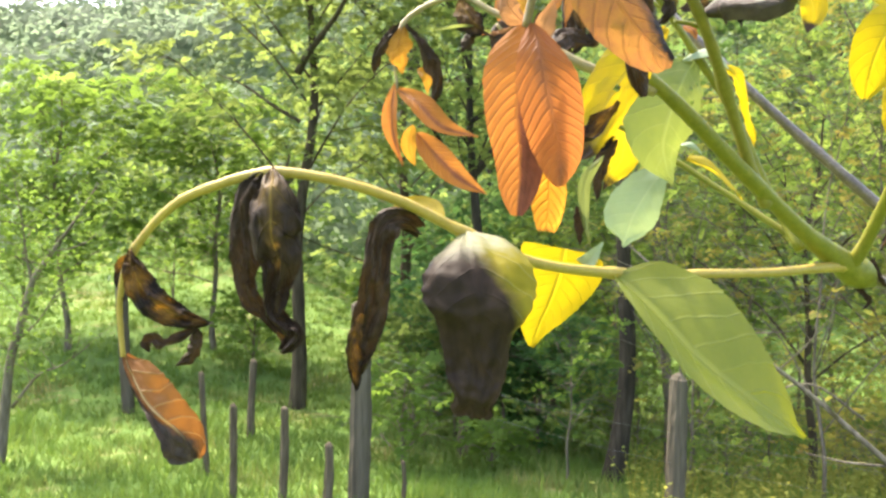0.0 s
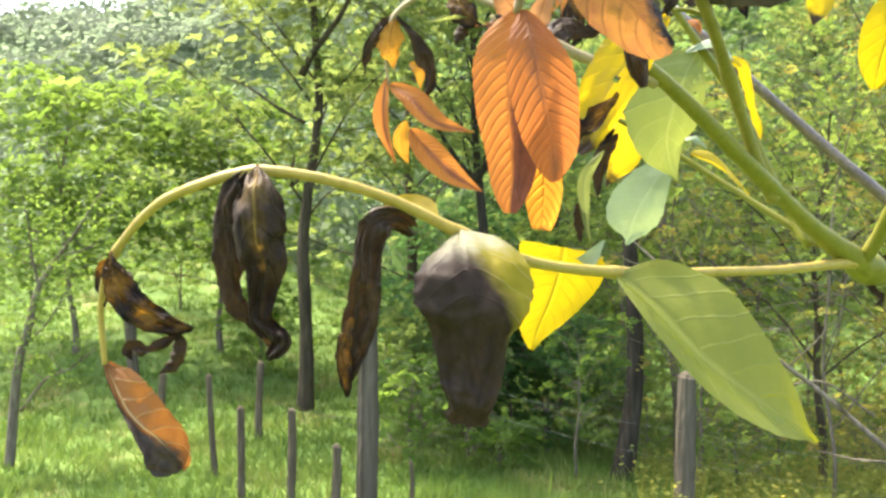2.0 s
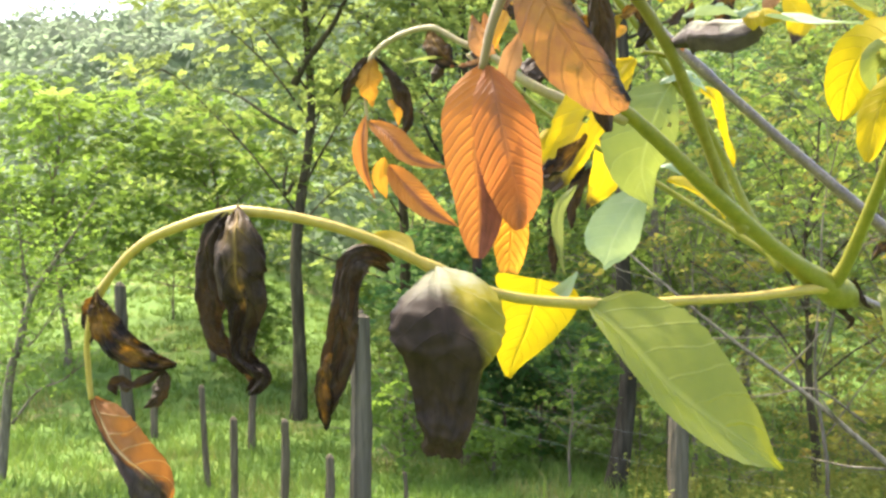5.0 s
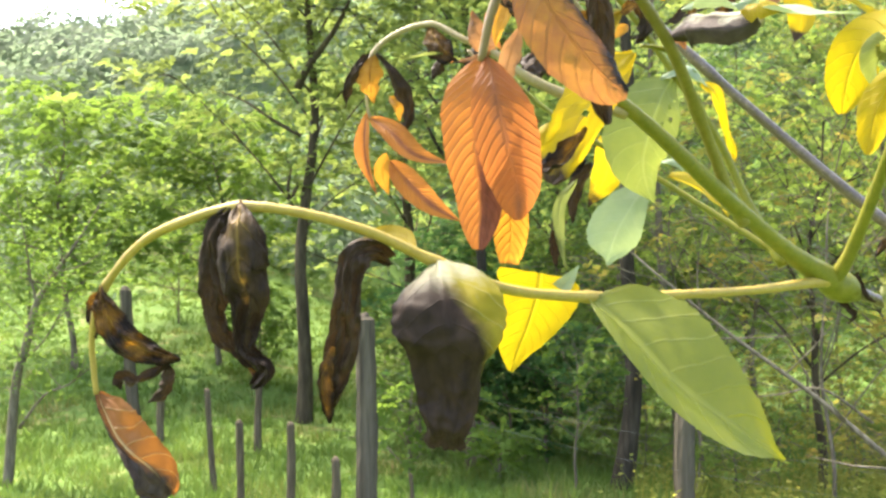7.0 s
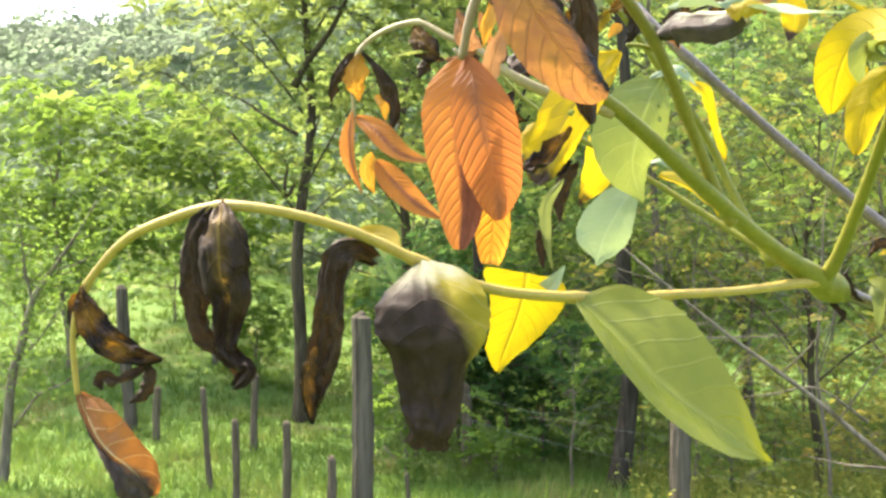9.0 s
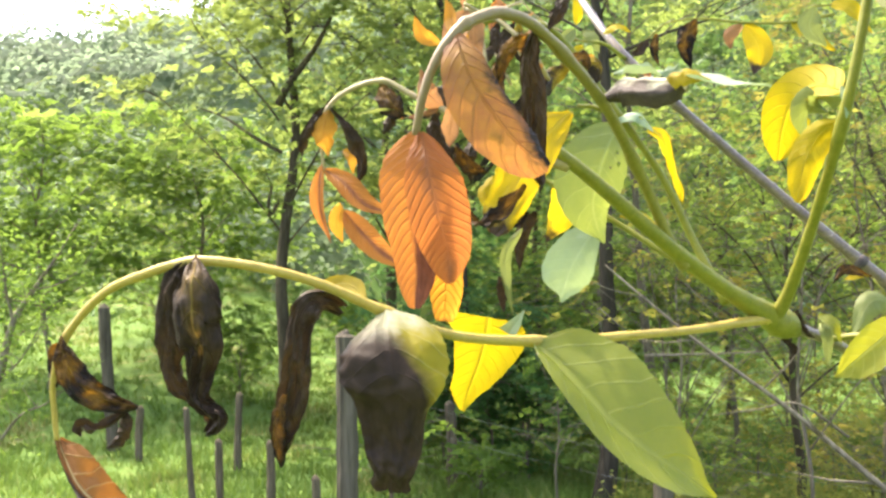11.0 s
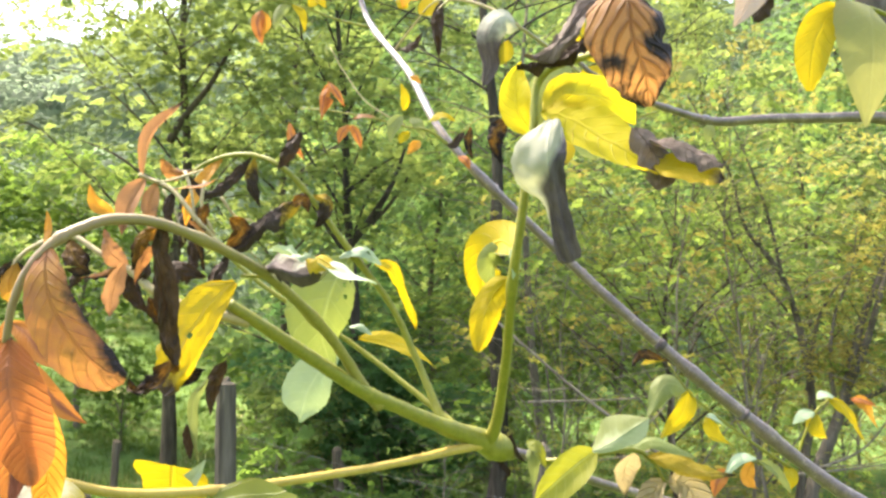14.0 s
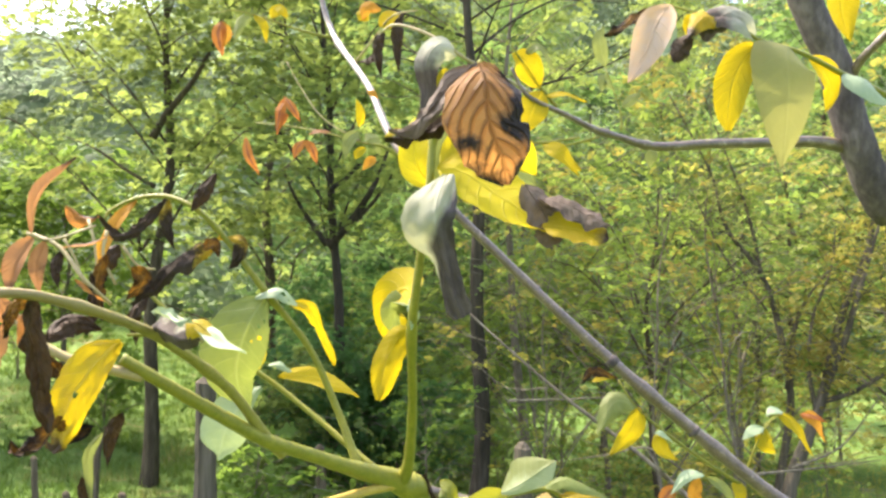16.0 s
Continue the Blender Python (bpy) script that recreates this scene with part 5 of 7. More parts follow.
leaf(r2, [(0.1771, 0.2850, 1.8257), (0.1794, 0.2770, 1.8145), (0.1837, 0.2730, 1.8034), (0.1918, 0.2720, 1.7908), (0.2003, 0.2740, 1.7818), (0.2069, 0.2780, 1.7784)], 0.0235, (-0.1, -0.95, 0.25), M_RUST, "rust-orange leaflet with a blackened tip", cup=-0.35, wave=0.02, frill=0.008, nu=30, nv=14, shape=((0, 0.09, 0.09), (0.06, 0.31, 0.28), (0.2, 0.69, 0.56), (0.4, 0.97, 0.62), (0.6, 1.00, 0.62), (0.78, 0.78, 0.59), (0.9, 0.50, 0.44), (1, 0.19, 0.16)))
leaf(r2, [(0.1760, 0.2870, 1.8250), (0.1760, 0.2900, 1.8320), (0.1740, 0.2920, 1.8390)], 0.006, (-0.6, -0.8, 0.1), M_AMBER, cup=0.6)
leaf(r2, [(0.2081, 0.3240, 1.8361), (0.2062, 0.3270, 1.8252), (0.2079, 0.3300, 1.8137), (0.2081, 0.3330, 1.7998), (0.2083, 0.3360, 1.7880), (0.2112, 0.3380, 1.7785)], 0.0116, (-0.2, -1, 0), M_DEAD, "shrivelled brown leaflet hanging from the arch", cup=-0.9, wave=0.04, frill=0.02, ragged=0.15, nu=48, nv=16, crumple=0.08, shape=((0, 0.25, 0.25), (0.12, 0.67, 0.67), (0.3, 0.92, 1.00), (0.5, 1.00, 1.00), (0.7, 0.92, 1.00), (0.88, 0.67, 0.83), (1, 0.21, 0.33)))
leaf(r2, [(0.2060, 0.3260, 1.8360), (0.1970, 0.3300, 1.8300), (0.1940, 0.3350, 1.8190)], 0.010, (-0.4, -0.9, 0.1), M_BURNT, cup=-0.9, frill=0.05, wave=0.08)
stem("leaf_stalk", [((0.2470, 0.3820, 1.8160), 0.0012), ((0.2400, 0.3810, 1.8180), 0.0010), ((0.2330, 0.3780, 1.8180), 0.0009)], S_GREEN, "short leaflet stalk", sides=6, steps=4)
leaf(r2, [(0.2300, 0.3780, 1.8153), (0.2218, 0.3770, 1.8079), (0.2134, 0.3780, 1.7967), (0.2056, 0.3820, 1.7833), (0.1990, 0.3880, 1.7710), (0.1948, 0.3910, 1.7614)], 0.0280, (-0.1, -0.93, 0.3), M_YELLOW_TIP, "yellow leaflet with holes and a burnt brown tip", cup=-0.3, wave=0.03, frill=0.012, nu=64, nv=26, ragged=0.12, pleat=0.05, crumple=0.015, holes=((0.50, 0.05, 0.022, 0.14), (0.735, 0.10, 0.042, 0.26), (0.90, -0.45, 0.04, 0.2)), shape=((0, 0.10, 0.10), (0.06, 0.27, 0.23), (0.14, 0.62, 0.42), (0.25, 0.88, 0.60), (0.4, 1.00, 0.69), (0.55, 0.96, 0.69), (0.7, 0.87, 0.65), (0.82, 0.77, 0.60), (0.92, 0.58, 0.46), (1, 0.23, 0.19)))
leaf(r2, [(0.2070, 0.3650, 1.7820), (0.1970, 0.3680, 1.7680), (0.1870, 0.3700, 1.7650), (0.1840, 0.3700, 1.7710)], 0.012, (0, -0.6, 0.8), M_BURNT, cup=0.9, frill=0.05, wave=0.08)
leaf(r2, [(0.2430, 0.3800, 1.8210), (0.2510, 0.3720, 1.8270), (0.2580, 0.3620, 1.8250), (0.2660, 0.3520, 1.8230), (0.2710, 0.3470, 1.8240)], 0.031, (0.0, -0.5, 0.85), M_ROLL, "rolled leaflet, pale above and grey-brown below", cup=-2.5, wave=0.03, frill=0.02, nu=28, nv=16, ragged=0.15, shape=((0, 0.12), (0.12, 0.7), (0.3, 1.0), (0.7, 1.0), (0.9, 0.85), (1, 0.6)), crumple=0.05, pleat=0.1)
leaf(r2, [(0.2700, 0.3460, 1.8220), (0.2760, 0.3380, 1.8200), (0.2840, 0.3280, 1.8150), (0.2960, 0.3180, 1.8120)], 0.0095, (0.1, -0.5, 0.85), M_PALE, "narrow pale tip of the rolled leaflet", fold=0.4, wave=0.06)
leaf(r2, [(0.2470, 0.3660, 1.8290), (0.2550, 0.3560, 1.8280), (0.2630, 0.3470, 1.8250), (0.2690, 0.3420, 1.8260)], 0.0075, (0.0, -0.7, 0.7), M_PALE, "pale crinkled rim of the rolled leaflet", cup=0.8, frill=0.05, ragged=0.3, wave=0.08)
leaf(r2, [(0.2650, 0.3500, 1.8250), (0.2720, 0.3420, 1.8240), (0.2790, 0.3350, 1.8190)], 0.020, (0.1, -0.8, 0.55), M_YELLOW, "yellow middle of the rolled leaflet", cup=-1.3, frill=0.03, ragged=0.2)

# stalk that runs on from the shoot to the withered cluster
r5 = stem("leaf_stalk", [((0.2330, 0.4120, 1.7950), 0.0029), ((0.2190, 0.4080, 1.7990), 0.0027), ((0.2040, 0.4050, 1.8030), 0.0025), ((0.1860, 0.4050, 1.8120), 0.0023), ((0.1730, 0.4080, 1.8230), 0.0018), ((0.1570, 0.4120, 1.8320), 0.0015), ((0.1430, 0.4160, 1.8400), 0.0014), ((0.1270, 0.4180, 1.8370), 0.0013), ((0.1150, 0.4190, 1.8280), 0.0012), ((0.1110, 0.4200, 1.8130), 0.0008), ((0.1120, 0.4200, 1.7960), 0.0008)], S_TAN, "pale stalk bending down to withered leaflets", knots=(0.6, 0.8))
leaf(r5, [(0.1150, 0.4180, 1.8270), (0.1130, 0.4140, 1.8150), (0.1150, 0.4160, 1.8030)], 0.016, (0, -1, 0.1), M_AMBER, "amber rag of a withered leaflet", cup=-0.5, ragged=0.5, frill=0.03)
leaf(r5, [(0.1160, 0.4180, 1.8270), (0.1270, 0.4140, 1.8140), (0.1320, 0.4160, 1.7980), (0.1260, 0.4180, 1.7830)], 0.010, (0.4, -0.9, 0), M_DEAD, "curled black-brown leaflet", cup=-1.2, frill=0.05, wave=0.08)
leaf(r5, [(0.1130, 0.4180, 1.8270), (0.1070, 0.4160, 1.8210), (0.1020, 0.4180, 1.8120), (0.1010, 0.4200, 1.8020)], 0.008, (-0.4, -0.9, 0), M_DEAD, "curled black-brown leaflet", cup=-1.2, frill=0.05, wave=0.08)
leaf(r5, [(0.1220, 0.4200, 1.8070), (0.1260, 0.4180, 1.8020), (0.1270, 0.4180, 1.7940)], 0.007, (0.4, -0.9, 0), M_AMBER, cup=0.5, ragged=0.4)
leaf(r5, [(0.1110, 0.4200, 1.8000), (0.1100, 0.4180, 1.7800), (0.1150, 0.4190, 1.7600)], 0.010, (-0.5, -0.85, 0), M_ORANGE, "narrow folded orange leaflet", cup=0.4, fold=0.3)
leaf(r5, [(0.1120, 0.4200, 1.7970), (0.1220, 0.4160, 1.7900), (0.1340, 0.4120, 1.7780), (0.1510, 0.4090, 1.7730)], 0.0135, (-0.1, -0.8, 0.6), M_ORANGE, "orange leaflet with ribbed blade", cup=0.3, fold=0.2)
leaf(r5, [(0.1220, 0.4180, 1.7760), (0.1300, 0.4140, 1.7660), (0.1420, 0.4100, 1.7540), (0.1550, 0.4060, 1.7460)], 0.0145, (-0.3, -0.85, 0.3), M_ORANGE, "orange leaflet with a pale midrib", cup=0.3, fold=0.35)
leaf(r5, [(0.1200, 0.4200, 1.7800), (0.1180, 0.4190, 1.7700), (0.1210, 0.4200, 1.7600)], 0.009, (0, -1, 0), M_AMBER, cup=0.4)
leaf(r5, [(0.1420, 0.4160, 1.8390), (0.1450, 0.4100, 1.8310), (0.1500, 0.4080, 1.8240), (0.1550, 0.4100, 1.8210)], 0.018, (0, -0.9, 0.4), M_BURNT, "crumpled brown leaflet with yellow ribs", cup=-0.9, frill=0.05, ragged=0.3)
leaf(r5, [(0.1490, 0.4120, 1.8230), (0.1450, 0.4120, 1.8180), (0.1430, 0.4130, 1.8130)], 0.009, (-0.2, -0.9, 0.2), M_DEAD, cup=-1.0, frill=0.06)
leaf(r5, [(0.1570, 0.4140, 1.8220), (0.1450, 0.4100, 1.8240), (0.1290, 0.4080, 1.8220)], 0.007, (0, -0.4, 0.9), M_LIME, "thin pale yellow-green leaflet", cup=0.9)
leaf(r5, [(0.1730, 0.4080, 1.8240), (0.1650, 0.4040, 1.8310), (0.1620, 0.4050, 1.8430)], 0.014, (-0.2, -0.9, 0.2), M_BEIGE, "curled reddish-brown leaflet", cup=-0.9, frill=0.05)
leaf(r5, [(0.1710, 0.4080, 1.8250), (0.1610, 0.4040, 1.8210), (0.1520, 0.4020, 1.8180)], 0.008, (0, -0.6, 0.8), M_RUST, cup=-1.1, frill=0.05)
leaf(r5, [(0.1760, 0.4100, 1.8220), (0.1800, 0.4060, 1.8290), (0.1830, 0.4040, 1.8210), (0.1780, 0.4050, 1.8150)], 0.008, (0.2, -0.9, 0.2), M_DEAD, cup=-1.2, frill=0.05)
leaf(r5, [(0.1850, 0.4080, 1.8140), (0.1950, 0.4200, 1.8230), (0.2080, 0.4260, 1.8190)], 0.018, (0, -0.9, 0.3), M_DEAD, "shrivelled dark leaflet", cup=-0.8, frill=0.05, ragged=0.3)
leaf(r5, [(0.2110, 0.4200, 1.7660), (0.2030, 0.4240, 1.7540), (0.2030, 0.4260, 1.7380), (0.2060, 0.4260, 1.7220)], 0.0072, (-0.3, -0.9, 0), M_LIME, "drooping pale green leaflet with a dark tip", cup=-0.7, fold=0.2)
leaf(r5, [(0.1990, 0.4270, 1.7420), (0.2000, 0.4280, 1.7330), (0.2010, 0.4280, 1.7230)], 0.009, (0.3, -0.9, 0), M_DEAD, cup=1.0, frill=0.05)
leaf(r5, [(0.2190, 0.4300, 1.7750), (0.2120, 0.4320, 1.7620), (0.2100, 0.4340, 1.7450)], 0.012, (0.2, -0.9, 0), M_DEAD, "hanging brown scrap of leaf", cup=-1.0, frill=0.05, ragged=0.3)
leaf(r5, [(0.2550, 0.6200, 1.8150), (0.2630, 0.6350, 1.7920), (0.2500, 0.6450, 1.7650)], 0.032, (0.3, -0.95, 0), M_YELLOW_TIP, "yellow leaflet hanging behind the stalks", cup=0.4, frill=0.015)

# thin stalk behind, with a pale leaflet and a yellow one
r3 = stem("leaf_stalk", [((0.3690, 0.5220, 1.7140), 0.0026), ((0.3490, 0.5350, 1.7280), 0.0023), ((0.3230, 0.5500, 1.7490), 0.0020), ((0.2890, 0.5650, 1.7750), 0.0019), ((0.2610, 0.5700, 1.7940), 0.0018), ((0.2430, 0.5720, 1.8050), 0.0017), ((0.2190, 0.5750, 1.8220), 0.0016), ((0.1990, 0.5780, 1.8400), 0.0014), ((0.1840, 0.5800, 1.8600), 0.0011), ((0.1770, 0.5800, 1.8760), 0.0009)], S_GREEN, "slim green leaf stalk behind the shoot")
leaf(r3, [(0.2797, 0.5610, 1.7740), (0.2680, 0.5570, 1.7647), (0.2591, 0.5580, 1.7515), (0.2537, 0.5620, 1.7397), (0.2513, 0.5650, 1.7306), (0.2494, 0.5670, 1.7225)], 0.0389, (0.05, -0.9, 0.45), M_PALE, "pale grey-green leaflet with a notched tip", cup=-0.3, wave=0.03, nu=48, nv=18, frill=0.006, shape=((0, 0.08, 0.08), (0.1, 0.42, 0.26), (0.25, 0.79, 0.53), (0.45, 1.00, 0.79), (0.6, 0.98, 0.79), (0.75, 0.75, 0.62), (0.83, 0.49, 0.42), (0.87, 0.23, 0.28), (0.92, 0.08, 0.21), (1, 0.02, 0.06)))
leaf(r3, [(0.2910, 0.5680, 1.7800), (0.3120, 0.5900, 1.7780), (0.3340, 0.6150, 1.7690), (0.3520, 0.6360, 1.7560)], 0.022, (0.3, -0.7, 0.6), M_YELLOW, "small yellow leaflet", cup=0.2)
leaf(r3, [(0.2844, 0.5660, 1.7892), (0.2899, 0.5620, 1.7904), (0.2955, 0.5620, 1.7883), (0.3005, 0.5660, 1.7842)], 0.0089, (0, -0.6, 0.8), M_PALE, "small white curled leaflet", cup=-0.8, shape=((0, 0.27, 0.27), (0.3, 0.82, 0.82), (0.6, 1.00, 0.91), (0.85, 0.73, 0.64), (1, 0.27, 0.27)))
leaf(r3, [(0.1770, 0.5800, 1.8760), (0.1690, 0.5750, 1.8630), (0.1640, 0.5780, 1.8450)], 0.020, (0.2, -0.9, 0.1), M_DEAD, "withered dark leaflet behind", cup=-0.9, frill=0.05)
leaf(r3, [(0.1990, 0.5780, 1.8400), (0.1890, 0.5700, 1.8240), (0.1910, 0.5750, 1.8040)], 0.015, (-0.2, -0.9, 0.1), M_DEAD, cup=-1.0, frill=0.05)

# slender stalk arching high behind
r6 = stem("leaf_stalk", [((0.3480, 0.5250, 1.7210), 0.0034), ((0.3330, 0.5400, 1.7600), 0.0026), ((0.3140, 0.5400, 1.8020), 0.0023), ((0.2870, 0.5300, 1.8380), 0.0022), ((0.2590, 0.5250, 1.8760), 0.0019), ((0.2410, 0.5200, 1.8950), 0.0018), ((0.2220, 0.5260, 1.9040), 0.0016), ((0.2020, 0.5300, 1.9040), 0.0014), ((0.1830, 0.5330, 1.8960), 0.0011), ((0.1780, 0.5330, 1.8870), 0.0011)], S_GREEN, "slender green leaf stalk arching behind", knots=(0.33, 0.48, 0.68))
leaf(r6, [(0.3020, 0.5300, 1.8331), (0.3121, 0.5370, 1.8288), (0.3185, 0.5450, 1.8191), (0.3237, 0.5510, 1.8074), (0.3288, 0.5560, 1.7954), (0.3314, 0.5580, 1.7874)], 0.0157, (-0.1, -0.85, 0.5), M_YELLOW, "yellow leaflet bent over beyond a pale base", cup=-0.3, wave=0.03, frill=0.015, ragged=0.15, nu=40, nv=12, shape=((0, 0.20, 0.20), (0.12, 0.35, 0.70), (0.25, 0.45, 1.00), (0.36, 0.50, 0.70), (0.45, 0.30, 0.40), (0.6, 0.35, 0.45), (0.8, 0.30, 0.45), (0.92, 0.20, 0.30), (1, 0.05, 0.05)))
leaf(r6, [(0.2776, 0.5300, 1.8367), (0.2847, 0.5260, 1.8397), (0.2934, 0.5240, 1.8407), (0.3006, 0.5260, 1.8362), (0.3059, 0.5310, 1.8312)], 0.0114, (-0.1, -0.75, 0.65), M_PALE, "pale holed base of the bent yellow leaflet", cup=-0.4, wave=0.03, nu=44, nv=16, holes=((0.62, 0.1, 0.05, 0.26), (0.78, -0.4, 0.03, 0.15)), shape=((0, 0.20, 0.20), (0.2, 0.67, 0.60), (0.45, 1.00, 0.80), (0.7, 0.93, 0.87), (0.9, 0.53, 0.60), (1, 0.13, 0.20)))
leaf(r6, [(0.2849, 0.5300, 1.8367), (0.2759, 0.5240, 1.8219), (0.2694, 0.5240, 1.8044), (0.2661, 0.5290, 1.7864), (0.2692, 0.5340, 1.7722), (0.2745, 0.5380, 1.7604)], 0.0538, (0.05, -0.95, 0.25), M_SHADE, "broad pale green leaflet in half shade with small holes", cup=-0.3, wave=0.025, nu=64, nv=26, frill=0.008, ragged=0.05, holes=((0.22, 0.45, 0.018, 0.06), (0.30, 0.62, 0.025, 0.05), (0.34, 0.35, 0.012, 0.04), (0.16, 0.70, 0.016, 0.07)), shape=((0, 0.15, 0.10), (0.08, 0.51, 0.28), (0.2, 0.79, 0.54), (0.35, 0.97, 0.67), (0.5, 1.00, 0.62), (0.65, 0.72, 0.49), (0.78, 0.44, 0.36), (0.88, 0.18, 0.23), (1, 0.03, 0.04)))
leaf(r6, [(0.2570, 0.5260, 1.8770), (0.2400, 0.5210, 1.8660), (0.2250, 0.5020, 1.8520), (0.2060, 0.5000, 1.8320)], 0.019, (-0.2, -0.8, 0.6), M_BLACK, "twisted black leaflet, yellow at its base", cup=-1.0, frill=0.04, ragged=0.2, wave=0.05)
leaf(r6, [(0.2220, 0.5260, 1.9030), (0.2210, 0.5220, 1.8860), (0.2260, 0.5240, 1.8690)], 0.012, (0.3, -0.9, 0), M_BLACK, "shrivelled leaflet with yellow flecks", cup=-1.0, frill=0.05)
leaf(r6, [(0.2200, 0.5260, 1.9030), (0.2050, 0.5220, 1.8860), (0.1910, 0.5220, 1.8780), (0.1760, 0.5240, 1.8910)], 0.012, (0, -0.7, 0.7), M_DEAD, "curled black leaflet", cup=-1.0, frill=0.05)
leaf(r6, [(0.2000, 0.5300, 1.9030), (0.1880, 0.5260, 1.8860), (0.1800, 0.5260, 1.8700), (0.1770, 0.5280, 1.8570)], 0.014, (-0.4, -0.85, 0.2), M_AMBER, "amber folded leaflet", cup=0.5, ragged=0.2)
leaf(r6, [(0.2600, 0.5260, 1.8770), (0.2690, 0.5230, 1.8740), (0.2670, 0.5230, 1.8620), (0.2610, 0.5250, 1.8560)], 0.014, (0.3, -0.9, 0.1), M_BLACK, "small crumpled brown leaflet", cup=-0.9, frill=0.06)
r7 = stem("leaf_stalk", [((0.2220, 0.3900, 1.8330), 0.0010), ((0.2120, 0.3800, 1.8450), 0.0011), ((0.1980, 0.3880, 1.8610), 0.0011), ((0.1830, 0.3930, 1.8680), 0.0010)], S_TAN, "thin tan stalk holding up orange leaflets")
leaf(r7, [(0.1830, 0.3930, 1.8680), (0.1860, 0.3900, 1.8830), (0.1920, 0.3920, 1.8950), (0.2030, 0.3940, 1.9070)], 0.0112, (-0.6, -0.75, 0.2), M_BEIGE, "upright folded orange leaflet", cup=0.5, fold=0.4)
leaf(r7, [(0.1840, 0.3930, 1.8670), (0.1790, 0.3850, 1.8530), (0.1760, 0.3840, 1.8380)], 0.0144, (-0.3, -0.95, 0), M_BEIGE, "dusky orange-brown hanging leaflet", cup=0.4, fold=0.2)
leaf(r7, [(0.1900, 0.3910, 1.8650), (0.1880, 0.3860, 1.8520), (0.1900, 0.3850, 1.8380)], 0.0096, (0.3, -0.95, 0), M_BEIGE, cup=0.5)
leaf(r7, [(0.1980, 0.3880, 1.8610), (0.2110, 0.3860, 1.8620), (0.2180, 0.4080, 1.8700)], 0.0056, (0, -0.4, 0.9), M_RUST, "thin rolled red-brown leaflet", cup=1.1)
leaf(r7, [(0.1990, 0.3880, 1.8600), (0.1970, 0.3850, 1.8510), (0.1990, 0.3840, 1.8410)], 0.0080, (0.2, -0.9, 0), M_DEAD, cup=-1.0, frill=0.06)
leaf(r7, [(0.1720, 0.3850, 1.8490), (0.1640, 0.3850, 1.8530), (0.1600, 0.3860, 1.8630)], 0.0080, (-0.4, -0.8, 0.3), M_AMBER, "pointed amber leaflet", fold=0.4)
leaf(r7, [(0.2070, 0.3820, 1.8450), (0.2160, 0.3800, 1.8380), (0.2160, 0.4000, 1.8340)], 0.0048, (0, -0.6, 0.8), M_RUST, cup=0.8)
leaf(r7, [(0.1810, 0.3700, 1.8250), (0.1760, 0.3700, 1.8090), (0.1750, 0.3700, 1.7990)], 0.0112, (0, -1, 0), M_BEIGE, cup=0.4, ragged=0.4)
leaf(r7, [(0.1940, 0.3700, 1.8320), (0.1890, 0.3700, 1.8250), (0.1860, 0.3700, 1.8130)], 0.0080, (0.2, -0.9, 0), M_RUST, cup=-0.8, frill=0.05)

# scraps and thin stalks hanging together behind the arch
for pts, r in (([(0.1900, 0.4600, 1.8820), (0.1950, 0.4550, 1.8680), (0.1970, 0.4550, 1.8470)], 0.0011), ([(0.2030, 0.4500, 1.8750), (0.2020, 0.4480, 1.8600), (0.2090, 0.4480, 1.8440)], 0.0012), ([(0.2120, 0.4500, 1.8660), (0.2200, 0.4520, 1.8550), (0.2290, 0.4550, 1.8530)], 0.0010), ([(0.1800, 0.4500, 1.8700), (0.1870, 0.4500, 1.8570), (0.1920, 0.4500, 1.8400)], 0.0009), ([(0.1830, 0.3850, 1.8680), (0.1930, 0.3900, 1.8650), (0.2110, 0.4000, 1.8730)], 0.0009), ([(0.1600, 0.4300, 1.8310), (0.1690, 0.4350, 1.8210), (0.1810, 0.4400, 1.8070)], 0.0009)):
    stem("leaf_stalk", [(q, r * (1 - 0.15 * i)) for i, q in enumerate(pts)], S_TAN, "thin dry stalk", sides=6, steps=4)
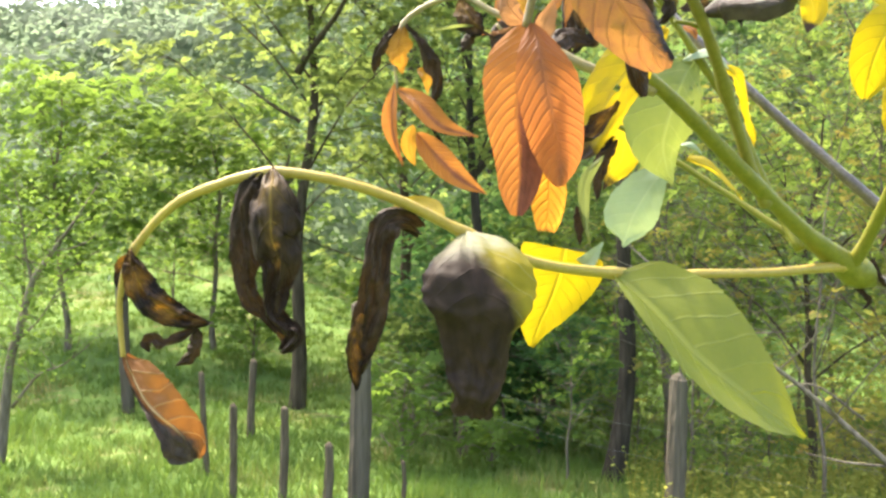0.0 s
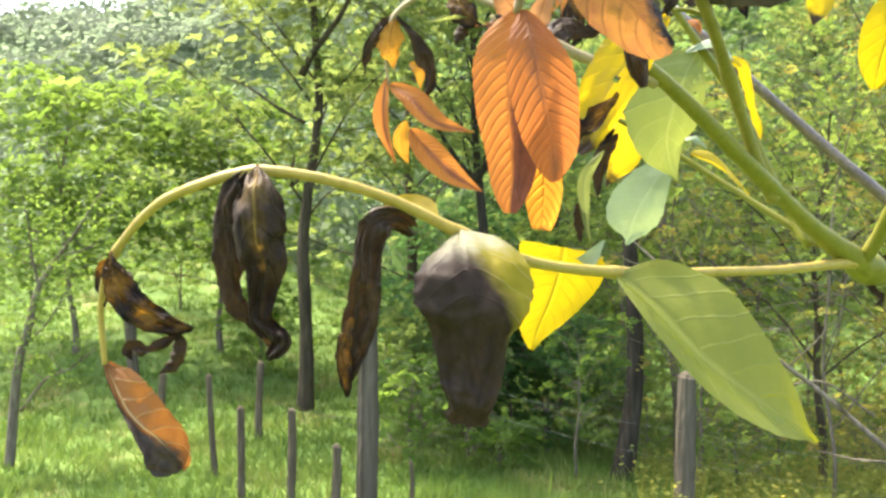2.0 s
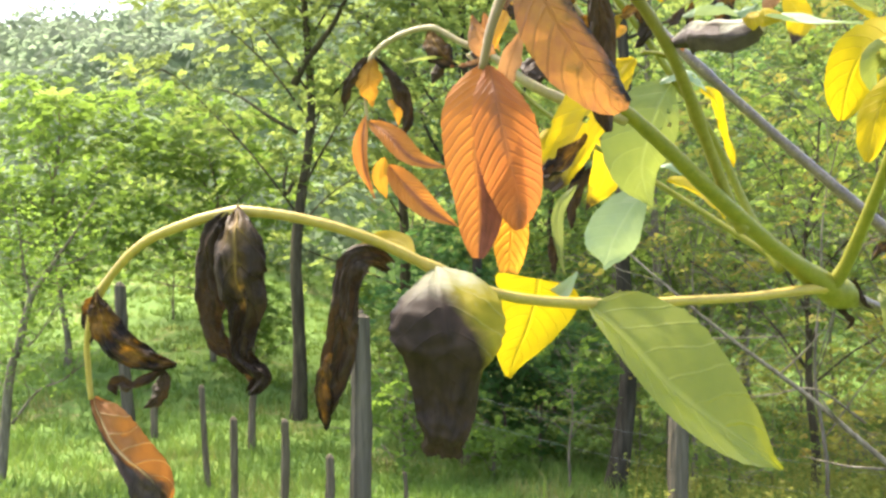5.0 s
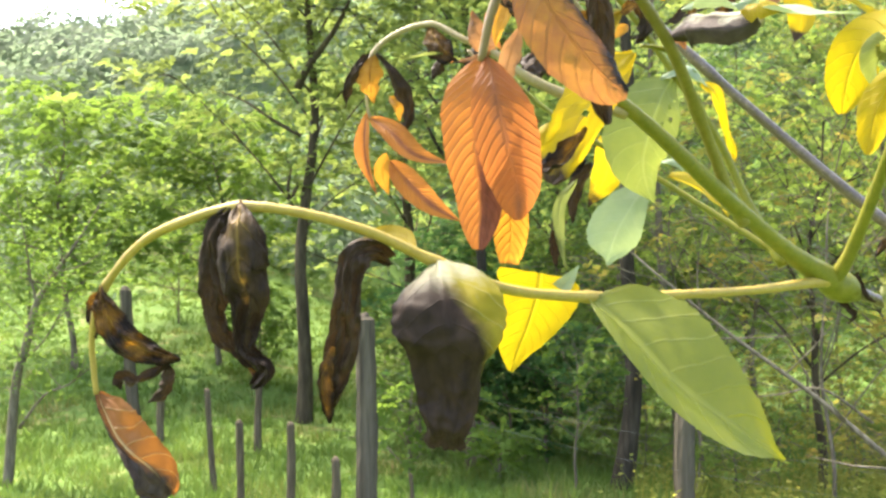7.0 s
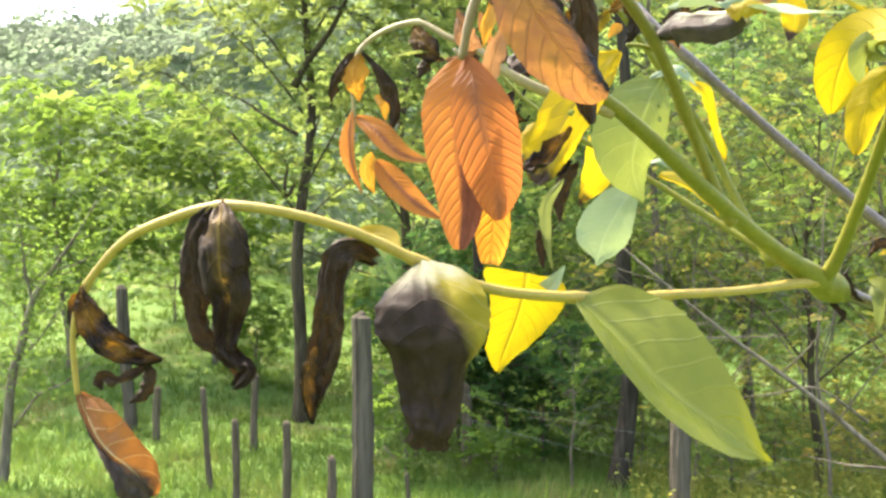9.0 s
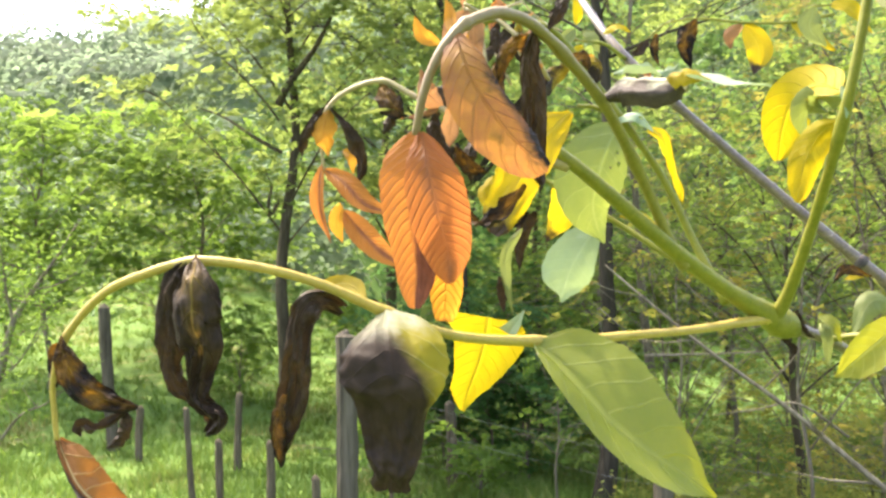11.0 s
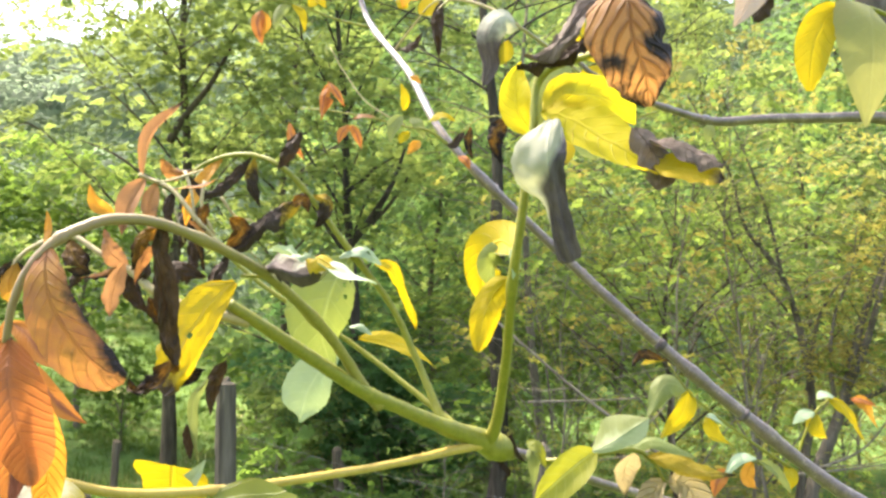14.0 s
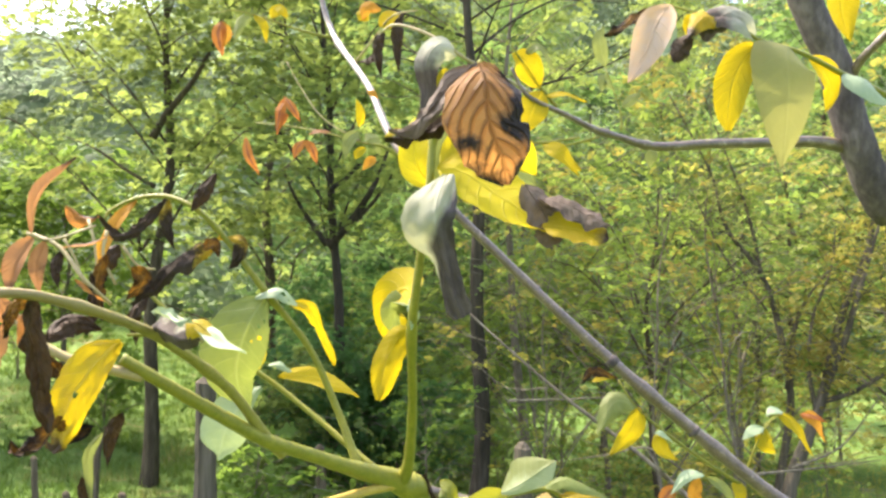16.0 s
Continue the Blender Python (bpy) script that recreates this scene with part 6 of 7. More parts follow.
for pts, w, m in (([(0.1680, 0.4300, 1.8260), (0.1690, 0.4300, 1.8120), (0.1780, 0.4300, 1.8000)], 0.014, M_DEAD), ([(0.1780, 0.4300, 1.8090), (0.1850, 0.4300, 1.7980), (0.1950, 0.4300, 1.7950)], 0.012, M_BURNT), ([(0.2170, 0.4500, 1.8540), (0.2240, 0.4500, 1.8460), (0.2130, 0.4500, 1.8340)], 0.014, M_BURNT), ([(0.2070, 0.4400, 1.8610), (0.2010, 0.4400, 1.8460), (0.2050, 0.4400, 1.8240)], 0.012, M_BURNT), ([(0.1950, 0.4500, 1.8510), (0.1980, 0.4450, 1.8310), (0.1950, 0.4450, 1.8160)], 0.010, M_DEAD), ([(0.1740, 0.4700, 1.8910), (0.1820, 0.4700, 1.8830), (0.1930, 0.4700, 1.8850)], 0.012, M_RUST), ([(0.2530, 0.5200, 1.9200), (0.2450, 0.5150, 1.9040), (0.2380, 0.5150, 1.8930)], 0.014, M_DEAD), ([(0.2480, 0.5000, 1.8680), (0.2560, 0.4950, 1.8700), (0.2590, 0.4950, 1.8620)], 0.012, M_BURNT), ([(0.2000, 0.4000, 1.7900), (0.1950, 0.4000, 1.7810), (0.1990, 0.4000, 1.7680)], 0.016, M_YELLOW_TIP), ([(0.1920, 0.4000, 1.7770), (0.2020, 0.4000, 1.7690), (0.2130, 0.4000, 1.7720)], 0.016, M_BURNT)):
    leaf(r5, pts, w, (RL.uniform(-0.3, 0.3), -0.95, 0.2), m, "dry curled scrap of a withered leaflet", cup=RL.choice((-1.0, 0.9)), frill=0.06, wave=0.08, ragged=0.3, nu=14, nv=8)

# upright stalk with yellow leaflets
r4 = stem("leaf_stalk", [((0.3760, 0.5240, 1.7100), 0.0050), ((0.3800, 0.5080, 1.7290), 0.0038), ((0.3790, 0.4680, 1.7720), 0.0030), ((0.3750, 0.4260, 1.8160), 0.0028), ((0.3780, 0.4120, 1.8530), 0.0025), ((0.3830, 0.4050, 1.8950), 0.0023), ((0.3880, 0.4020, 1.9270), 0.0022), ((0.4110, 0.3650, 1.9310), 0.0018), ((0.3910, 0.2880, 1.9300), 0.0014)], S_GREEN, "upright green leaf stalk", knots=(0.37, 0.75))
leaf(r4, [(0.3770, 0.4300, 1.8340), (0.3740, 0.4500, 1.8410), (0.3670, 0.4620, 1.8370), (0.3660, 0.4760, 1.8240), (0.3680, 0.4900, 1.8060)], 0.030, (-0.35, -0.88, 0.35), M_YELLOW, "curled bright yellow leaflet", cup=0.2, wave=0.03, shape=BLUNT)
leaf(r4, [(0.3760, 0.4300, 1.8310), (0.3720, 0.4440, 1.8320), (0.3670, 0.4500, 1.8250), (0.3710, 0.4550, 1.8120)], 0.023, (0.4, -0.85, 0.3), M_SHADE, "small curled green leaflet", cup=-0.7, sharp=0.7)
leaf(r4, [(0.3740, 0.4240, 1.8350), (0.3760, 0.4200, 1.8260), (0.3740, 0.4200, 1.8170)], 0.0085, (0.3, -0.9, 0.2), M_PALE, "small pale green leaflet at the node", cup=-0.6)
leaf(r4, [(0.3760, 0.4300, 1.8180), (0.3680, 0.4360, 1.8120), (0.3610, 0.4380, 1.7980), (0.3570, 0.4400, 1.7770)], 0.0185, (-0.25, -0.95, 0.1), M_YELLOW, "hanging mustard-yellow leaflet", cup=-0.5, wave=0.06, ragged=0.2, frill=0.02, shape=TONGUE)
leaf(r4, [(0.3913, 0.3940, 1.9006), (0.3848, 0.3760, 1.8891), (0.3817, 0.3690, 1.8765), (0.3829, 0.3710, 1.8657), (0.3859, 0.3750, 1.8550), (0.3891, 0.3770, 1.8440), (0.3926, 0.3790, 1.8343), (0.3968, 0.3810, 1.8245)], 0.0395, (-0.15, -0.97, 0.15), M_DUSTY, "domed leaflet, pale on one side, hanging withered grey on the other", cup=-0.8, nu=60, nv=22, ragged=0.1, frill=0.010, pleat=0.09, crumple=0.03, shape=((0, 0.17, 0.31), (0.05, 0.47, 0.46), (0.11, 0.64, 0.54), (0.2, 0.88, 0.58), (0.3, 1.00, 0.57), (0.41, 0.97, 0.53), (0.48, 0.75, 0.49), (0.54, 0.38, 0.46), (0.6, 0.25, 0.43), (0.72, 0.25, 0.42), (0.86, 0.31, 0.39), (0.95, 0.38, 0.44), (1, 0.25, 0.33)))
leaf(r4, [(0.3880, 0.4040, 1.9070), (0.4030, 0.3980, 1.9020), (0.4200, 0.3850, 1.8870), (0.4400, 0.3710, 1.8690)], 0.037, (0.1, -0.85, 0.5), M_YELLOW_LIT, "large crinkled yellow leaflet with a ragged withered end", cup=0.3, wave=0.06, ragged=0.1, frill=0.025, shape=BLUNT)
leaf(r4, [(0.4290, 0.3760, 1.8930), (0.4360, 0.3710, 1.8810), (0.4400, 0.3700, 1.8690), (0.4390, 0.3710, 1.8600)], 0.0213, (-0.2, -0.9, 0.3), M_TAUPE, "brown withered band across the yellow leaflet", cup=-0.6, frill=0.05, ragged=0.3, wave=0.08, shape=RAG)
leaf(r4, [(0.4360, 0.3720, 1.8860), (0.4480, 0.3660, 1.8830), (0.4590, 0.3600, 1.8760), (0.4670, 0.3560, 1.8700)], 0.0175, (0.1, -0.7, 0.7), M_TAUPE, "grey crumpled rim of the yellow leaflet", cup=-0.7, frill=0.05, ragged=0.3, wave=0.08, shape=RAG)
leaf(r4, [(0.4370, 0.3700, 1.8720), (0.4490, 0.3650, 1.8700), (0.4600, 0.3600, 1.8660), (0.4670, 0.3570, 1.8630)], 0.0220, (0.1, -0.85, 0.5), M_YELLOW_TIP, "ragged yellow end of the leaflet with a brown tip", cup=0.4, frill=0.03, ragged=0.35, wave=0.06, shape=RAG)
leaf(r4, [(0.3890, 0.4040, 1.9080), (0.4050, 0.4120, 1.9180), (0.4300, 0.4200, 1.9190), (0.4480, 0.4250, 1.9060)], 0.034, (0, -0.9, 0.4), M_YELLOW_LIT, "crinkled yellow leaflet", cup=0.4, wave=0.06, top=0.5, sharp=0.8)
leaf(r4, [(0.3900, 0.2850, 1.9290), (0.3900, 0.2720, 1.9170), (0.3910, 0.2680, 1.9000), (0.3960, 0.2700, 1.8880), (0.3990, 0.2750, 1.8780)], 0.036, (0.0, -1, 0.15), M_CHAR, "broad orange-brown leaflet with dark ribs and charred margin", cup=-0.5, top=0.38, sharp=0.65, wave=0.04, frill=0.03, ragged=0.3, shape=BLUNT)
leaf(r4, [(0.3850, 0.3020, 1.9150), (0.3750, 0.3000, 1.9070), (0.3640, 0.3000, 1.9020), (0.3530, 0.3020, 1.9000)], 0.0120, (-0.2, -0.8, 0.6), M_DEAD, "charred strip of withered leaf", cup=-0.9, frill=0.06, ragged=0.4)
leaf(r4, [(0.3920, 0.3000, 1.9330), (0.3790, 0.2920, 1.9220), (0.3710, 0.2880, 1.9110), (0.3630, 0.2900, 1.9030), (0.3540, 0.2920, 1.9020)], 0.0125, (-0.3, -0.85, 0.4), M_TAUPE, "crumpled grey strip of withered leaf", cup=-0.8, frill=0.05, ragged=0.3, wave=0.08, shape=RAG)
leaf(r4, [(0.3800, 0.2910, 1.9110), (0.3860, 0.2870, 1.9010), (0.3950, 0.2850, 1.8950)], 0.0096, (0, -0.9, 0.3), M_DEAD, cup=-0.9, frill=0.06)
leaf(r4, [(0.3860, 0.4100, 1.8950), (0.3770, 0.4120, 1.9080), (0.3760, 0.4150, 1.9250), (0.3800, 0.4180, 1.9390)], 0.022, (-0.4, -0.9, 0.1), M_YELLOW_LIT, "upright yellow leaflet", cup=0.3)
leaf(r4, [(0.3860, 0.4120, 1.8960), (0.3930, 0.4160, 1.9140), (0.4010, 0.4200, 1.9300), (0.4110, 0.4240, 1.9400)], 0.030, (0.2, -0.9, 0.3), M_LIME, "upright pale green leaflet", cup=0.3)
r8 = stem("leaf_stalk", [((0.6090, 1.0500, 2.1150), 0.0024), ((0.5260, 0.8800, 2.0910), 0.0021), ((0.4610, 0.7600, 2.0760), 0.0019), ((0.4250, 0.7700, 2.1030), 0.0018), ((0.3920, 0.7900, 2.1190), 0.0015), ((0.3760, 0.8000, 2.1120), 0.0012)], S_TAN, "thin stalk with withered drooping leaflets")
leaf(r8, [(0.4520, 0.7550, 2.0780), (0.4330, 0.7450, 2.0860), (0.4190, 0.7400, 2.0660), (0.4210, 0.7430, 2.0390), (0.4130, 0.7450, 2.0140)], 0.0360, (-0.1, -0.9, 0.3), M_GREYDOME, "drooping leaflet, white-domed and withered grey below", cup=-0.9, frill=0.02, top=0.3, sharp=0.6)
leaf(r8, [(0.4390, 0.7450, 2.0620), (0.4350, 0.7430, 2.0480), (0.4300, 0.7430, 2.0360)], 0.0180, (0.2, -0.9, 0.1), M_YELLOW, cup=0.5)
leaf(r8, [(0.3810, 0.8000, 2.1170), (0.3740, 0.7970, 2.0960), (0.3780, 0.7990, 2.0640)], 0.0180, (0, -1, 0), M_DEAD, "thin black hanging leaflet", cup=-1.0, frill=0.05)

# leaflets round the foot of the shoot
low = stem("leaf_stalk", [((0.4130, 0.5250, 1.6980), 0.0022), ((0.4310, 0.5100, 1.7020), 0.0020), ((0.4470, 0.5000, 1.7070), 0.0018), ((0.4720, 0.5100, 1.7070), 0.0017), ((0.4870, 0.5150, 1.6980), 0.0014), ((0.4950, 0.5150, 1.6840), 0.0011)], S_GREEN, "short green stalk bearing young leaflets")
leaf(low, [(0.4424, 0.4970, 1.7093), (0.4318, 0.4920, 1.7042), (0.4204, 0.4900, 1.6965), (0.4090, 0.4920, 1.6864), (0.4003, 0.4960, 1.6780)], 0.0248, (-0.2, -0.9, 0.35), M_YLIME, "leaflet bright yellow on one half and olive on the other", cup=0.15, fold=0.25, wave=0.015, nu=40, nv=16, frill=0.006, shape=((0, 0.08, 0.08), (0.08, 0.39, 0.39), (0.22, 0.75, 0.75), (0.42, 0.89, 1.00), (0.62, 0.78, 1.00), (0.8, 0.50, 0.75), (0.93, 0.17, 0.28), (1, 0.03, 0.03)))
leaf(low, [(0.4040, 0.5200, 1.7090), (0.4060, 0.5150, 1.7020), (0.4050, 0.5150, 1.6810)], 0.0123, (0.3, -0.9, 0.2), M_LIME, "small new green leaflet", cup=-0.6)
leaf(low, [(0.4020, 0.5200, 1.7130), (0.4080, 0.5150, 1.7080), (0.4140, 0.5150, 1.6950)], 0.0106, (0, -0.8, 0.5), M_GREEN, cup=0.6)
leaf(low, [(0.4378, 0.4900, 1.7103), (0.4458, 0.4840, 1.7150), (0.4546, 0.4800, 1.7214), (0.4629, 0.4780, 1.7273), (0.4711, 0.4780, 1.7319)], 0.0336, (-0.2, -0.85, 0.5), M_TURN, "green leaflet with its pale underside turned up", cup=-0.1, fold=-0.25, wave=0.02, nu=40, nv=18, frill=0.006, shape=((0, 0.08, 0.12), (0.1, 0.16, 0.68), (0.25, 0.26, 1.00), (0.45, 0.40, 1.00), (0.62, 0.52, 0.80), (0.8, 0.46, 0.48), (0.92, 0.24, 0.20), (1, 0.02, 0.02)))
leaf(low, [(0.4712, 0.5100, 1.7078), (0.4814, 0.5050, 1.7133), (0.4960, 0.5030, 1.7087), (0.5143, 0.5050, 1.7006)], 0.0113, (0, -0.6, 0.8), M_SHADE, "dull green young leaflet bent over", cup=-0.5, wave=0.03, shape=((0, 0.19, 0.19), (0.2, 0.88, 0.50), (0.45, 1.00, 0.88), (0.7, 0.81, 0.75), (0.9, 0.38, 0.38), (1, 0.06, 0.06)))
leaf(low, [(0.4810, 0.5130, 1.7020), (0.4990, 0.5050, 1.6990), (0.5190, 0.5050, 1.6920), (0.5420, 0.5100, 1.6880)], 0.0165, (0.1, -0.8, 0.6), M_OCHRE, "ragged yellow-brown leaflet", cup=-0.5, ragged=0.4, frill=0.03)
leaf(low, [(0.4947, 0.5150, 1.6851), (0.4851, 0.5100, 1.6786), (0.4781, 0.5080, 1.6666), (0.4742, 0.5090, 1.6559), (0.4723, 0.5110, 1.6448)], 0.0199, (-0.2, -0.95, 0.1), M_STRAW, "hanging beige leaflet", cup=0.35, ragged=0.15, frill=0.015, wave=0.04, nu=36, nv=16, shape=((0, 0.14, 0.14), (0.12, 0.71, 0.36), (0.3, 1.00, 0.79), (0.55, 0.96, 1.00), (0.75, 0.79, 0.93), (0.9, 0.46, 0.54), (1, 0.07, 0.07)))
leaf(low, [(0.4970, 0.5150, 1.6840), (0.5080, 0.5100, 1.6820), (0.5180, 0.5090, 1.6620), (0.5250, 0.5110, 1.6430)], 0.0299, (0.3, -0.95, 0.1), M_STRAW, "hanging beige-yellow leaflet", cup=0.4, ragged=0.25, frill=0.02, wave=0.06, nu=30)
leaf(low, [(0.4740, 0.5150, 1.7040), (0.4710, 0.5250, 1.6910), (0.4720, 0.5300, 1.6730)], 0.0229, (0.2, -0.95, 0.1), M_STRAW, cup=0.4)
leaf(twig, [(0.3820, 0.5350, 1.7030), (0.3870, 0.5300, 1.6950), (0.3910, 0.5300, 1.6900), (0.3870, 0.5300, 1.6850)], 0.006, (0.2, -0.9, 0.2), M_DEAD, "dry curled bud scale", cup=1.0, frill=0.05)
leaf(twig, [(0.3970, 0.5300, 1.7040), (0.3920, 0.5280, 1.7120), (0.3940, 0.5280, 1.7170)], 0.007, (0, -0.9, 0.2), M_DEAD, cup=1.0, frill=0.05)
leaf(low, [(0.3941, 0.5280, 1.7141), (0.3951, 0.5260, 1.7074), (0.3980, 0.5250, 1.7012), (0.4021, 0.5250, 1.6986)], 0.0037, (-0.3, -0.9, 0.2), M_DEAD, "small black hooked bud", cup=-1.0, frill=0.03, shape=((0, 0.40, 0.40), (0.3, 1.00, 1.00), (0.7, 1.00, 0.80), (1, 0.20, 0.20)))


def sprig(parent, stalk, blades, mat=None, label="thin green side stalk"):
    """A side stalk with its leaflets: (points, width, face, material) each."""
    s = stem("leaf_stalk", stalk, mat or S_GREEN, label, sides=7, steps=5)
    for points, width, face, m, text in blades:
        leaf(s, points, width, face, m, text, cup=RL.uniform(-0.5, 0.5), wave=0.05, frill=0.012, nu=14, nv=8)


# sprigs on the long branch
sprig(limb, [((0.8930, 1.0600, 1.5750), 0.0026), ((0.8270, 1.0500, 1.6170), 0.0020), ((0.7560, 1.0400, 1.6690), 0.0017), ((0.7330, 1.0400, 1.6920), 0.0014), ((0.7140, 1.0500, 1.7250), 0.0010)], [
    ([(0.7380, 1.0400, 1.6890), (0.7260, 1.0350, 1.6590), (0.6950, 1.0350, 1.6260)], 0.036, (0.2, -0.9, 0.2), M_YELLOW, "small bright yellow leaflet"),
    ([(0.7350, 1.0400, 1.6890), (0.7010, 1.0300, 1.6970), (0.6750, 1.0300, 1.6550)], 0.042, (-0.3, -0.8, 0.5), M_LIME, "small pale green leaflet"),
    ([(0.7890, 1.0400, 1.6380), (0.7670, 1.0300, 1.6530), (0.7550, 1.0300, 1.6540)], 0.014, (0, -0.6, 0.8), M_PALE, ""),
    ([(0.7610, 1.0400, 1.6520), (0.7680, 1.0350, 1.6330), (0.7910, 1.0350, 1.6160)], 0.026, (0.1, -0.9, 0.3), M_YELLOW, "small bright yellow leaflet"),
    ([(0.7110, 1.0500, 1.7270), (0.6760, 1.0450, 1.7370), (0.6600, 1.0450, 1.7190)], 0.016, (0, -0.8, 0.5), M_BURNT, "small withered leaflet"),
    ([(0.7100, 1.0500, 1.7290), (0.6880, 1.0450, 1.7280), (0.6720, 1.0450, 1.7220)], 0.012, (0, -0.6, 0.8), M_YELLOW, ""),
    ([(0.8800, 1.0600, 1.5810), (0.8870, 1.0500, 1.5660), (0.8780, 1.0500, 1.5470)], 0.026, (0.2, -0.9, 0.2), M_YELLOW, "")])
sprig(limb, [((0.9180, 1.0900, 1.5880), 0.0022), ((0.9270, 1.0800, 1.6250), 0.0017), ((0.9470, 1.0800, 1.6560), 0.0014), ((0.9710, 1.0800, 1.6710), 0.0010)], [
    ([(0.9400, 1.0800, 1.6500), (0.9390, 1.0750, 1.6290), (0.9540, 1.0750, 1.6130)], 0.030, (-0.1, -0.95, 0.2), M_YELLOW, "small bright yellow leaflet"),
    ([(0.9620, 1.0800, 1.6690), (0.9840, 1.0750, 1.6520), (1.0100, 1.0750, 1.6080)], 0.022, (0.3, -0.9, 0.3), M_YELLOW, "narrow yellow leaflet"),
    ([(0.9400, 1.0800, 1.6490), (0.9200, 1.0750, 1.6470), (0.9030, 1.0750, 1.6340)], 0.020, (0, -0.6, 0.8), M_PALE, "pale young leaflet"),
    ([(0.9710, 1.0800, 1.6710), (0.9510, 1.0750, 1.6750), (0.9410, 1.0750, 1.6670)], 0.018, (0, -0.5, 0.9), M_PALE, ""),
    ([(1.0030, 1.0900, 1.6640), (1.0210, 1.0850, 1.6580), (1.0370, 1.0850, 1.6250)], 0.024, (0.2, -0.9, 0.3), M_AMBER, "orange young leaflet"),
    ([(1.0010, 1.0900, 1.6660), (1.0170, 1.0850, 1.6640), (1.0410, 1.0850, 1.6540)], 0.014, (0.2, -0.6, 0.6), M_ORANGE, "")])
sprig(limb, [((0.8840, 1.0600, 1.5520), 0.0020), ((0.8440, 1.0300, 1.5820), 0.0016), ((0.8120, 1.0200, 1.5980), 0.0012)], [
    ([(0.8210, 1.0200, 1.5990), (0.7940, 1.0150, 1.6010), (0.7690, 1.0150, 1.5750)], 0.020, (-0.1, -0.6, 0.8), M_PALE, "pale young leaflet"),
    ([(0.8130, 1.0200, 1.5950), (0.8040, 1.0150, 1.5760), (0.8160, 1.0150, 1.5610)], 0.024, (0, -0.95, 0.1), M_AMBER, "amber young leaflet"),
    ([(0.7800, 1.0200, 1.5860), (0.7630, 1.0150, 1.5730), (0.7570, 1.0150, 1.5520)], 0.024, (-0.2, -0.95, 0.1), M_ORANGE, "orange young leaflet"),
    ([(0.8230, 1.0200, 1.5960), (0.8440, 1.0150, 1.5820), (0.8640, 1.0150, 1.5530)], 0.016, (0.2, -0.8, 0.4), M_LIME, "")])
sprig(limb, [((0.4320, 1.1600, 2.0400), 0.0030), ((0.4010, 1.1600, 2.0630), 0.0026), ((0.3650, 1.1700, 2.0710), 0.0020), ((0.3150, 1.1800, 2.0860), 0.0016), ((0.2560, 1.2000, 2.1000), 0.0013), ((0.2090, 1.2200, 2.1080), 0.0010)], [
    ([(0.2460, 1.2000, 2.0980), (0.2520, 1.1900, 2.1170), (0.2440, 1.1900, 2.0870)], 0.020, (0, -0.95, 0.2), M_ORANGE, "orange young leaflet"),
    ([(0.2520, 1.2000, 2.1410), (0.2460, 1.1900, 2.1170), (0.2420, 1.1900, 2.0840)], 0.018, (-0.2, -0.95, 0.2), M_ORANGE, "orange young leaflet"),
    ([(0.2520, 1.2000, 2.1450), (0.2660, 1.1900, 2.1240), (0.2770, 1.1900, 2.1050)], 0.016, (0.3, -0.9, 0.2), M_ORANGE, "orange young leaflet"),
    ([(0.2830, 1.1900, 2.0770), (0.2730, 1.1850, 2.0640), (0.2680, 1.1850, 2.0470)], 0.018, (-0.2, -0.95, 0.2), M_ORANGE, "orange young leaflet"),
    ([(0.2850, 1.1900, 2.0770), (0.2950, 1.1850, 2.0620), (0.3020, 1.1850, 2.0390)], 0.018, (0.3, -0.95, 0.2), M_ORANGE, "orange young leaflet"),
    ([(0.1930, 1.2200, 2.0860), (0.1990, 1.2100, 2.0560), (0.2160, 1.2100, 2.0260)], 0.016, (-0.2, -0.95, 0.2), M_ORANGE, "orange young leaflet"),
    ([(0.3630, 1.1700, 2.0880), (0.3490, 1.1650, 2.0710), (0.3430, 1.1650, 2.0440)], 0.024, (-0.2, -0.95, 0.2), M_LIME, "yellow-green young leaflet"),
    ([(0.3730, 1.1700, 2.0850), (0.3850, 1.1650, 2.0740), (0.3960, 1.1650, 2.0500)], 0.022, (0.2, -0.9, 0.3), M_LIME, ""),
    ([(0.3730, 1.1700, 2.0630), (0.3630, 1.1650, 2.0530), (0.3580, 1.1650, 2.0440)], 0.018, (0, -0.9, 0.3), M_YELLOW, ""),
    ([(0.4020, 1.1700, 2.0800), (0.4210, 1.1650, 2.0880), (0.4400, 1.1650, 2.0800)], 0.018, (0.1, -0.8, 0.6), M_YELLOW, "small yellow leaflet"),
    ([(0.3880, 1.1700, 2.0490), (0.3790, 1.1650, 2.0400), (0.3690, 1.1650, 2.0280)], 0.018, (0, -0.9, 0.3), M_AMBER, ""),
    ([(0.3640, 1.1700, 2.0940), (0.3660, 1.1650, 2.1140), (0.3600, 1.1650, 2.1350)], 0.016, (-0.2, -0.9, 0.2), M_YELLOW, "")])
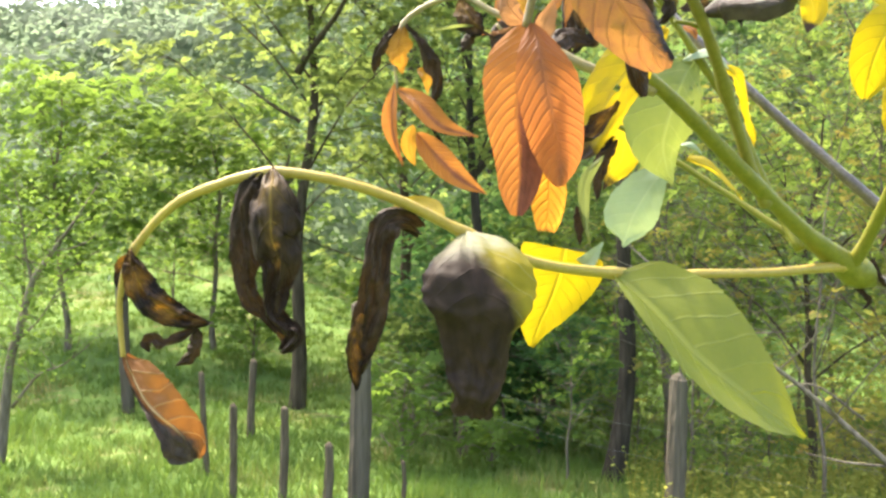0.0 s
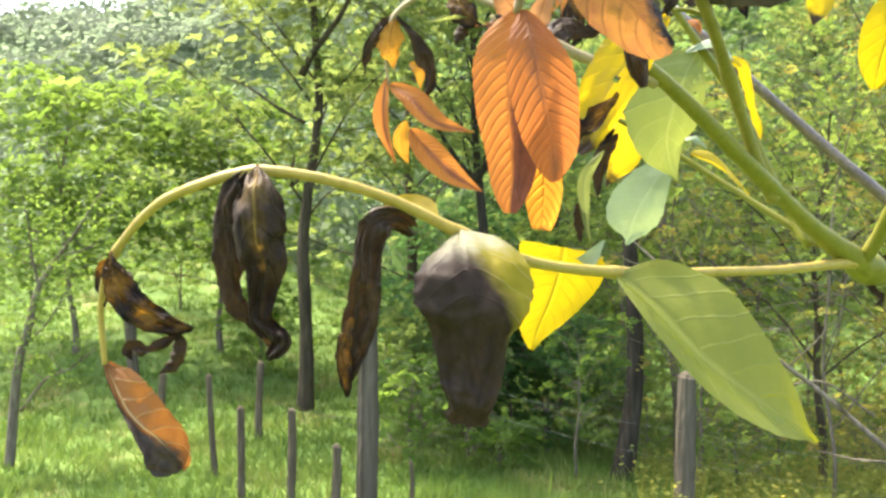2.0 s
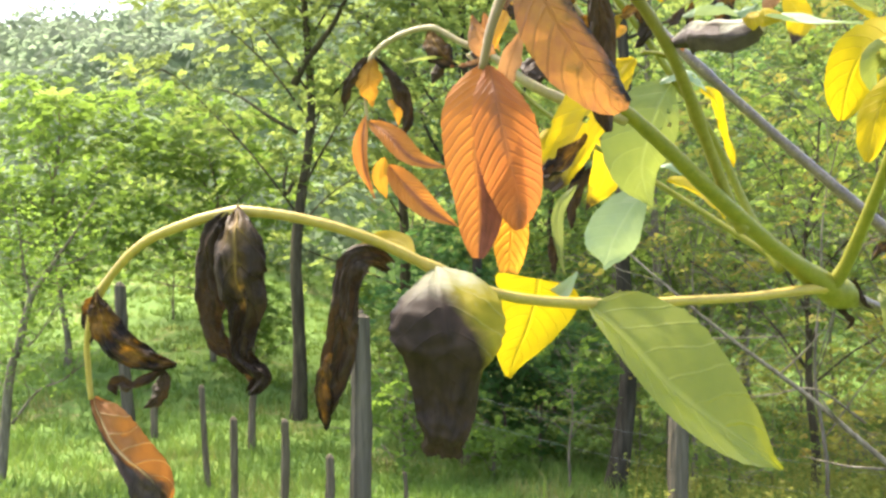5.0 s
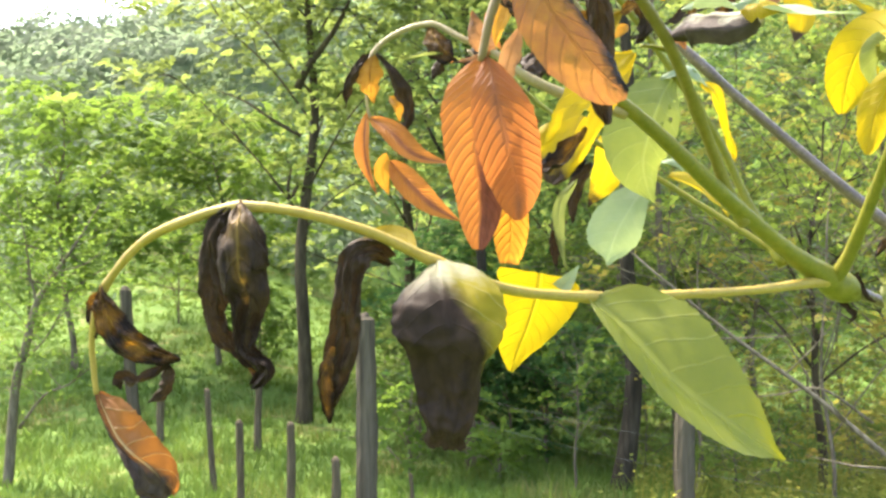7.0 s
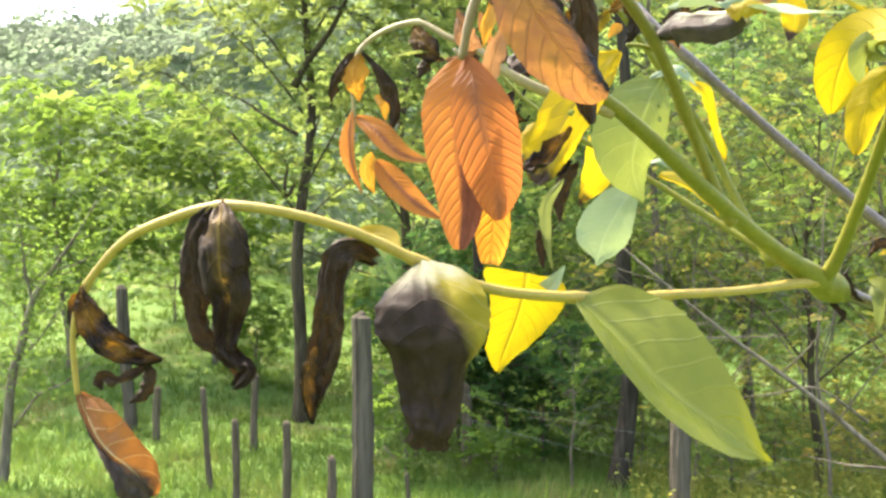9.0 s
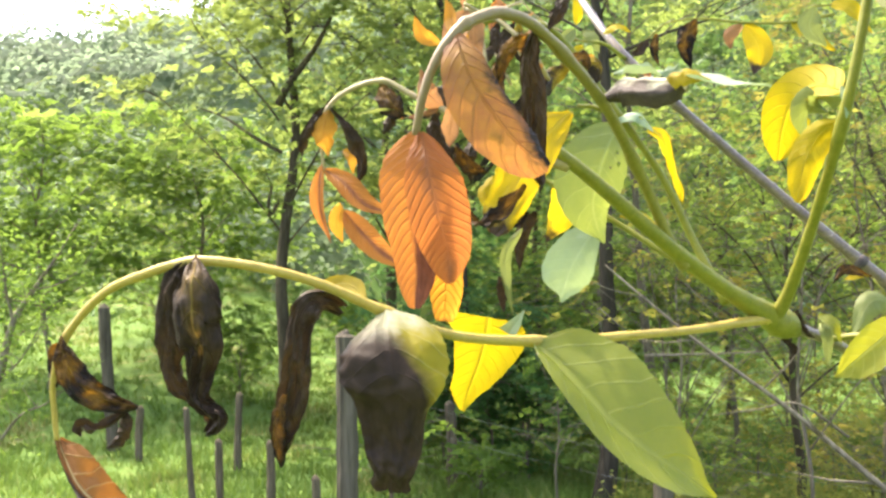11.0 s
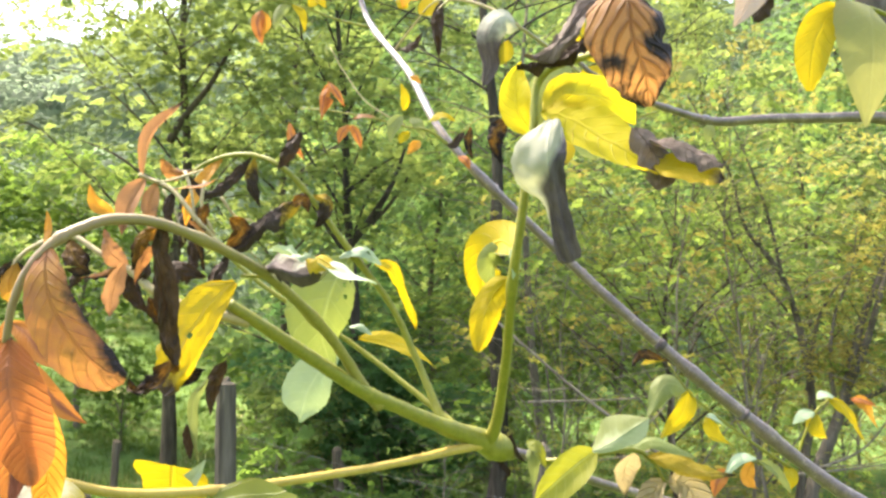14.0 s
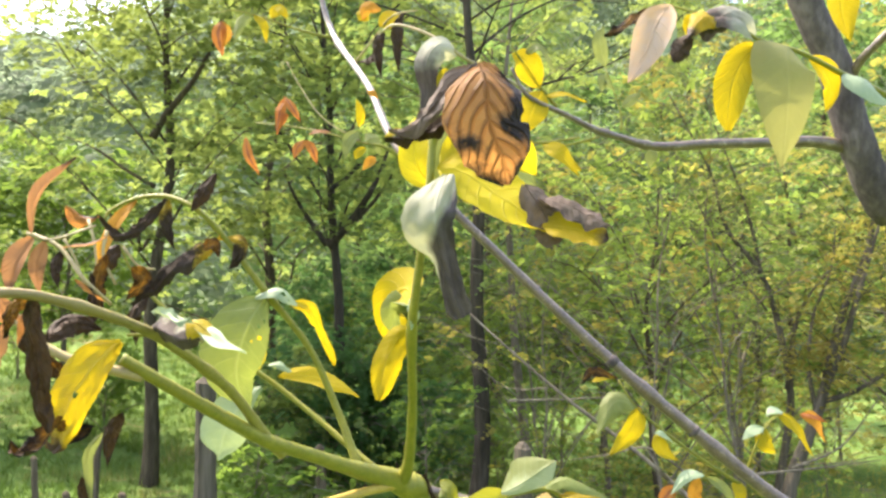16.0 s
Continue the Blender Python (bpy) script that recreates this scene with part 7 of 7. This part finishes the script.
sprig(limb, [((0.3650, 1.1700, 2.0730), 0.0016), ((0.3110, 1.1800, 2.1080), 0.0013), ((0.2770, 1.2000, 2.1590), 0.0011), ((0.2550, 1.2100, 2.2010), 0.0008)], [
    ([(0.3230, 1.1800, 2.0870), (0.3020, 1.1750, 2.0870), (0.2900, 1.1750, 2.0820)], 0.012, (0, -0.7, 0.6), M_BEIGE, ""),
    ([(0.3780, 1.2200, 2.1630), (0.3860, 1.2150, 2.1580), (0.3950, 1.2150, 2.1490)], 0.014, (0, -0.9, 0.3), M_AMBER, ""),
    ([(0.2550, 1.2100, 2.2010), (0.2480, 1.2050, 2.1970), (0.2520, 1.2050, 2.1860)], 0.008, (0, -0.9, 0.3), M_LIME, "")], S_TAN)
sprig(limb, [((0.3210, 1.5000, 2.3360), 0.0032), ((0.2610, 1.4800, 2.3420), 0.0024), ((0.2050, 1.4600, 2.3540), 0.0018), ((0.1460, 1.4400, 2.3610), 0.0014), ((0.1080, 1.4300, 2.3490), 0.0010)], [
    ([(0.1270, 1.4300, 2.3380), (0.1210, 1.4250, 2.3100), (0.1290, 1.4250, 2.2720)], 0.030, (-0.1, -0.95, 0.2), M_ORANGE, "orange young leaflet"),
    ([(0.1290, 1.4300, 2.3360), (0.1360, 1.4250, 2.3110), (0.1270, 1.4250, 2.2850)], 0.022, (0.2, -0.95, 0.2), M_AMBER, ""),
    ([(0.1750, 1.4500, 2.3550), (0.1560, 1.4450, 2.3390), (0.1480, 1.4450, 2.3050)], 0.026, (-0.2, -0.95, 0.2), M_LIME, "thin yellow-green leaflet"),
    ([(0.1800, 1.4500, 2.3560), (0.1980, 1.4450, 2.3380), (0.2040, 1.4450, 2.3050)], 0.020, (0.3, -0.95, 0.2), M_YELLOW, "narrow yellow leaflet"),
    ([(0.2100, 1.4600, 2.3560), (0.2250, 1.4550, 2.3720), (0.2410, 1.4550, 2.3540)], 0.030, (0.1, -0.8, 0.5), M_YELLOW, "small yellow leaflet")])
sprig(limb, [((0.3590, 1.4000, 2.2540), 0.0026), ((0.3950, 1.3600, 2.2930), 0.0020), ((0.4250, 1.3200, 2.3190), 0.0014), ((0.4660, 1.3000, 2.3230), 0.001)], [
    ([(0.4400, 1.3200, 2.3220), (0.4310, 1.3150, 2.2790), (0.4350, 1.3150, 2.2190)], 0.026, (0.1, -1, 0), M_DEAD, "black withered hanging leaflet"),
    ([(0.3670, 1.4000, 2.2600), (0.3950, 1.3950, 2.2660), (0.4150, 1.3950, 2.2930)], 0.022, (0, -0.8, 0.5), M_DEAD, "small black withered leaflet"),
    ([(0.4030, 1.3400, 2.3060), (0.4220, 1.3350, 2.3200), (0.4460, 1.3350, 2.3260)], 0.040, (0, -0.9, 0.3), M_YELLOW_TIP, "yellow and brown leaflet"),
    ([(0.3850, 1.3600, 2.3230), (0.3750, 1.3550, 2.3320), (0.3690, 1.3550, 2.3200)], 0.03, (0, -0.9, 0.3), M_YELLOW, ""),
    ([(0.4080, 1.3400, 2.3360), (0.3830, 1.3350, 2.3380), (0.3740, 1.3350, 2.3130)], 0.03, (0, -0.9, 0.3), M_AMBER, "")], S_TAN)
sprig(limb, [((0.6510, 1.0000, 2.0490), 0.0018), ((0.5990, 1.0100, 2.0430), 0.0018), ((0.5460, 1.0200, 2.0470), 0.0017), ((0.4990, 1.0300, 2.0560), 0.0015), ((0.4580, 1.0400, 2.0540), 0.0012), ((0.4340, 1.0500, 2.0370), 0.0010)], [
    ([(0.4380, 1.0500, 2.0400), (0.4230, 1.0450, 2.0190), (0.4110, 1.0450, 2.0190)], 0.014, (0, -0.9, 0.2), M_DEAD, "curled black leaflet"),
    ([(0.4470, 1.0500, 2.0450), (0.4420, 1.0450, 2.0210), (0.4480, 1.0450, 1.9990)], 0.014, (0, -0.9, 0.2), M_BURNT, ""),
    ([(0.4930, 1.0300, 2.0550), (0.4750, 1.0250, 2.0260), (0.4820, 1.0250, 1.9900)], 0.030, (0, -0.95, 0.1), M_BURNT, "dark hanging withered leaflet"),
    ([(0.5490, 1.0200, 2.0450), (0.5640, 1.0150, 2.0120), (0.5560, 1.0150, 1.9800)], 0.040, (0, -0.95, 0.1), M_YELLOW_TIP, "yellow withering leaflet"),
    ([(0.5470, 1.0200, 2.0450), (0.5290, 1.0150, 2.0310), (0.5290, 1.0150, 2.0120)], 0.020, (0, -0.8, 0.3), M_BEIGE, ""),
    ([(0.6020, 1.0100, 2.0430), (0.6240, 1.0050, 2.0290), (0.6530, 1.0050, 2.0060)], 0.036, (0.1, -0.8, 0.5), M_YELLOW, "yellow leaflet")])
leaf(limb, [(0.4390, 1.1300, 2.0200), (0.4500, 1.1200, 2.0130), (0.4550, 1.1200, 1.9990)], 0.016, (0, -0.95, 0.2), M_ORANGE, "small orange bud leaf", cup=-0.7)

# sprigs on the level side branch and high ones
sprig(limb, [((0.5665, 0.8095, 2.0415), 0.0023), ((0.5388, 0.7945, 2.0677), 0.0015), ((0.5110, 0.7795, 2.0985), 0.0010)], [
    ([(0.5448, 0.7945, 2.0573), (0.5275, 0.7870, 2.0835), (0.5132, 0.7870, 2.0917)], 0.0375, (-0.2, -0.9, 0.3), M_YELLOW, "bright yellow leaflet"),
    ([(0.5477, 0.7945, 2.0557), (0.5335, 0.7870, 2.0295), (0.5297, 0.7870, 2.0085)], 0.0375, (0, -0.9, 0.2), M_YELLOW, ""),
    ([(0.5508, 0.7945, 2.0497), (0.5710, 0.7907, 2.0505), (0.5943, 0.7907, 2.0430)], 0.0135, (0, -0.6, 0.8), M_YELLOW, ""),
    ([(0.5282, 0.7870, 2.0925), (0.5425, 0.7833, 2.0978), (0.5597, 0.7833, 2.0715)], 0.0150, (0.2, -0.8, 0.5), M_LIME, "")])
sprig(limb, [((0.6160, 0.8170, 2.0115), 0.0014), ((0.5733, 0.8020, 1.9987), 0.0012), ((0.5268, 0.7870, 1.9912), 0.0009)], [
    ([(0.5470, 0.7945, 1.9957), (0.5628, 0.7870, 1.9883), (0.5830, 0.7870, 1.9635)], 0.0255, (0.2, -0.9, 0.3), M_YELLOW, "yellow leaflet"),
    ([(0.5297, 0.7870, 1.9912), (0.5222, 0.7833, 1.9695), (0.5373, 0.7833, 1.9515)], 0.0255, (0, -0.95, 0.2), M_LIME, ""),
    ([(0.6887, 0.8395, 2.0055), (0.6820, 0.8357, 1.9927), (0.6805, 0.8357, 1.9815)], 0.0165, (0, -0.9, 0.3), M_LIME, "tiny green leaflet")])
sprig(limb, [((0.6467, 0.8320, 2.0220), 0.0012), ((0.6460, 0.8320, 2.0460), 0.0010), ((0.6302, 0.8320, 2.0933), 0.0008)], [
    ([(0.6385, 0.8320, 2.0685), (0.6272, 0.8282, 2.0797), (0.6235, 0.8282, 2.0633)], 0.0165, (0, -0.9, 0.3), M_LIME, ""),
    ([(0.6475, 0.8320, 2.0490), (0.6595, 0.8282, 2.0580), (0.6693, 0.8282, 2.0648)], 0.0150, (0, -0.9, 0.3), M_LIME, ""),
    ([(0.6302, 0.8320, 2.0933), (0.6227, 0.8282, 2.1210), (0.6272, 0.8282, 2.1405)], 0.0195, (-0.2, -0.9, 0.2), M_LIME, "")])
high = stem("leaf_stalk", [((0.8350, 0.6000, 1.9850), 0.0026), ((0.7730, 0.5700, 2.0010), 0.0023), ((0.7250, 0.5500, 2.0100), 0.0020), ((0.6830, 0.5350, 2.0200), 0.0018), ((0.6470, 0.5300, 2.0270), 0.0015), ((0.6220, 0.5300, 2.0400), 0.0012), ((0.5830, 0.5500, 2.0590), 0.0010)], S_GREEN, "green leaf stalk high among yellow leaflets")
leaf(high, [(0.6490, 0.5340, 2.0238), (0.6344, 0.5300, 2.0122), (0.6249, 0.5300, 1.9948), (0.6218, 0.5320, 1.9760), (0.6213, 0.5340, 1.9586)], 0.0298, (-0.3, -0.93, 0.1), M_YELLOW, "hanging bright yellow leaflet", cup=0.3, wave=0.03, ragged=0.08, nu=26, shape=((0, 0.16, 0.16), (0.1, 0.58, 0.63), (0.3, 0.95, 0.89), (0.5, 1.00, 0.89), (0.7, 0.84, 0.74), (0.86, 0.58, 0.53), (1, 0.16, 0.16)))
leaf(high, [(0.6680, 0.5300, 2.0232), (0.6597, 0.5160, 2.0066), (0.6585, 0.5140, 1.9809), (0.6571, 0.5170, 1.9545), (0.6554, 0.5210, 1.9293)], 0.0537, (0.0, -1, 0.1), M_OLIVE, "broad hanging yellow-green leaflet", cup=-0.35, wave=0.02, nu=30, nv=14, shape=((0, 0.29, 0.29), (0.05, 0.71, 0.69), (0.12, 0.94, 0.89), (0.25, 1.00, 0.94), (0.42, 0.94, 0.89), (0.6, 0.77, 0.71), (0.76, 0.51, 0.49), (0.9, 0.21, 0.20), (1, 0.03, 0.03)))
leaf(high, [(0.6910, 0.5400, 2.0190), (0.7080, 0.5450, 2.0080), (0.7150, 0.5500, 1.9960), (0.7100, 0.5500, 1.9780)], 0.030, (0.3, -0.9, 0.1), M_YELLOW, "yellow leaflet behind the green one", cup=0.3)
leaf(high, [(0.7260, 0.5500, 2.0100), (0.7370, 0.5400, 1.9990), (0.7600, 0.5400, 1.9810)], 0.036, (0.2, -0.8, 0.5), M_PALE, "pale green leaflet", cup=-0.4)
leaf(high, [(0.7670, 0.6000, 2.1090), (0.7610, 0.6000, 2.0840), (0.7680, 0.6000, 2.0520)], 0.036, (0, -0.95, 0.1), M_YELLOW, "hanging yellow leaflet", cup=0.3)
leaf(high, [(0.5160, 0.3900, 1.9970), (0.5070, 0.3850, 1.9850), (0.4990, 0.3850, 1.9660), (0.4900, 0.3870, 1.9510)], 0.0244, (-0.3, -0.9, 0.2), M_FADED, "hanging pinkish-beige leaflet", cup=0.5)
leaf(high, [(0.6220, 0.5300, 2.0400), (0.6020, 0.5250, 2.0420), (0.5870, 0.5250, 2.0240)], 0.028, (-0.1, -0.7, 0.6), M_YELLOW_TIP, "yellow leaflet curling brown", cup=-0.7, frill=0.03)
leaf(high, [(0.6420, 0.5300, 2.0280), (0.6290, 0.5250, 2.0400), (0.6110, 0.5250, 2.0420), (0.5940, 0.5270, 2.0290)], 0.034, (0, -0.6, 0.7), M_GREYDOME, "pale dusty leaflet arching over", cup=-0.8)
leaf(high, [(0.5930, 0.5300, 2.0300), (0.5840, 0.5300, 2.0170), (0.5780, 0.5300, 2.0080)], 0.022, (0, -0.9, 0.2), M_DEAD, "dark withered leaflet", cup=-0.9, frill=0.05)
leaf(high, [(0.5850, 0.5500, 2.0580), (0.5560, 0.5500, 2.0440), (0.5330, 0.5500, 2.0320)], 0.018, (0, -0.6, 0.8), M_BURNT, "", cup=0.7, frill=0.03)
leaf(high, [(0.6467, 0.5350, 2.0328), (0.6352, 0.5280, 2.0421), (0.6190, 0.5240, 2.0443), (0.6074, 0.5260, 2.0360), (0.6037, 0.5300, 2.0244)], 0.0281, (0.0, -0.9, 0.4), M_GREYDOME, "pale grey leaflet domed over, brown at its margin", cup=-0.6, wave=0.04, frill=0.02, nu=28, nv=12, shape=((0, 0.33, 0.22), (0.2, 0.83, 0.61), (0.45, 1.00, 0.83), (0.7, 0.83, 0.72), (0.9, 0.50, 0.44), (1, 0.17, 0.17)))
leaf(high, [(0.6055, 0.5400, 2.0469), (0.5963, 0.5380, 2.0406), (0.5929, 0.5380, 2.0318)], 0.0143, (0.1, -0.9, 0.3), M_YELLOW, "small yellow leaflet", cup=0.4, frill=0.02, shape=((0, 0.33, 0.33), (0.4, 1.00, 0.89), (0.8, 0.67, 0.67), (1, 0.17, 0.17)))
leaf(high, [(0.5900, 0.5520, 2.0460), (0.5800, 0.5520, 2.0240), (0.5650, 0.5520, 2.0260)], 0.016, (0, -0.8, 0.5), M_PALE, cup=0.5)


# fallen and dead branches in the undergrowth beyond the fence
def dead_branch(points, radius, label, twigs, rnd):
    top = empty("dead_branch", label, "branch", "dead branches in the undergrowth", at=points[0])
    n = len(points)
    o = Vector(points[0])
    line = [(*(Vector(p) - o), radius * (1 - 0.75 * i / (n - 1))) for i, p in enumerate(points)]
    fine = [tuple(q) for q in spline(line, 6)]
    v, f = tube(fine, 7)
    child("stem", mesh_of("stem", v, f, [PALE_BARK]), top)
    for k in range(twigs):
        q = fine[int(len(fine) * (0.15 + 0.8 * k / twigs))]
        d = Vector((rnd.uniform(-1, 1), rnd.uniform(-0.6, 0.3), rnd.uniform(-0.1, 1))).normalized() * rnd.uniform(0.25, 0.6)
        a = Vector(q[:3])
        v, f = tube([(*a, q[3] * 0.55), (*(a + d * 0.5 + Vector((0, 0, -0.02))), q[3] * 0.4), (*(a + d), 0.0015)], 5)
        child("twig", mesh_of("twig", v, f, [PALE_BARK]), top)


RD = random.Random(8)
dead_branch([(2.802, 4.600, 0.300), (2.489, 4.700, 0.589), (2.159, 4.800, 0.894), (1.712, 4.900, 1.249), (1.376, 5.000, 1.552), (1.161, 5.100, 1.762)], 0.020, "long bare grey dead branch leaning in the undergrowth", 5, RD)
dead_branch([(2.595, 5.000, 0.687), (2.299, 5.000, 0.892), (2.038, 5.000, 0.864), (1.781, 5.000, 0.837)], 0.010, "pale bare fallen twig", 2, RD)
dead_branch([(3.124, 5.200, 0.664), (3.531, 5.200, 0.688), (4.030, 5.200, 0.730)], 0.012, "pale bare fallen branch", 2, RD)
dead_branch([(3.483, 5.400, 0.650), (3.873, 5.400, 0.795), (4.192, 5.400, 1.145)], 0.012, "bare grey twig in the undergrowth", 3, RD)
dead_branch([(1.514, 5.600, 1.140), (2.084, 5.600, 1.144), (2.417, 5.600, 1.160)], 0.010, "pale level dead twig", 2, RD)


# ---- bent bare saplings in the undergrowth and on the meadow ----
def bare_sapling(stems, leaves, leaf_size, leaf_mat, label, seed, spread=0.16, bark=None):
    """Forking stems with thin side twigs and a few tufts of young leaves; stems: lists of (place, radius), the first from the ground."""
    rnd, rng = random.Random(seed), np.random.default_rng(seed)
    foot = Vector(stems[0][0][0])
    top = empty("sapling", label, "tree", "saplings in the undergrowth", at=foot)
    spots = []
    for k, pts in enumerate(stems):
        fine = [tuple(q) for q in spline([(*(Vector(p) - foot), r) for p, r in pts], 6)]
        v, f = tube(fine, 7, 0.05, rnd)
        shoots = []
        for i in range(4, len(fine) - 1, 2):
            q = fine[i]
            a = rnd.uniform(0, 6.3)
            ln = rnd.uniform(0.12, 0.42)
            end = (q[0] + math.cos(a) * ln, q[1] + math.sin(a) * ln * 0.6, q[2] + ln * rnd.uniform(0.1, 0.8), 0.0018)
            mid = tuple((q[c] + end[c]) / 2 + rnd.uniform(-0.02, 0.03) for c in range(3)) + (0.003,)
            shoots.append(tube([(*q[:3], min(q[3], 0.005)), mid, end], 4))
            if i > 7 or k:
                spots += [mid[:3], end[:3], end[:3]]
        main = child("trunk" if k == 0 else "limb", mesh_of("sapling", v, f, [bark or PALE_BARK]), top)
        for v, f in shoots:
            child("twig", mesh_of("twig", v, f, [bark or PALE_BARK]), main)
    c = np.array(spots)
    many = 9
    heart = c[rng.integers(0, len(c), leaves // many)] + rng.normal(0, 1, (leaves // many, 3)) * spread * 0.6
    every = np.repeat(heart, many, 0) + rng.normal(0, 1, (leaves // many * many, 3)) * spread * np.array([0.4, 0.4, 0.25])
    v, f = leaf_cloud(every, leaf_size, rng, 0.5)
    child("crown", mesh_of("crown", v, f, [leaf_mat], False), top)


def foot_at(p):
    return (p[0], p[1], height(p[0], p[1]) - 0.06)


bare_sapling([
    [(foot_at((3.468, 5.600, -0.010)), 0.060), ((3.595, 5.600, 0.486), 0.052), ((3.851, 5.600, 1.068), 0.040), ((4.033, 5.600, 1.679), 0.030), ((4.253, 5.600, 2.154), 0.022), ((4.405, 5.600, 2.684), 0.014), ((4.622, 5.600, 3.340), 0.006)],
    [((3.853, 5.600, 1.105), 0.030), ((4.000, 5.550, 1.461), 0.028), ((4.087, 5.500, 1.787), 0.022), ((4.245, 5.500, 2.219), 0.014), ((4.453, 5.500, 2.798), 0.006)],
    [((3.861, 5.600, 1.081), 0.024), ((4.042, 5.500, 1.158), 0.018), ((4.244, 5.400, 1.305), 0.013), ((4.530, 5.300, 1.508), 0.006)],
    [((3.813, 5.600, 1.008), 0.020), ((3.799, 5.650, 1.333), 0.016), ((3.880, 5.700, 1.708), 0.012), ((4.031, 5.700, 2.048), 0.008), ((4.091, 5.700, 2.392), 0.004)]],
    3400, 0.040, RUSTY, "bent grey-brown sapling with thin forks and sparse yellowish leaves", 31, bark=POST_WOOD)
bare_sapling([
    [(foot_at((3.635, 5.900, -0.108)), 0.034), ((3.666, 5.900, 0.375), 0.032), ((3.791, 5.900, 1.012), 0.030), ((3.735, 5.900, 1.523), 0.026), ((3.590, 5.900, 2.017), 0.021), ((3.306, 5.900, 2.397), 0.015), ((3.194, 5.900, 2.819), 0.010), ((2.871, 5.900, 3.428), 0.005)],
    [((3.590, 5.900, 2.017), 0.014), ((3.514, 5.900, 2.407), 0.013), ((3.422, 5.900, 2.716), 0.010), ((3.263, 5.900, 3.126), 0.006), ((3.131, 5.900, 3.511), 0.003)],
    [((3.622, 5.900, 1.750), 0.010), ((3.286, 5.850, 2.128), 0.008), ((3.123, 5.850, 2.444), 0.006), ((2.990, 5.850, 2.730), 0.003)],
    [((3.768, 5.900, 1.141), 0.022), ((3.864, 5.950, 1.559), 0.018), ((3.978, 5.950, 1.827), 0.012), ((4.199, 5.950, 2.102), 0.007), ((4.355, 5.950, 2.507), 0.003)]],
    2000, 0.038, OLIVE, "thin grey-brown sapling forking upwards, with a few olive leaves", 32, bark=POST_WOOD)
bare_sapling([
    [(foot_at((3.501, 6.400, -0.140)), 0.018), ((3.564, 6.400, 0.311), 0.016), ((3.600, 6.400, 0.677), 0.014), ((3.546, 6.400, 1.326), 0.010), ((3.720, 6.400, 2.075), 0.005)],
    [((3.582, 6.400, 0.585), 0.010), ((3.732, 6.300, 1.054), 0.007), ((3.806, 6.300, 1.513), 0.003)]],
    1600, 0.038, RUSTY, "thin grey sapling with rusty young leaves", 33)
bare_sapling([
    [(foot_at((-3.618, 6.600, 0.347)), 0.0432), ((-3.543, 6.600, 0.694), 0.0360), ((-3.459, 6.600, 1.018), 0.0310), ((-3.356, 6.600, 1.397), 0.0259), ((-3.197, 6.600, 1.643), 0.0187), ((-3.001, 6.600, 1.920), 0.0122), ((-2.815, 6.600, 2.219), 0.0058)],
    [((-3.356, 6.600, 1.397), 0.0144), ((-3.412, 6.600, 1.642), 0.0108), ((-3.441, 6.600, 1.896), 0.0065), ((-3.516, 6.600, 2.266), 0.0029)],
    [((-3.487, 6.550, 0.390), 0.0144), ((-3.251, 6.500, 0.657), 0.0108), ((-3.020, 6.450, 0.756), 0.0072), ((-2.791, 6.400, 0.917), 0.0029)],
    [((-3.487, 6.600, 0.926), 0.0101), ((-3.278, 6.550, 1.093), 0.0072), ((-3.091, 6.500, 1.349), 0.0043), ((-2.907, 6.500, 1.576), 0.0022)],
    [((-3.188, 6.600, 1.656), 0.0086), ((-2.954, 6.600, 1.712), 0.0058), ((-2.721, 6.600, 1.897), 0.0029)]],
    1900, 0.042, BRIGHT, "slim leaning grey sapling with sparse new leaves on the meadow", 34, 0.2)
